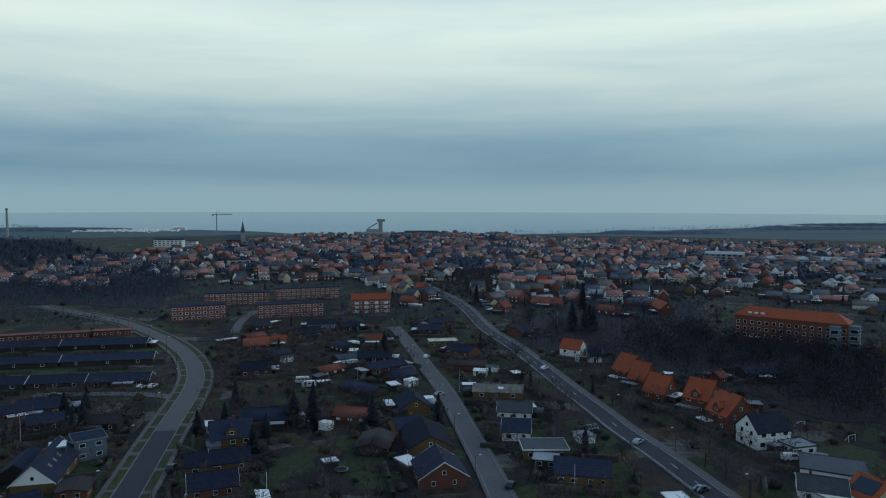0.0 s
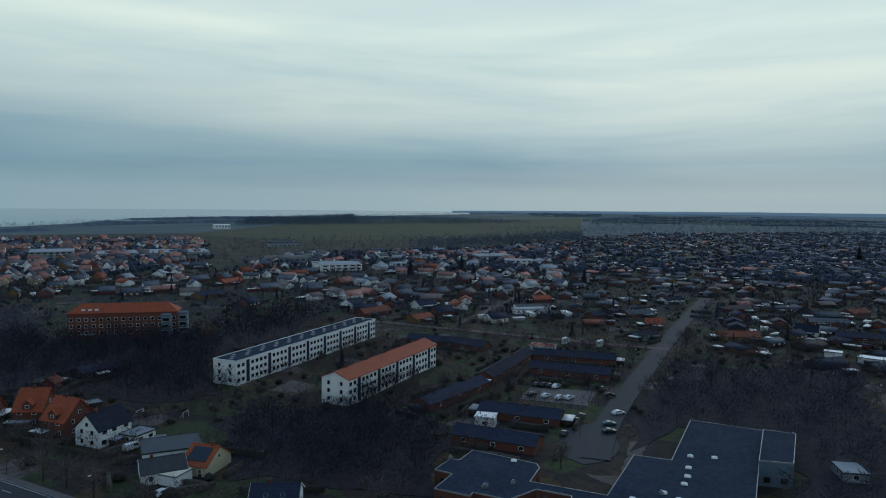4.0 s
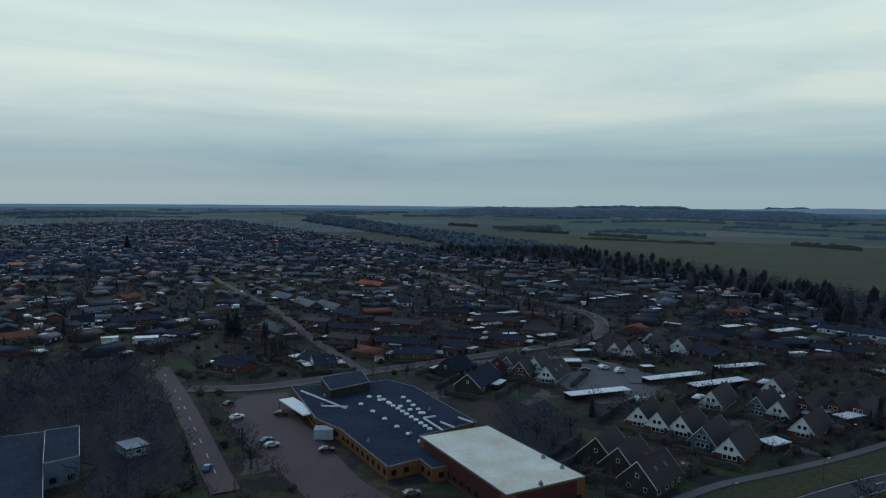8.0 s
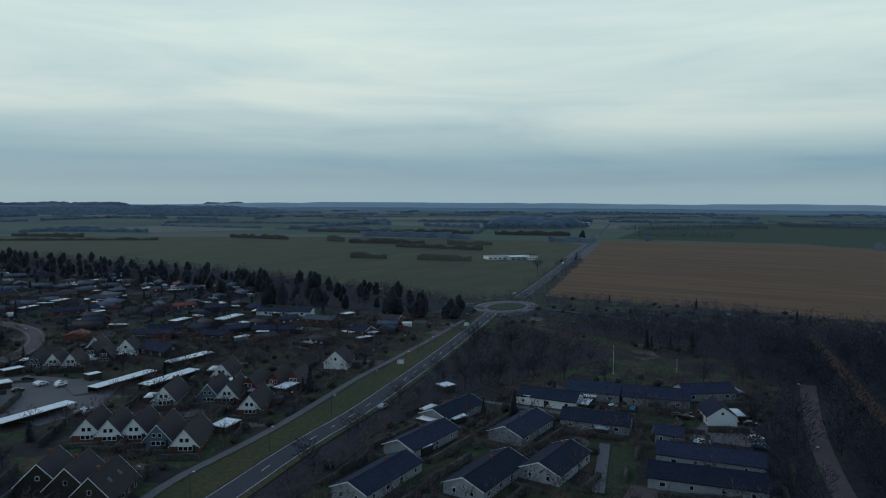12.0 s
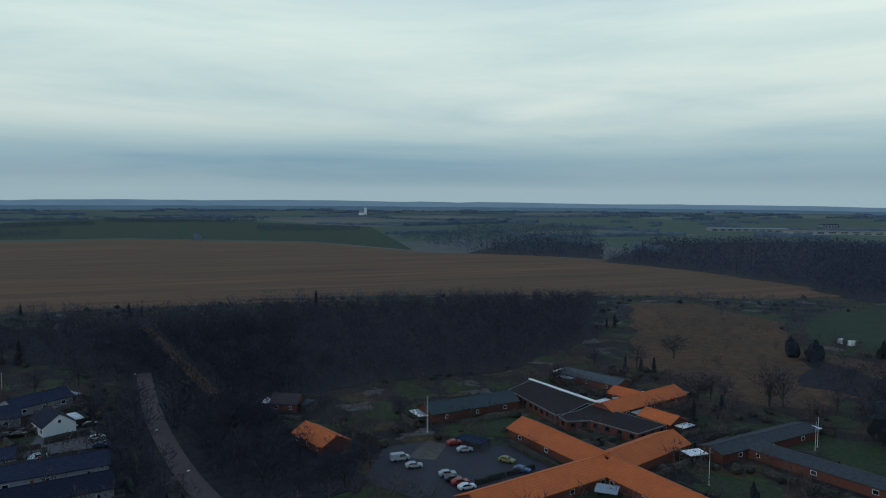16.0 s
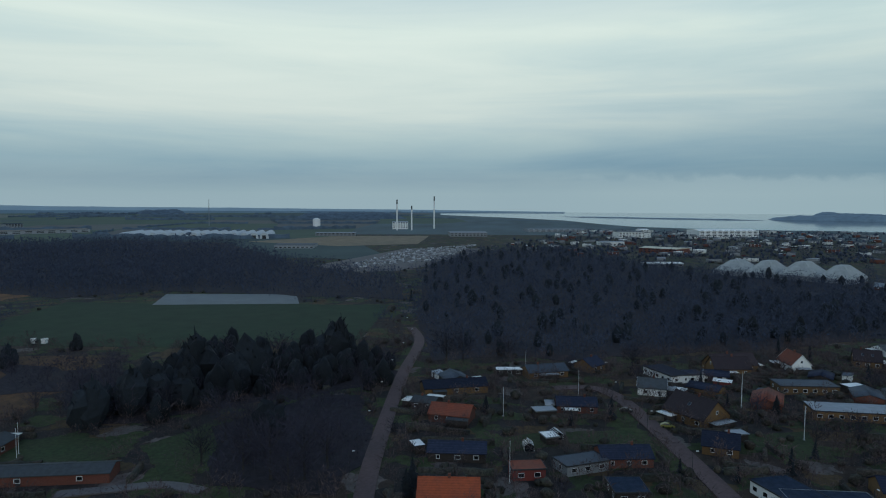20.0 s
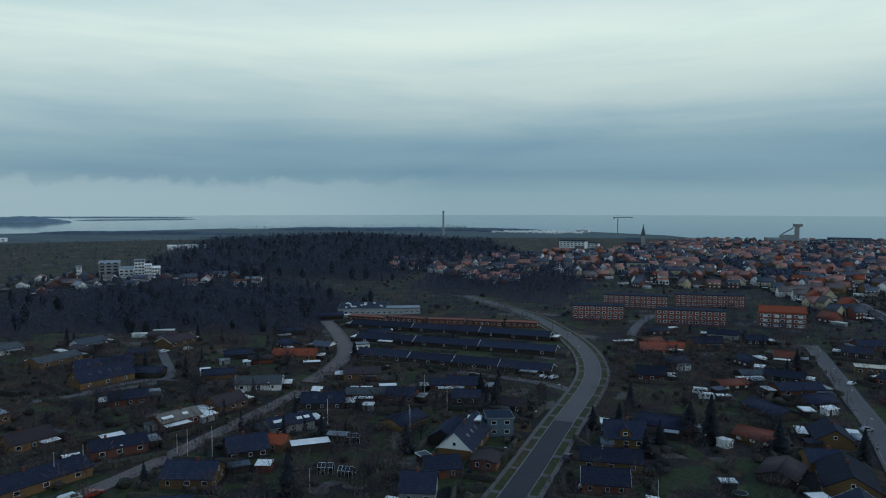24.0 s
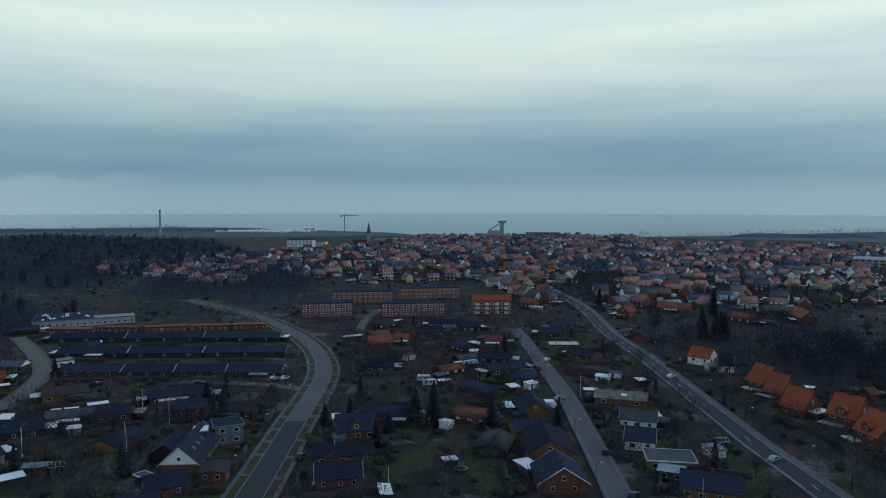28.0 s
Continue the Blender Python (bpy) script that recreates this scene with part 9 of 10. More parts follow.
car(32.5, 373.8, 67, "dark")
car(36.3, 368.6, 66, "grey")
car(-70.6, 178.1, 96, "dark")
car(-280.9, 218.1, 71, "white")
car(-173.5, 180.6, 88, "dark")
car(-112.7, 257.2, 76, "white")
car(-109.0, 259.0, 75, "white")
car(-225.4, 282.6, 120, "dark")
car(-212.3, 269.4, 118, "dark")
car(-138.6, 245.8, 27, "dark")
car(-1.2, 248.6, 48, "silver")
car(-7.1, 310.4, 69, "white")
car(-58.5, 160.8, 8, "silver")
car(-166.7, 76.6, 91, "white")
car(-159.5, 89.7, 87, "vanwhite")
car(-158.1, 94.7, 85, "red")
car(-235.6, 28.7, 87, "dark")
car(-221.0, 39.6, 82, "gold")
car(-285.3, 208.0, 91, "white")
car(-176.0, 237.9, 73, "dark")
car(132.6, -189.8, -86, "silver")
car(175.7, -378.7, -94, "dark")
car(212.8, -474.8, -82, "silver")
car(272.1, -737.7, -76, "white")
car(413.3, -1308.5, -75, "white")
car(66.2, -229.7, -106, "white")
car(58.9, -230.4, -104, "blue")
car(45.1, -231.4, -111, "dark")
car(41.8, -233.7, -113, "dark")
car(34.1, -208.1, -125, "white")
car(256.6, -138.0, -104, "dark")
car(257.7, -147.6, -89, "white")
car(250.6, -150.4, -87, "white")
car(212.2, -133.2, -96, "dark")
car(213.6, -136.7, -98, "silver")
car(297.5, -129.7, -76, "white")


# ---- poles, signs, garden things ----
def flagpole(x, y, h):
    p = thing("flagpole", x, y, 0, "slim white flagpole standing in a garden", "flagpole", "flagpoles")
    part("pole", Shape().tube((0, 0, -0.1), (0, 0, h), 0.075, 0.04, 8), POLE_WHITE, p)
    part("finial", shared(("finial",), lambda: Shape().tube((0, 0, 0), (0, 0, 0.18), 0.09, 0.05, 8), POLE_WHITE), None, p, at=pose(0, 0, h))
    part("base", shared(("pole_base",), lambda: Shape().box(-0.25, -0.25, -0.05, 0.25, 0.25, 0.25), CONCRETE), None, p)


def greenhouse(x, y, ang=0):
    take(x, y, 3)
    gh = thing("greenhouse", x, y, ang, "small glass greenhouse with a pale metal frame", "greenhouse", "greenhouses")
    ws, rf = gable_shapes(4.0, 2.6, 1.7, 0.8, 0.05, 0.05)
    part("glazing", ws, GLASS, gh)
    sh = Shape()
    for i in range(5):
        xx = i - 2
        for s in (1, -1):
            sh.box(xx - 0.04, s * 1.31 - 0.04, 0, xx + 0.04, s * 1.31 + 0.04, 1.7)
            sh.tube((xx, s * 1.33, 1.72), (xx, 0, 2.56), 0.045, 0.045, 4)
    sh.box(-2.05, -0.05, 2.5, 2.05, 0.05, 2.6)
    for s in (1, -1):
        sh.box(-2.05, s * 1.32 - 0.05, 1.65, 2.05, s * 1.32 + 0.05, 1.75)
    part("frame", sh, POLE_WHITE, gh)


def caravan(x, y, ang=0):
    take(x, y, 3)
    c = thing("caravan", x, y, ang, "white parked caravan in a garden", "caravan", "caravans")
    prof = [(-2.6, 0.5), (2.5, 0.5), (2.75, 1.3), (2.3, 2.45), (-2.4, 2.5), (-2.7, 1.4)]
    part("body", Shape().solid([(a, -1.05, b) for a, b in prof], [(a, 1.05, b) for a, b in prof]), PAINTS["white"], c)
    for s in (1, -1):
        for xx in (-1.4, 0.2, 1.5):
            part("window", shared(("van_window",), lambda: Shape().box(-0.45, -0.02, -0.3, 0.45, 0.02, 0.3), GLASS), None, c, at=pose(xx, s * 1.06, 1.7))
        part("wheel", shared(("wheel",), lambda: Shape().tube((0, -0.11, 0), (0, 0.11, 0), 0.32, 0.32, 12), TYRE), None, c, at=pose(-0.1, s * 0.95, 0.32))


def goal(x, y, ang=0):
    gl = thing("football_goal", x, y, ang, "white steel football goal on a lawn", "football goal", "football goals")
    for s in (1, -1):
        part("post", shared(("goal_post",), lambda: Shape().box(-0.06, -0.06, 0, 0.06, 0.06, 2.0), POLE_WHITE), None, gl, at=pose(s * 1.5, 0, 0))
        part("stay", shared(("goal_stay",), lambda: Shape().tube((0, 0, 1.95), (0, 1.2, 0.0), 0.04, 0.04, 6), POLE_WHITE), None, gl, at=pose(s * 1.5, 0, 0))
    part("crossbar", shared(("goal_bar",), lambda: Shape().box(-1.56, -0.06, 1.9, 1.56, 0.06, 2.02), POLE_WHITE), None, gl)


def trampoline(x, y, ang=0):
    tr = thing("trampoline", x, y, ang, "round garden trampoline with a blue rim", "trampoline", "trampolines")
    part("mat", shared(("jump_mat",), lambda: Shape().tube((0, 0, 0.72), (0, 0, 0.76), 1.5, 1.5, 20), TYRE), None, tr)
    rim = Shape()
    for i in range(20):
        a, b = i * math.tau / 20, (i + 1) * math.tau / 20
        rim.solid([(1.5 * math.cos(a), 1.5 * math.sin(a), 0.72), (1.85 * math.cos(a), 1.85 * math.sin(a), 0.72), (1.85 * math.cos(a), 1.85 * math.sin(a), 0.8), (1.5 * math.cos(a), 1.5 * math.sin(a), 0.8)],
                  [(1.5 * math.cos(b), 1.5 * math.sin(b), 0.72), (1.85 * math.cos(b), 1.85 * math.sin(b), 0.72), (1.85 * math.cos(b), 1.85 * math.sin(b), 0.8), (1.5 * math.cos(b), 1.5 * math.sin(b), 0.8)])
    part("rim", rim, PAINTS["teal"], tr)
    for i in range(4):
        part("leg", shared(("tr_leg",), lambda: Shape().tube((0, 0, 0), (0, 0, 0.74), 0.04, 0.04, 6), METAL), None, tr, at=pose(1.6 * math.cos(i * 1.57), 1.6 * math.sin(i * 1.57), 0))


def road_sign(x, y, ang=0):
    sg = thing("road_sign", x, y, ang, "white direction sign on two grey posts by the road", "road sign", "road signs")
    for s in (1, -1):
        part("post", shared(("sign_post",), lambda: Shape().tube((0, 0, 0), (0, 0, 3.2), 0.06, 0.06, 6), METAL), None, sg, at=pose(s * 0.9, 0, 0))
    part("panel", shared(("sign_panel",), lambda: Shape().box(-1.4, -0.1, 1.6, 1.4, -0.04, 3.4), TRIM), None, sg)
    for i in range(3):
        part("text_bar", shared(("sign_bar",), lambda: Shape().box(-0.9, -0.125, -0.09, 0.9, -0.1, 0.09), DARK_TRIM), None, sg, "dark bar of lettering", pose(0, 0, 2.1 + i * 0.42))


def hut(x, y, ang=0):
    h = thing("hut", x, y, ang, "small white shelter at the sports field", "hut", "huts")
    part("wall", Shape().box(-1.5, -1, 0, 1.5, 1, 2.1), WALLS["white"], h)
    part("roof", Shape().box(-1.7, -1.2, 2.1, 1.7, 1.2, 2.3), ROOFS["white"], h)


def rooflight_at(x, y, z):
    r = tagged(new("rooflight", shared(("rooflight",), lambda: Shape().box(-0.9, -0.5, 0, 0.9, 0.5, 0.3).solid([(-0.8, -0.42, 0.3), (0.8, -0.42, 0.3), (0.8, 0.42, 0.3), (-0.8, 0.42, 0.3)], [(-0.5, -0.2, 0.55), (0.5, -0.2, 0.55), (0.5, 0.2, 0.55), (-0.5, 0.2, 0.55)]), ROOFS["white"])), "white domed rooflight on a flat roof", "rooflight", "rooflights")
    r.matrix_world = pose(x, y, z - 0.04, 0, 0, math.degrees(math.atan2(y, x)) + 90)


def slab_at(name, x, y, ang, L, W, z0, z1, material, label):
    """A roof slab, duct or canopy; what hangs over open ground stands on posts."""
    s = thing(name, x, y, ang, label, name.replace("_", " "))
    part("body", Shape().box(-L / 2, -W / 2, z0, L / 2, W / 2, z1 - 0.05).box(-L / 2 - 0.06, -W / 2 - 0.06, z1 - 0.05, L / 2 + 0.06, W / 2 + 0.06, z1), material, s)
    if 1 < z0 < 4:
        for sx in (1, -1):
            for sy in (1, -1):
                part("post", Shape().box(-0.07, -0.07, 0, 0.07, 0.07, z0), DARK_TRIM, s, at=pose(sx * (L / 2 - 0.15), sy * (W / 2 - 0.15), 0))


rooflight_at(180.0, 60.8, 4.2)
rooflight_at(182.9, 55.5, 4.2)
rooflight_at(171.6, 58.3, 4.2)
rooflight_at(165.9, 56.5, 4.2)
rooflight_at(160.8, 55.5, 4.2)
rooflight_at(152.8, 57.3, 4.2)
rooflight_at(151.5, 53.3, 4.2)
rooflight_at(145.1, 61.4, 4.2)
rooflight_at(147.4, 94.3, 4.2)
rooflight_at(207.5, 49.2, 4.2)
rooflight_at(227.7, -45.6, 3.7)
rooflight_at(224.0, -46.4, 3.7)
rooflight_at(220.4, -47.2, 3.7)
rooflight_at(216.3, -47.9, 3.7)
rooflight_at(213.0, -48.8, 3.7)
rooflight_at(209.8, -49.5, 3.7)
rooflight_at(206.7, -50.1, 3.7)
rooflight_at(203.5, -50.8, 3.7)
rooflight_at(200.5, -51.5, 3.7)
rooflight_at(197.1, -52.1, 3.7)
rooflight_at(194.2, -52.7, 3.7)
rooflight_at(191.4, -53.3, 3.7)
rooflight_at(220.7, -38.2, 3.7)
rooflight_at(212.1, -40.5, 3.7)
rooflight_at(203.9, -42.6, 3.7)
rooflight_at(195.8, -44.5, 3.7)
rooflight_at(188.7, -46.3, 3.7)
rooflight_at(182.0, -48.0, 3.7)
rooflight_at(228.5, -42.4, 3.7)
rooflight_at(223.7, -45.0, 3.7)
rooflight_at(219.1, -47.4, 3.7)
rooflight_at(215.2, -50.0, 3.7)
rooflight_at(210.9, -52.2, 3.7)
rooflight_at(206.7, -54.5, 3.7)
rooflight_at(225.0, -53.3, 3.7)
rooflight_at(220.1, -54.0, 3.7)
rooflight_at(215.4, -54.3, 3.7)
rooflight_at(210.8, -54.8, 3.7)
rooflight_at(206.4, -55.3, 3.7)
slab_at("covered_walk_edge", -127.8, -210.6, 101, 35.1, 1.2, 2.9, 3.25, ROOFS["white"], "white roof edge of the home's covered walk")
slab_at("canopy", 226.2, -18.6, -162, 19.8, 5, 2.8, 3.2, ROOFS["white"], "white entrance canopy of the shop")
slab_at("trailer", 202.7, -24.3, -104, 5.6, 4, 0, 3.0, ROOFS["pale"], "pale grey kiosk trailer by the shop")
slab_at("air_duct", 229.0, -26.9, -154, 27.2, 0.4, 3.65, 4.1, TRIM, "white air duct on the shop roof")
slab_at("air_duct", 220.2, -29.7, -108, 8.4, 0.4, 3.65, 4.1, TRIM, "white air duct on the shop roof")
slab_at("air_duct", 195.3, -55.3, -169, 12.6, 0.4, 3.65, 4.1, TRIM, "white air duct on the shop roof")
slab_at("air_duct", 202.0, -56.1, -81, 4.1, 0.4, 3.65, 4.1, TRIM, "white air duct on the shop roof")
slab_at("air_duct", 193.6, -59.3, -157, 6.4, 0.4, 3.65, 4.1, TRIM, "white air duct on the shop roof")
slab_at("air_duct", 196.6, -65.9, -155, 6.3, 0.4, 3.65, 4.1, TRIM, "white air duct on the shop roof")
slab_at("canopy", -129.7, -145.4, 177, 5.5, 4, 2.7, 2.95, ROOFS["white"], "white corrugated entrance canopy of the home")
slab_at("shelter", -94.2, -134.2, 138, 5.2, 5, 2.4, 2.6, ROOFS["pale"], "pale sheet roofed shelter beside the home")
slab_at("bike_shelter", -79.0, -177.6, 120, 8.9, 5, 2.0, 2.3, ROOFS["felt"], "dark flat shelter beside the car park")
flagpole(-154.2, 126.8, 9.1)
flagpole(-146.2, 165.3, 8.6)
flagpole(-121.1, 174.9, 7.4)
flagpole(-122.2, 198.5, 8.2)
flagpole(-165.4, 123.9, 5.6)
flagpole(-115.8, 124.2, 5.9)
flagpole(-33.2, 269.1, 5.0)
flagpole(-61.0, 178.5, 5.5)
flagpole(-41.6, 161.5, 5.9)
flagpole(-174.7, 102.2, 7.3)
flagpole(6.2, 254.2, 8.6)
flagpole(32.3, 166.4, 6.1)
flagpole(63.7, 383.8, 9.7)
flagpole(79.9, -276.8, 11.8)
flagpole(58.1, -292.5, 5.6)
flagpole(-71.0, -192.7, 10.9)
flagpole(-70.9, -193.1, 11.1)
flagpole(-165.1, -138.3, 9.0)
flagpole(-122.4, -132.0, 9.4)
flagpole(-225.5, -11.7, 9.4)
flagpole(-170.7, -7.1, 10.6)
flagpole(-254.6, 14.0, 8.9)
flagpole(-249.0, 69.0, 12.0)
flagpole(-215.6, 77.7, 10.1)
flagpole(-274.8, 61.7, 8.2)
flagpole(-299.7, -6.1, 6.1)
flagpole(-170.6, -142.2, 8.7)
flagpole(-216.2, 77.8, 8.9)
flagpole(-160.4, 123.5, 8.1)
flagpole(-174.2, 94.3, 7.7)
flagpole(-247.1, 68.3, 8.2)
flagpole(-138.7, 209.6, 8.3)
flagpole(-147.1, 166.4, 7.9)
flagpole(-124.5, 179.3, 6.8)
greenhouse(-121.1, 136.0, 30)
greenhouse(-114.9, 137.0, 20)
greenhouse(45.1, 208.9, 20)
greenhouse(-130.1, 158.4, 30)
greenhouse(-196.0, -3.0, 10)
greenhouse(-206.9, 5.1, 20)
caravan(-54.2, 266.6, 10)
caravan(-50.6, 260.4, 20)
goal(111.9, 214.0, 20)
goal(120.5, 201.5, 25)
trampoline(-137.0, 190.4, 0)
trampoline(-26.2, 177.4, 0)
road_sign(159.3, -240.8, 30)
road_sign(177.8, -333.8, 30)
hut(-308.1, -240.4, 10)
hut(-307.2, -245.8, 30)


def street_lamp(x, y, ang):
    l = thing("street_lamp", x, y, ang, "grey steel street lamp with a curved arm", "street lamp", "street lamps")
    part("pole", shared(("lamp_pole",), lambda: Shape().tube((0, 0, 0), (0, 0, 7.0), 0.08, 0.05, 7).tube((0, 0, 6.95), (1.0, 0, 7.3), 0.04, 0.035, 5), DARK_TRIM), None, l)
    part("head", shared(("lamp_head",), lambda: Shape().box(0.85, -0.14, 7.2, 1.5, 0.14, 7.36), TRIM), None, l)


def lamps_along(pts, gap, side):
    pts = smooth(pts, 1)
    line, run = offset(pts, side), gap * 0.5
    for p, q in zip(line, line[1:]):
        seg = math.dist(p, q)
        while run < seg:
            f = run / seg
            x, y = p[0] + (q[0] - p[0]) * f, p[1] + (q[1] - p[1]) * f
            if 90 < math.hypot(x, y) < 420:
                street_lamp(x, y, math.degrees(math.atan2(q[1] - p[1], q[0] - p[0])) + (-90 if side > 0 else 90))
            run += gap
        run -= seg


lamps_along([(-20.6, 607.3), (-6.1, 549.1), (14.0, 473.4), (22.6, 383.8), (34.1, 337.3), (43.0, 284.5), (47.1, 257.6), (51.9, 231.3), (54.8, 211.5), (58.7, 195.3), (61.6, 181.3), (64.2, 166.6), (66.3, 155.3), (70.0, 145.2), (121.4, -97.0), (124.3, -113.3), (132.1, -146.7), (136.3, -178.9), (144.2, -213.4), (154.7, -258.8), (173.9, -333.2), (184.4, -370.2), (189.6, -389.3)], 34, 5.9)
lamps_along([(15.3, 154.1), (13.8, 163.7), (12.4, 176.4), (10.0, 193.4), (6.2, 219.4), (1.6, 253.1), (-5.0, 283.5), (-8.0, 298.7), (-14.8, 331.8), (-21.2, 363.1), (-27.4, 388.1)], 34, 4.8)
lamps_along([(-71.6, 143.6), (-77.1, 172.8), (-83.7, 205.4), (-88.7, 233.8), (-93.6, 259.3), (-100.8, 282.8), (-114.6, 312.4), (-134.0, 342.6), (-155.2, 368.5), (-183.5, 400.6), (-216.3, 425.5), (-268.5, 463.0)], 34, 6.8)
lamps_along([(-152.8, 59.7), (-157.6, 70.2), (-160.2, 85.5), (-162.6, 108.3), (-168.7, 135.9), (-176.0, 167.3), (-182.3, 192.4)], 34, 4.5)
lamps_along([(-164.4, 45.9), (-183.4, 42.7), (-202.5, 39.2), (-225.0, 34.7), (-241.7, 31.2), (-256.7, 27.4), (-266.6, 20.0), (-262.6, 5.2)], 34, 4.5)
lamps_along([(-151.4, -40.0), (-174.9, -43.9), (-206.6, -47.7), (-240.6, -51.6), (-282.5, -56.0), (-321.7, -57.8), (-349.0, -60.6), (-379.9, -71.5)], 34, 4.7)
lamps_along([(-11.8, -152.4), (-6.0, -169.9), (-1.1, -191.6), (3.6, -219.5), (7.5, -252.8), (10.6, -297.5)], 34, 5.0)
lamps_along([(169.4, 2.9), (185.8, 6.4), (215.9, 11.8), (261.2, 20.6), (303.6, 30.5)], 34, 5.7)
lamps_along([(266.7, 17.2), (263.4, 4.3), (262.3, -9.7), (267.6, -28.8), (276.0, -50.1), (284.1, -78.4), (293.9, -107.6), (304.8, -140.4), (311.4, -164.9), (328.1, -184.3), (353.6, -201.3), (385.6, -211.5), (426.7, -208.4), (475.6, -191.1), (520.1, -184.8), (611.7, -184.2), (676.7, -174.1)], 34, 4.9)
lamps_along([(172.0, 83.7), (197.9, 93.7), (234.0, 103.5), (279.8, 114.5), (329.9, 126.7), (411.2, 145.7), (524.1, 169.5)], 34, 6.2)
lamps_along([(134.0, -87.7), (138.1, -100.0), (142.9, -114.3), (145.2, -132.4), (148.6, -154.5), (155.8, -184.8), (164.6, -219.5), (169.0, -245.5), (177.2, -290.7), (191.3, -356.1)], 34, 3.5)


# ---- far landmarks ----
def church(x, y, h, ang):
    c = thing("church", x, y, ang, "brick church with a dark pointed tower above the town", "church")
    part("tower", Shape().box(-3.5, -3.5, 0, 3.5, 3.5, h * 0.5), CONCRETE, c)
    part("spire", Shape().solid([(-4, -4, h * 0.5), (4, -4, h * 0.5), (4, 4, h * 0.5), (-4, 4, h * 0.5)], [(-0.15, -0.15, h), (0.15, -0.15, h), (0.15, 0.15, h), (-0.15, 0.15, h)]), ROOFS["faded dark"], c)
    ws, rf = gable_shapes(24, 11, 8, 7)
    part("nave", ws, WALLS["red"], c, at=pose(15.5, 0, 0))
    part("nave_roof", rf, ROOFS["faded dark"], c, at=pose(15.5, 0, 0))


def far_church(x, y, h, ang):
    c = thing("village_church", x, y, ang, "small white village church far across the fields", "church")
    ws, rf = gable_shapes(26, 12, 10, 8)
    part("nave", ws, WALLS["white"], c)
    part("nave_roof", rf, ROOFS["pale"], c)
    part("tower", Shape().box(-20, -6, 0, -9, 6, h), WALLS["white"], c)


def silo(x, y, h, ang):
    s = thing("harbour_silo", x, y, ang, "tall grey concrete harbour silo with a head house", "silo")
    part("bins", Shape().box(-6, -8, 0, 22, 8, h * 0.45), CONCRETE, s)
    part("shed", Shape().box(22, -8, 0, 40, 8, h * 0.3), CONCRETE, s)
    part("elevator", Shape().box(-10, -5, 0, -2, 5, h * 0.86), CONCRETE, s)
    part("head_house", Shape().box(-15, -6, h * 0.86, 1, 6, h), CONCRETE, s)
    part("conveyor", Shape().tube((0, 0, h * 0.8), (20, 0, h * 0.45), 1.2, 1.2, 6), METAL, s)


def tower_crane(x, y, h, ang):
    c = thing("tower_crane", x, y, ang, "slender tower crane standing at the harbour", "crane")
    part("mast", Shape().box(-1, -1, 0, 1, 1, h), METAL, c)
    part("jib", Shape().box(-34, -0.8, h - 1.5, 10, 0.8, h), METAL, c)
    part("counterweight", Shape().box(6, -1.5, h - 4, 10, 1.5, h - 1.5), CONCRETE, c)
    part("peak", Shape().tube((0, 0, h), (0, 0, h + 5), 0.8, 0.1, 4), METAL, c)
    part("tie", Shape().tube((0, 0, h + 5), (-24, 0, h), 0.15, 0.15, 4), METAL, c)


def factory_chimney(x, y, h, ang):
    c = thing("factory_chimney", x, y, ang, "tall round brick factory chimney in the haze", "chimney")
    part("shaft", Shape().tube((0, 0, 0), (0, 0, h), 2.6, 1.7, 14), CONCRETE, c)
    part("rim", Shape().tube((0, 0, h - 3), (0, 0, h), 2.1, 2.1, 14), WALLS["red"], c)


def thin_chimney(x, y, h, ang):
    c = thing("steel_chimney", x, y, ang, "thin pale steel chimney with a dark tip", "chimney", "steel chimneys")
    part("shaft", Shape().tube((0, 0, 0), (0, 0, h * 0.85), 2.0, 1.7, 10), WALLS["white"], c)
    part("tip", Shape().tube((0, 0, h * 0.85), (0, 0, h), 1.7, 1.6, 10), DARK_TRIM, c)


def tank(x, y, h, ang):
    c = thing("storage_tank", x, y, ang, "white cylindrical storage tank at the works", "tank")
    part("shell", Shape().tube((0, 0, 0), (0, 0, h * 0.9), h * 0.36, h * 0.36, 20), WALLS["white"], c)
    part("cap", Shape().tube((0, 0, h * 0.9), (0, 0, h), h * 0.36, h * 0.12, 20), WALLS["white"], c)


def mast(x, y, h, ang):
    c = thing("radio_mast", x, y, ang, "thin steel radio mast on the skyline", "mast")
    part("mast", Shape().tube((0, 0, 0), (0, 0, h), 1.6, 0.5, 4), METAL, c)


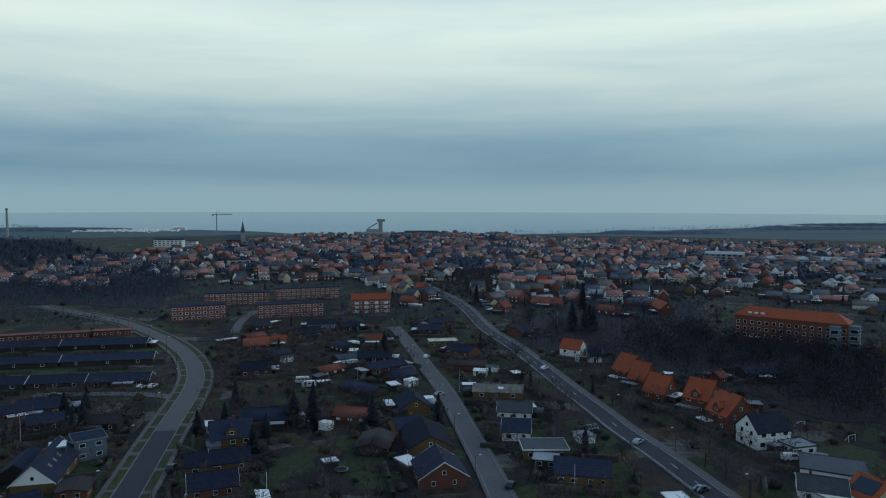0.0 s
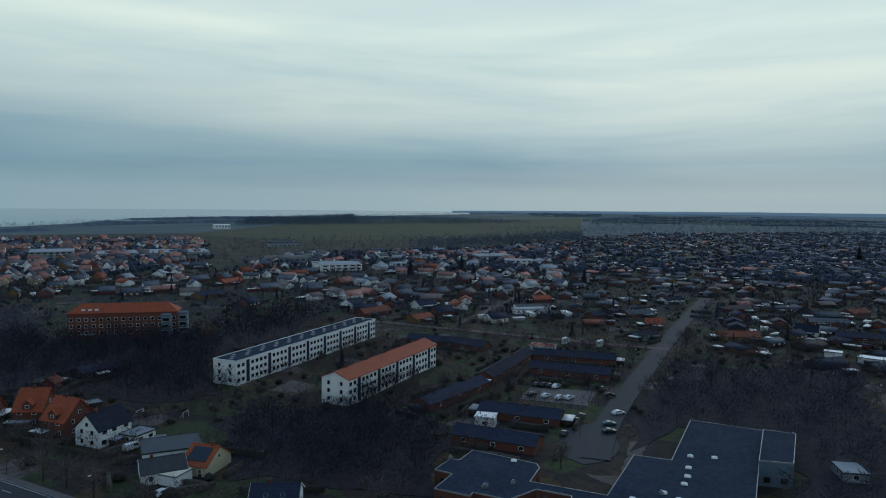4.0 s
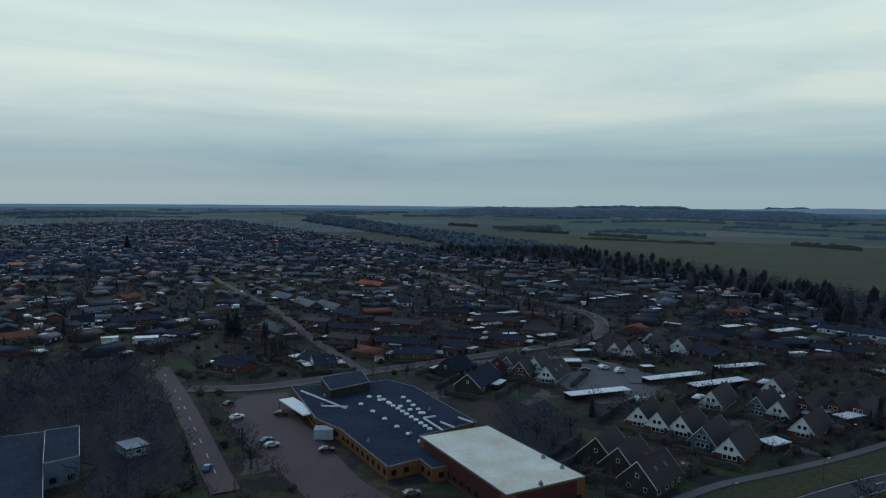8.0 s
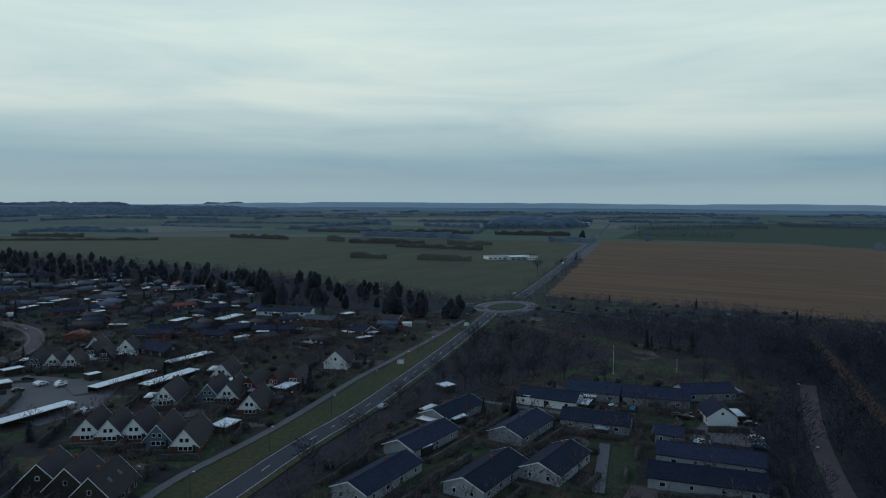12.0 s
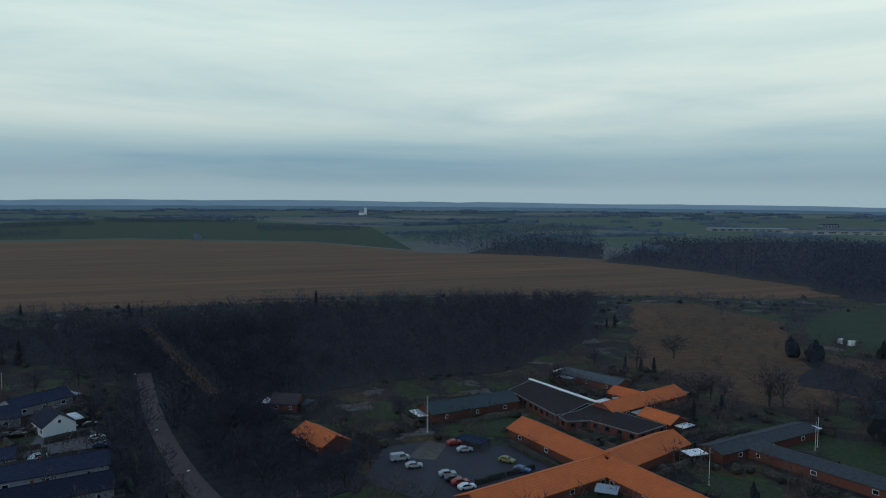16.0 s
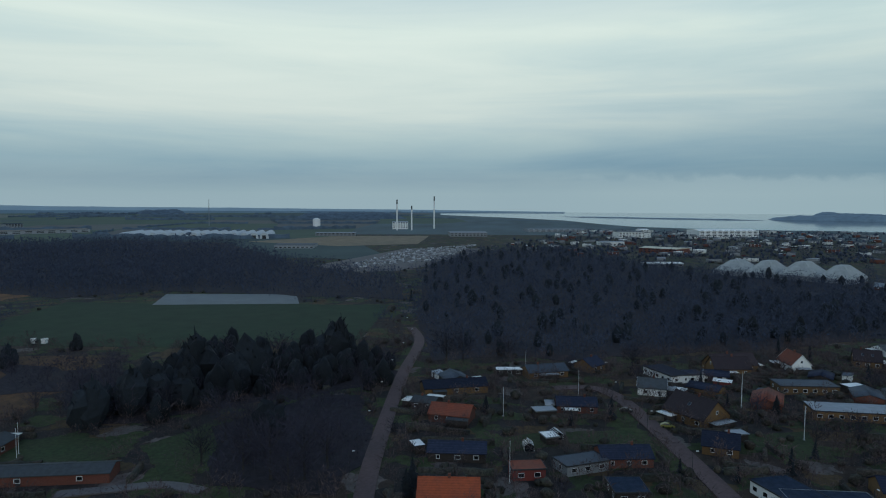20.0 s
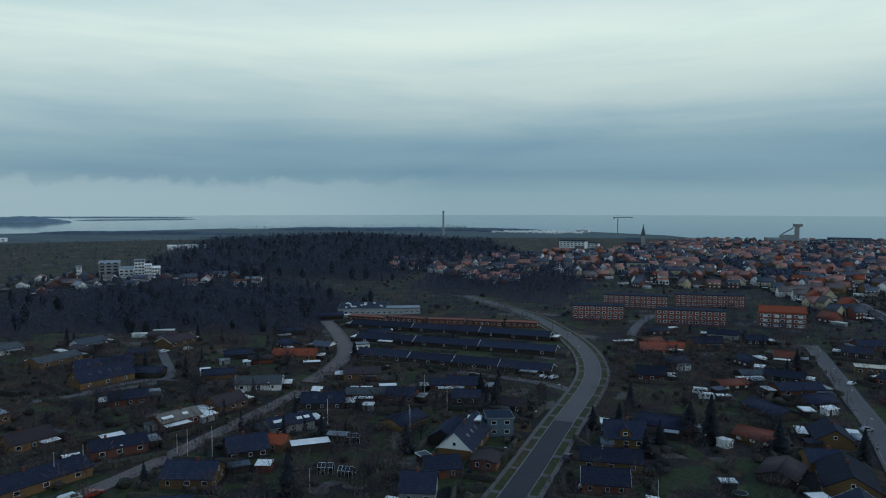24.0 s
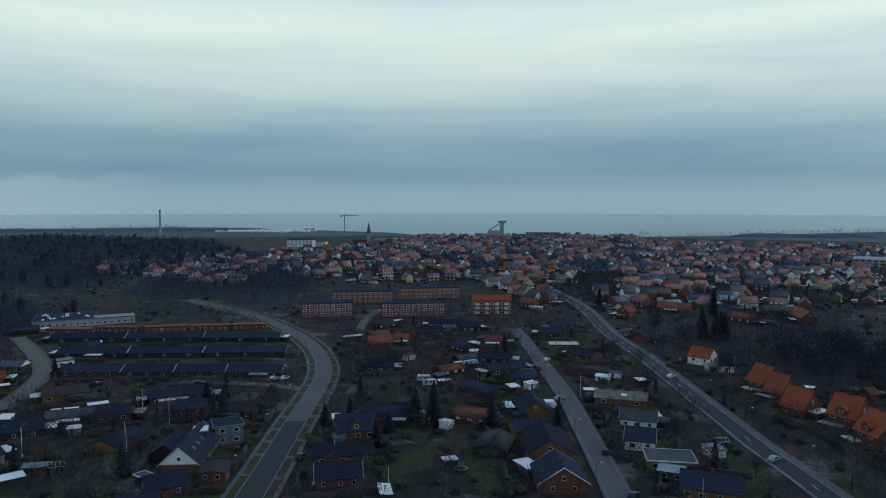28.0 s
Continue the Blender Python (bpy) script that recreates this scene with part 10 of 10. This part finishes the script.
def far_hall(x, y, ang, L, W, h, roof, wall):
    take_box(x, y, ang, L, min(L, W))
    b = thing("hall", x, y, ang, f"distant {SKIN[wall]} hall with a {TONE[roof]} roof", "hall", "far halls")
    part("wall", Shape().box(-L / 2, -W / 2, 0, L / 2, W / 2, h * 0.85), WALLS[wall], b)
    rise = h * 0.15
    part("roof", Shape().solid([(-L / 2 - 0.5, -W / 2 - 0.5, h * 0.85), (L / 2 + 0.5, -W / 2 - 0.5, h * 0.85), (L / 2 + 0.5, W / 2 + 0.5, h * 0.85), (-L / 2 - 0.5, W / 2 + 0.5, h * 0.85)],
                               [(-L / 2 - 0.5, -1, h * 0.85 + rise), (L / 2 + 0.5, -1, h * 0.85 + rise), (L / 2 + 0.5, 1, h * 0.85 + rise), (-L / 2 - 0.5, 1, h * 0.85 + rise)]), ROOFS[roof], b)
    n = max(3, min(10, int(L / 6)))
    for f in range(max(1, int(h / 3.4))):
        band = Shape()
        for i in range(n):
            cx = (i + 0.5) / n * L - L / 2
            for s in (1, -1):
                band.box(cx - L / n * 0.3, s * W / 2 - 0.1, h * 0.2 + f * 3, cx + L / n * 0.3, s * W / 2 + 0.1, h * 0.2 + f * 3 + 1.3)
        tagged(part("glazing", band, GLASS, b), kind="stuff")


def vault_hall(x, y, ang, L, W, h):
    b = thing("vaulted_hall", x, y, ang, "long pale vaulted sheet hall in a row", "hall", "vaulted halls")
    arch = [(math.cos(math.pi * i / 8) * L * 0.47, math.sin(math.pi * i / 8) * h) for i in range(9)]
    part("vault", Shape().solid([(px, -W / 2, pz) for px, pz in arch], [(px, W / 2, pz) for px, pz in arch]), ROOFS["sheet"], b)
    part("gate", Shape().box(-L * 0.2, -W / 2 - 0.3, 0, L * 0.2, -W / 2 + 0.1, h * 0.55).box(-L * 0.2, W / 2 - 0.1, 0, L * 0.2, W / 2 + 0.3, h * 0.55), DARK_TRIM, b, "dark hall gate")


def tent_hall(x, y, ang, L, W, h, roof, wall):
    b = thing("tent_hall", x, y, ang, "big pale storage hall with a peaked sheet roof", "hall", "peaked storage halls")
    a, c = L / 2, W / 2
    part("wall", Shape().box(-a, -c, 0, a, c, h * 0.3), WALLS["grey"], b)
    part("roof", Shape().solid([(-a, -c, h * 0.3), (a, -c, h * 0.3), (a, c, h * 0.3), (-a, c, h * 0.3)], [(-a * 0.25, -c * 0.4, h), (a * 0.25, -c * 0.4, h), (a * 0.25, c * 0.4, h), (-a * 0.25, c * 0.4, h)]), ROOFS["dusty"], b)


def hill(name, p, q, h, depth, material, label):
    """A long low rise with a rough, tree-topped back."""
    rng = random.Random(int(p[0] + q[1]))
    n = max(8, int(math.dist(p, q) / 14))
    dx, dy = (q[0] - p[0]) / n, (q[1] - p[1]) / n
    m = math.hypot(p[0] + q[0], p[1] + q[1])
    ox, oy = (p[0] + q[0]) / m, (p[1] + q[1]) / m
    v, f = [], []
    rows = 7
    for i in range(n + 1):
        u = i / n
        env = min(1, 6 * u, 6 * (1 - u)) ** 0.6 if 0 < u < 1 else 0
        for j in range(rows):
            w = j / (rows - 1)
            z = h * env * math.sin(math.pi * min(0.96, w * 0.9 + 0.02)) ** 0.5 * (0.8 + 0.25 * noise.noise((i * 0.11, j * 0.4, p[0]))) + (rng.uniform(-0.09, 0.09) * min(h, 30) if 0 < j < rows - 1 else 0)
            v.append((p[0] + dx * i + ox * depth * w + rng.uniform(-3, 3), p[1] + dy * i + oy * depth * w + rng.uniform(-3, 3), max(0.15 + 0.1 * w, z) if 0 < j < rows - 1 else -0.3))
    for i in range(n):
        for j in range(rows - 1):
            k = i * rows + j
            f.append((k, k + rows, k + rows + 1, k + 1))
    big_mesh(name, v, f, material, label, "hill", kind="structure")


church(-331, 1157, 38, 196)
silo(-130, 1391, 36, 185)
tower_crane(-510, 1577, 42, 198)
factory_chimney(-831, 1334, 56, 212)
thin_chimney(-1678, -351, 75, -78)
thin_chimney(-1686, -316, 60, -79)
thin_chimney(-1807, -279, 84, -81)
tank(-1733, -573, 27, -72)
mast(-1856, -927, 74, -63)
far_church(-763, -2891, 31, -15)
far_hall(-420, 1073, 2, 43, 14, 13.0, "felt", "white")
far_hall(-44, 1415, 3, 67, 40, 12.4, "felt", "grey")
far_hall(-641, 1705, 3, 30, 20, 8.8, "white", "white")
far_hall(-396, 1101, 2, 18, 12, 8.5, "felt", "white")
far_hall(-133, 1381, 3, 55, 25, 10.0, "pale", "grey")
far_hall(-221, 755, 26, 22, 14, 8.3, "felt", "cream")
far_hall(-161, 626, 26, 8, 10, 5.2, "orange", "white")
far_hall(-57, 812, 26, 36, 12, 7.9, "red", "red")
far_hall(-62, 897, 2, 27, 14, 6.5, "felt", "white")
far_hall(-1532, 374, 103, 127, 60, 15.0, "white", "white")
far_hall(-1433, 171, 103, 51, 40, 13.8, "pale", "white")
far_hall(-1179, 112, 102, 38, 30, 6.6, "pale", "white")
far_hall(-1584, 219, 103, 19, 30, 12.8, "white", "white")
far_hall(-1701, 31, 104, 143, 60, 6.8, "pale", "grey")
far_hall(-1439, -153, 103, 75, 60, 9.2, "pale", "grey")
far_hall(-1761, -360, 104, 39, 25, 20.2, "pale", "white")
far_hall(-1392, -419, 103, 80, 40, 7.0, "pale", "grey")
far_hall(-803, 133, 101, 41, 20, 3.9, "white", "grey")
far_hall(-1025, -371, 102, 58, 60, 5.2, "blue", "grey")
far_hall(-648, 381, 53, 4, 8, 12.2, "pale", "white")
far_hall(-650, 414, 53, 18, 25, 14.8, "pale", "grey")
far_hall(-628, 418, 53, 13, 20, 9.7, "pale", "white")
far_hall(-606, 417, 53, 9, 10, 17.9, "pale", "white")
far_hall(-592, 416, 53, 6, 10, 14.1, "white", "white")
far_hall(-588, 422, 53, 7, 10, 11.7, "white", "white")
far_hall(-461, 420, 53, 21, 12, 6.1, "red", "white")
far_hall(-1568, 385, 55, 125, 50, 11.6, "white", "white")
far_hall(-1446, 181, 55, 58, 40, 11.6, "pale", "white")
far_hall(-1011, 170, 54, 56, 40, 8.2, "cream", "red")
far_hall(-1421, 674, 55, 36, 30, 7.6, "white", "white")
far_hall(-940, 731, 54, 57, 20, 6.7, "white", "white")
far_hall(486, 528, -27, 41, 40, 7.4, "pale", "white")
far_hall(712, 498, -27, 48, 40, 5.5, "pale", "grey")
far_hall(334, 825, -26, 42, 40, 12.7, "pale", "grey")
far_hall(445, 812, -26, 124, 60, 6.6, "pale", "grey")
far_hall(665, 839, -26, 43, 20, 6.5, "felt", "grey")
far_hall(953, 1429, -23, 35, 30, 11.0, "white", "white")
far_hall(513, 642, -27, 51, 30, 6.0, "green", "grey")
far_hall(363, -753, -134, 24, 17, 4.8, "pale", "white")
far_hall(337, -756, -134, 20, 16, 5.3, "white", "grey")
far_hall(322, -767, -134, 11, 10, 7.4, "dark", "white")
far_hall(667, -1966, -128, 34, 20, 8.4, "white", "white")
far_hall(-1587, -1318, 150, 41, 30, 11.6, "felt", "grey")
far_hall(-1232, -1237, 149, 167, 60, 8.3, "pale", "grey")
far_hall(-1332, -1068, 149, 227, 60, 8.1, "moss", "grey")
far_hall(708, 497, -58, 36, 30, 4.8, "pale", "grey")
far_hall(656, 418, -59, 30, 20, 7.5, "pale", "white")
far_hall(502, 543, -60, 36, 30, 5.9, "pale", "white")
far_hall(715, 905, -55, 37, 20, 6.0, "felt", "grey")
vault_hall(-1256, -744, 106, 17.2, 130, 11.5)
vault_hall(-1252, -762, 106, 17.2, 130, 11.5)
vault_hall(-1248, -780, 106, 17.2, 130, 11.5)
vault_hall(-1260, -726, 106, 17.2, 130, 11.5)
vault_hall(-1264, -708, 106, 17.2, 130, 11.5)
vault_hall(-1268, -691, 106, 17.2, 130, 11.5)
vault_hall(-1272, -673, 106, 17.2, 130, 11.5)
vault_hall(-1276, -655, 106, 17.2, 130, 11.5)
vault_hall(-1280, -638, 106, 17.2, 130, 11.5)
vault_hall(-1284, -620, 106, 17.2, 130, 11.5)
vault_hall(-1288, -602, 106, 17.2, 130, 11.5)
vault_hall(-1292, -584, 106, 17.2, 130, 11.5)
vault_hall(-1296, -566, 106, 17.2, 130, 11.5)
vault_hall(-1300, -548, 106, 17.2, 130, 11.5)
vault_hall(-1304, -530, 106, 17.2, 130, 11.5)
tent_hall(-723, 192, 53, 30, 45, 14.2, "pale", "grey")
tent_hall(-706, 216, 53, 28, 45, 15.2, "pale", "grey")
tent_hall(-687, 241, 53, 32, 45, 16.1, "pale", "grey")
tent_hall(-668, 267, 53, 30, 45, 14.8, "pale", "grey")
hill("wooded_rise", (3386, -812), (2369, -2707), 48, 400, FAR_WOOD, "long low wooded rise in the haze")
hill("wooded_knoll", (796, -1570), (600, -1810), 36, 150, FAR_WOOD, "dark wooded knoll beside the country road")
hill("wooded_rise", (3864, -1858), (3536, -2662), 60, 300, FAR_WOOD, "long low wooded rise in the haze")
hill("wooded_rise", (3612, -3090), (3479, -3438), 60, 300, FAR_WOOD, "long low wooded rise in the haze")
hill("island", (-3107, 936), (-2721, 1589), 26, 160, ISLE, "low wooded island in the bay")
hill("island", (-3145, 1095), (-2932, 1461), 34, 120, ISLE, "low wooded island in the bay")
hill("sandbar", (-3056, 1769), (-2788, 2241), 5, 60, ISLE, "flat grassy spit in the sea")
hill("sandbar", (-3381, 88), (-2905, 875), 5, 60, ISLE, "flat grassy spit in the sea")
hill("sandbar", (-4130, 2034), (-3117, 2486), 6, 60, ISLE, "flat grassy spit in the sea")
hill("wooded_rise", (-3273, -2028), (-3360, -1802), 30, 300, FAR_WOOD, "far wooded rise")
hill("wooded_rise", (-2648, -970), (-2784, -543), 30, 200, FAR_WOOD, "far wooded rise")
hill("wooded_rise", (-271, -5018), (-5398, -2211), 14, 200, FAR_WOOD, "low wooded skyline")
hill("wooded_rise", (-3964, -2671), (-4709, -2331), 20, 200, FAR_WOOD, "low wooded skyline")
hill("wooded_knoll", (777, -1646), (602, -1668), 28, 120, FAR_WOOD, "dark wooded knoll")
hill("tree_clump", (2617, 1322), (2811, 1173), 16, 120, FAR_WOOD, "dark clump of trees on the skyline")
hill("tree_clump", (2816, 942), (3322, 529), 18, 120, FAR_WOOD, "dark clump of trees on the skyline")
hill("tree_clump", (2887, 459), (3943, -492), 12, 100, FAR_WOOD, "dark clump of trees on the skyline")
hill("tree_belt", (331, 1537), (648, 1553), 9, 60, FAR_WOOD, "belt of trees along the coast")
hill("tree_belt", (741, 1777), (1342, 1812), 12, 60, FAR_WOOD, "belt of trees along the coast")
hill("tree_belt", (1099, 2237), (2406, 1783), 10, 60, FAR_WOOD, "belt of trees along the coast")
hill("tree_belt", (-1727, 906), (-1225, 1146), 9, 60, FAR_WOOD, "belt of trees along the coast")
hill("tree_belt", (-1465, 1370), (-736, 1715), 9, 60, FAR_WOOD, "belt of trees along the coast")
# white boats and sheds of the harbour, too many to count
HARBOUR = [(-833, 1651), (-650, 1661)]
YARD = [(-690, -211), (-820, -119), (-1005, -196)]
boat_rng = random.Random(21)
hv, hf = [], []
for i in range(260):
    ax, ay = HARBOUR[0]
    bx, by = HARBOUR[1]
    u = boat_rng.random()
    x, y = ax + (bx - ax) * u + boat_rng.gauss(0, 20), ay + (by - ay) * u + boat_rng.gauss(0, 35)
    l, w, h = boat_rng.uniform(3, 7), boat_rng.uniform(1.2, 2.2), boat_rng.uniform(1.4, 3.2)
    a = boat_rng.uniform(0, math.pi)
    c, s = math.cos(a), math.sin(a)
    k = len(hv)
    for zz, m in ((0.1, 0.8), (h, 1.0)):
        for px, py in ((-l, -w), (l * 0.7, -w), (l * 1.3, 0), (l * 0.7, w), (-l, w)):
            hv.append((x + (px * c - py * s) * m * 0.6, y + (px * s + py * c) * m * 0.6, zz))
    for j in range(5):
        hf.append((k + j, k + (j + 1) % 5, k + 5 + (j + 1) % 5, k + 5 + j))
    hf.append((k + 5, k + 6, k + 8, k + 9))
    hf.append((k + 6, k + 7, k + 8, k + 8))
big_mesh("harbour_boats", hv, hf, ROOFS["white"], "white boats laid up along the harbour", "boats")
# parked cars of the far yard
yv, yf = [], []
for i in range(620):
    u, w = boat_rng.random(), boat_rng.random()
    (ax, ay), (bx, by), (cx, cy) = YARD
    x, y = ax + (bx - ax) * u + (cx - ax) * w, ay + (by - ay) * u + (cy - ay) * w
    k = len(yv)
    a = radians(20) + (boat_rng.random() < 0.3) * 1.57
    c, s = math.cos(a), math.sin(a)
    for zz, m in ((0.3, 1.0), (0.9, 1.0), (1.5, 0.6)):
        for px, py in ((-2.2, -0.9), (2.2, -0.9), (2.2, 0.9), (-2.2, 0.9)):
            yv.append((x + (px * c - py * s) * m, y + (px * s + py * c) * m, zz))
    for lv in (0, 4):
        for j in range(4):
            yf.append((k + lv + j, k + lv + (j + 1) % 4, k + lv + 4 + (j + 1) % 4, k + lv + 4 + j))
    yf.append((k + 8, k + 9, k + 10, k + 11))
big_mesh("yard_cars", yv, yf, YARD_PAINT, "rows of parked cars in a far yard", "cars")
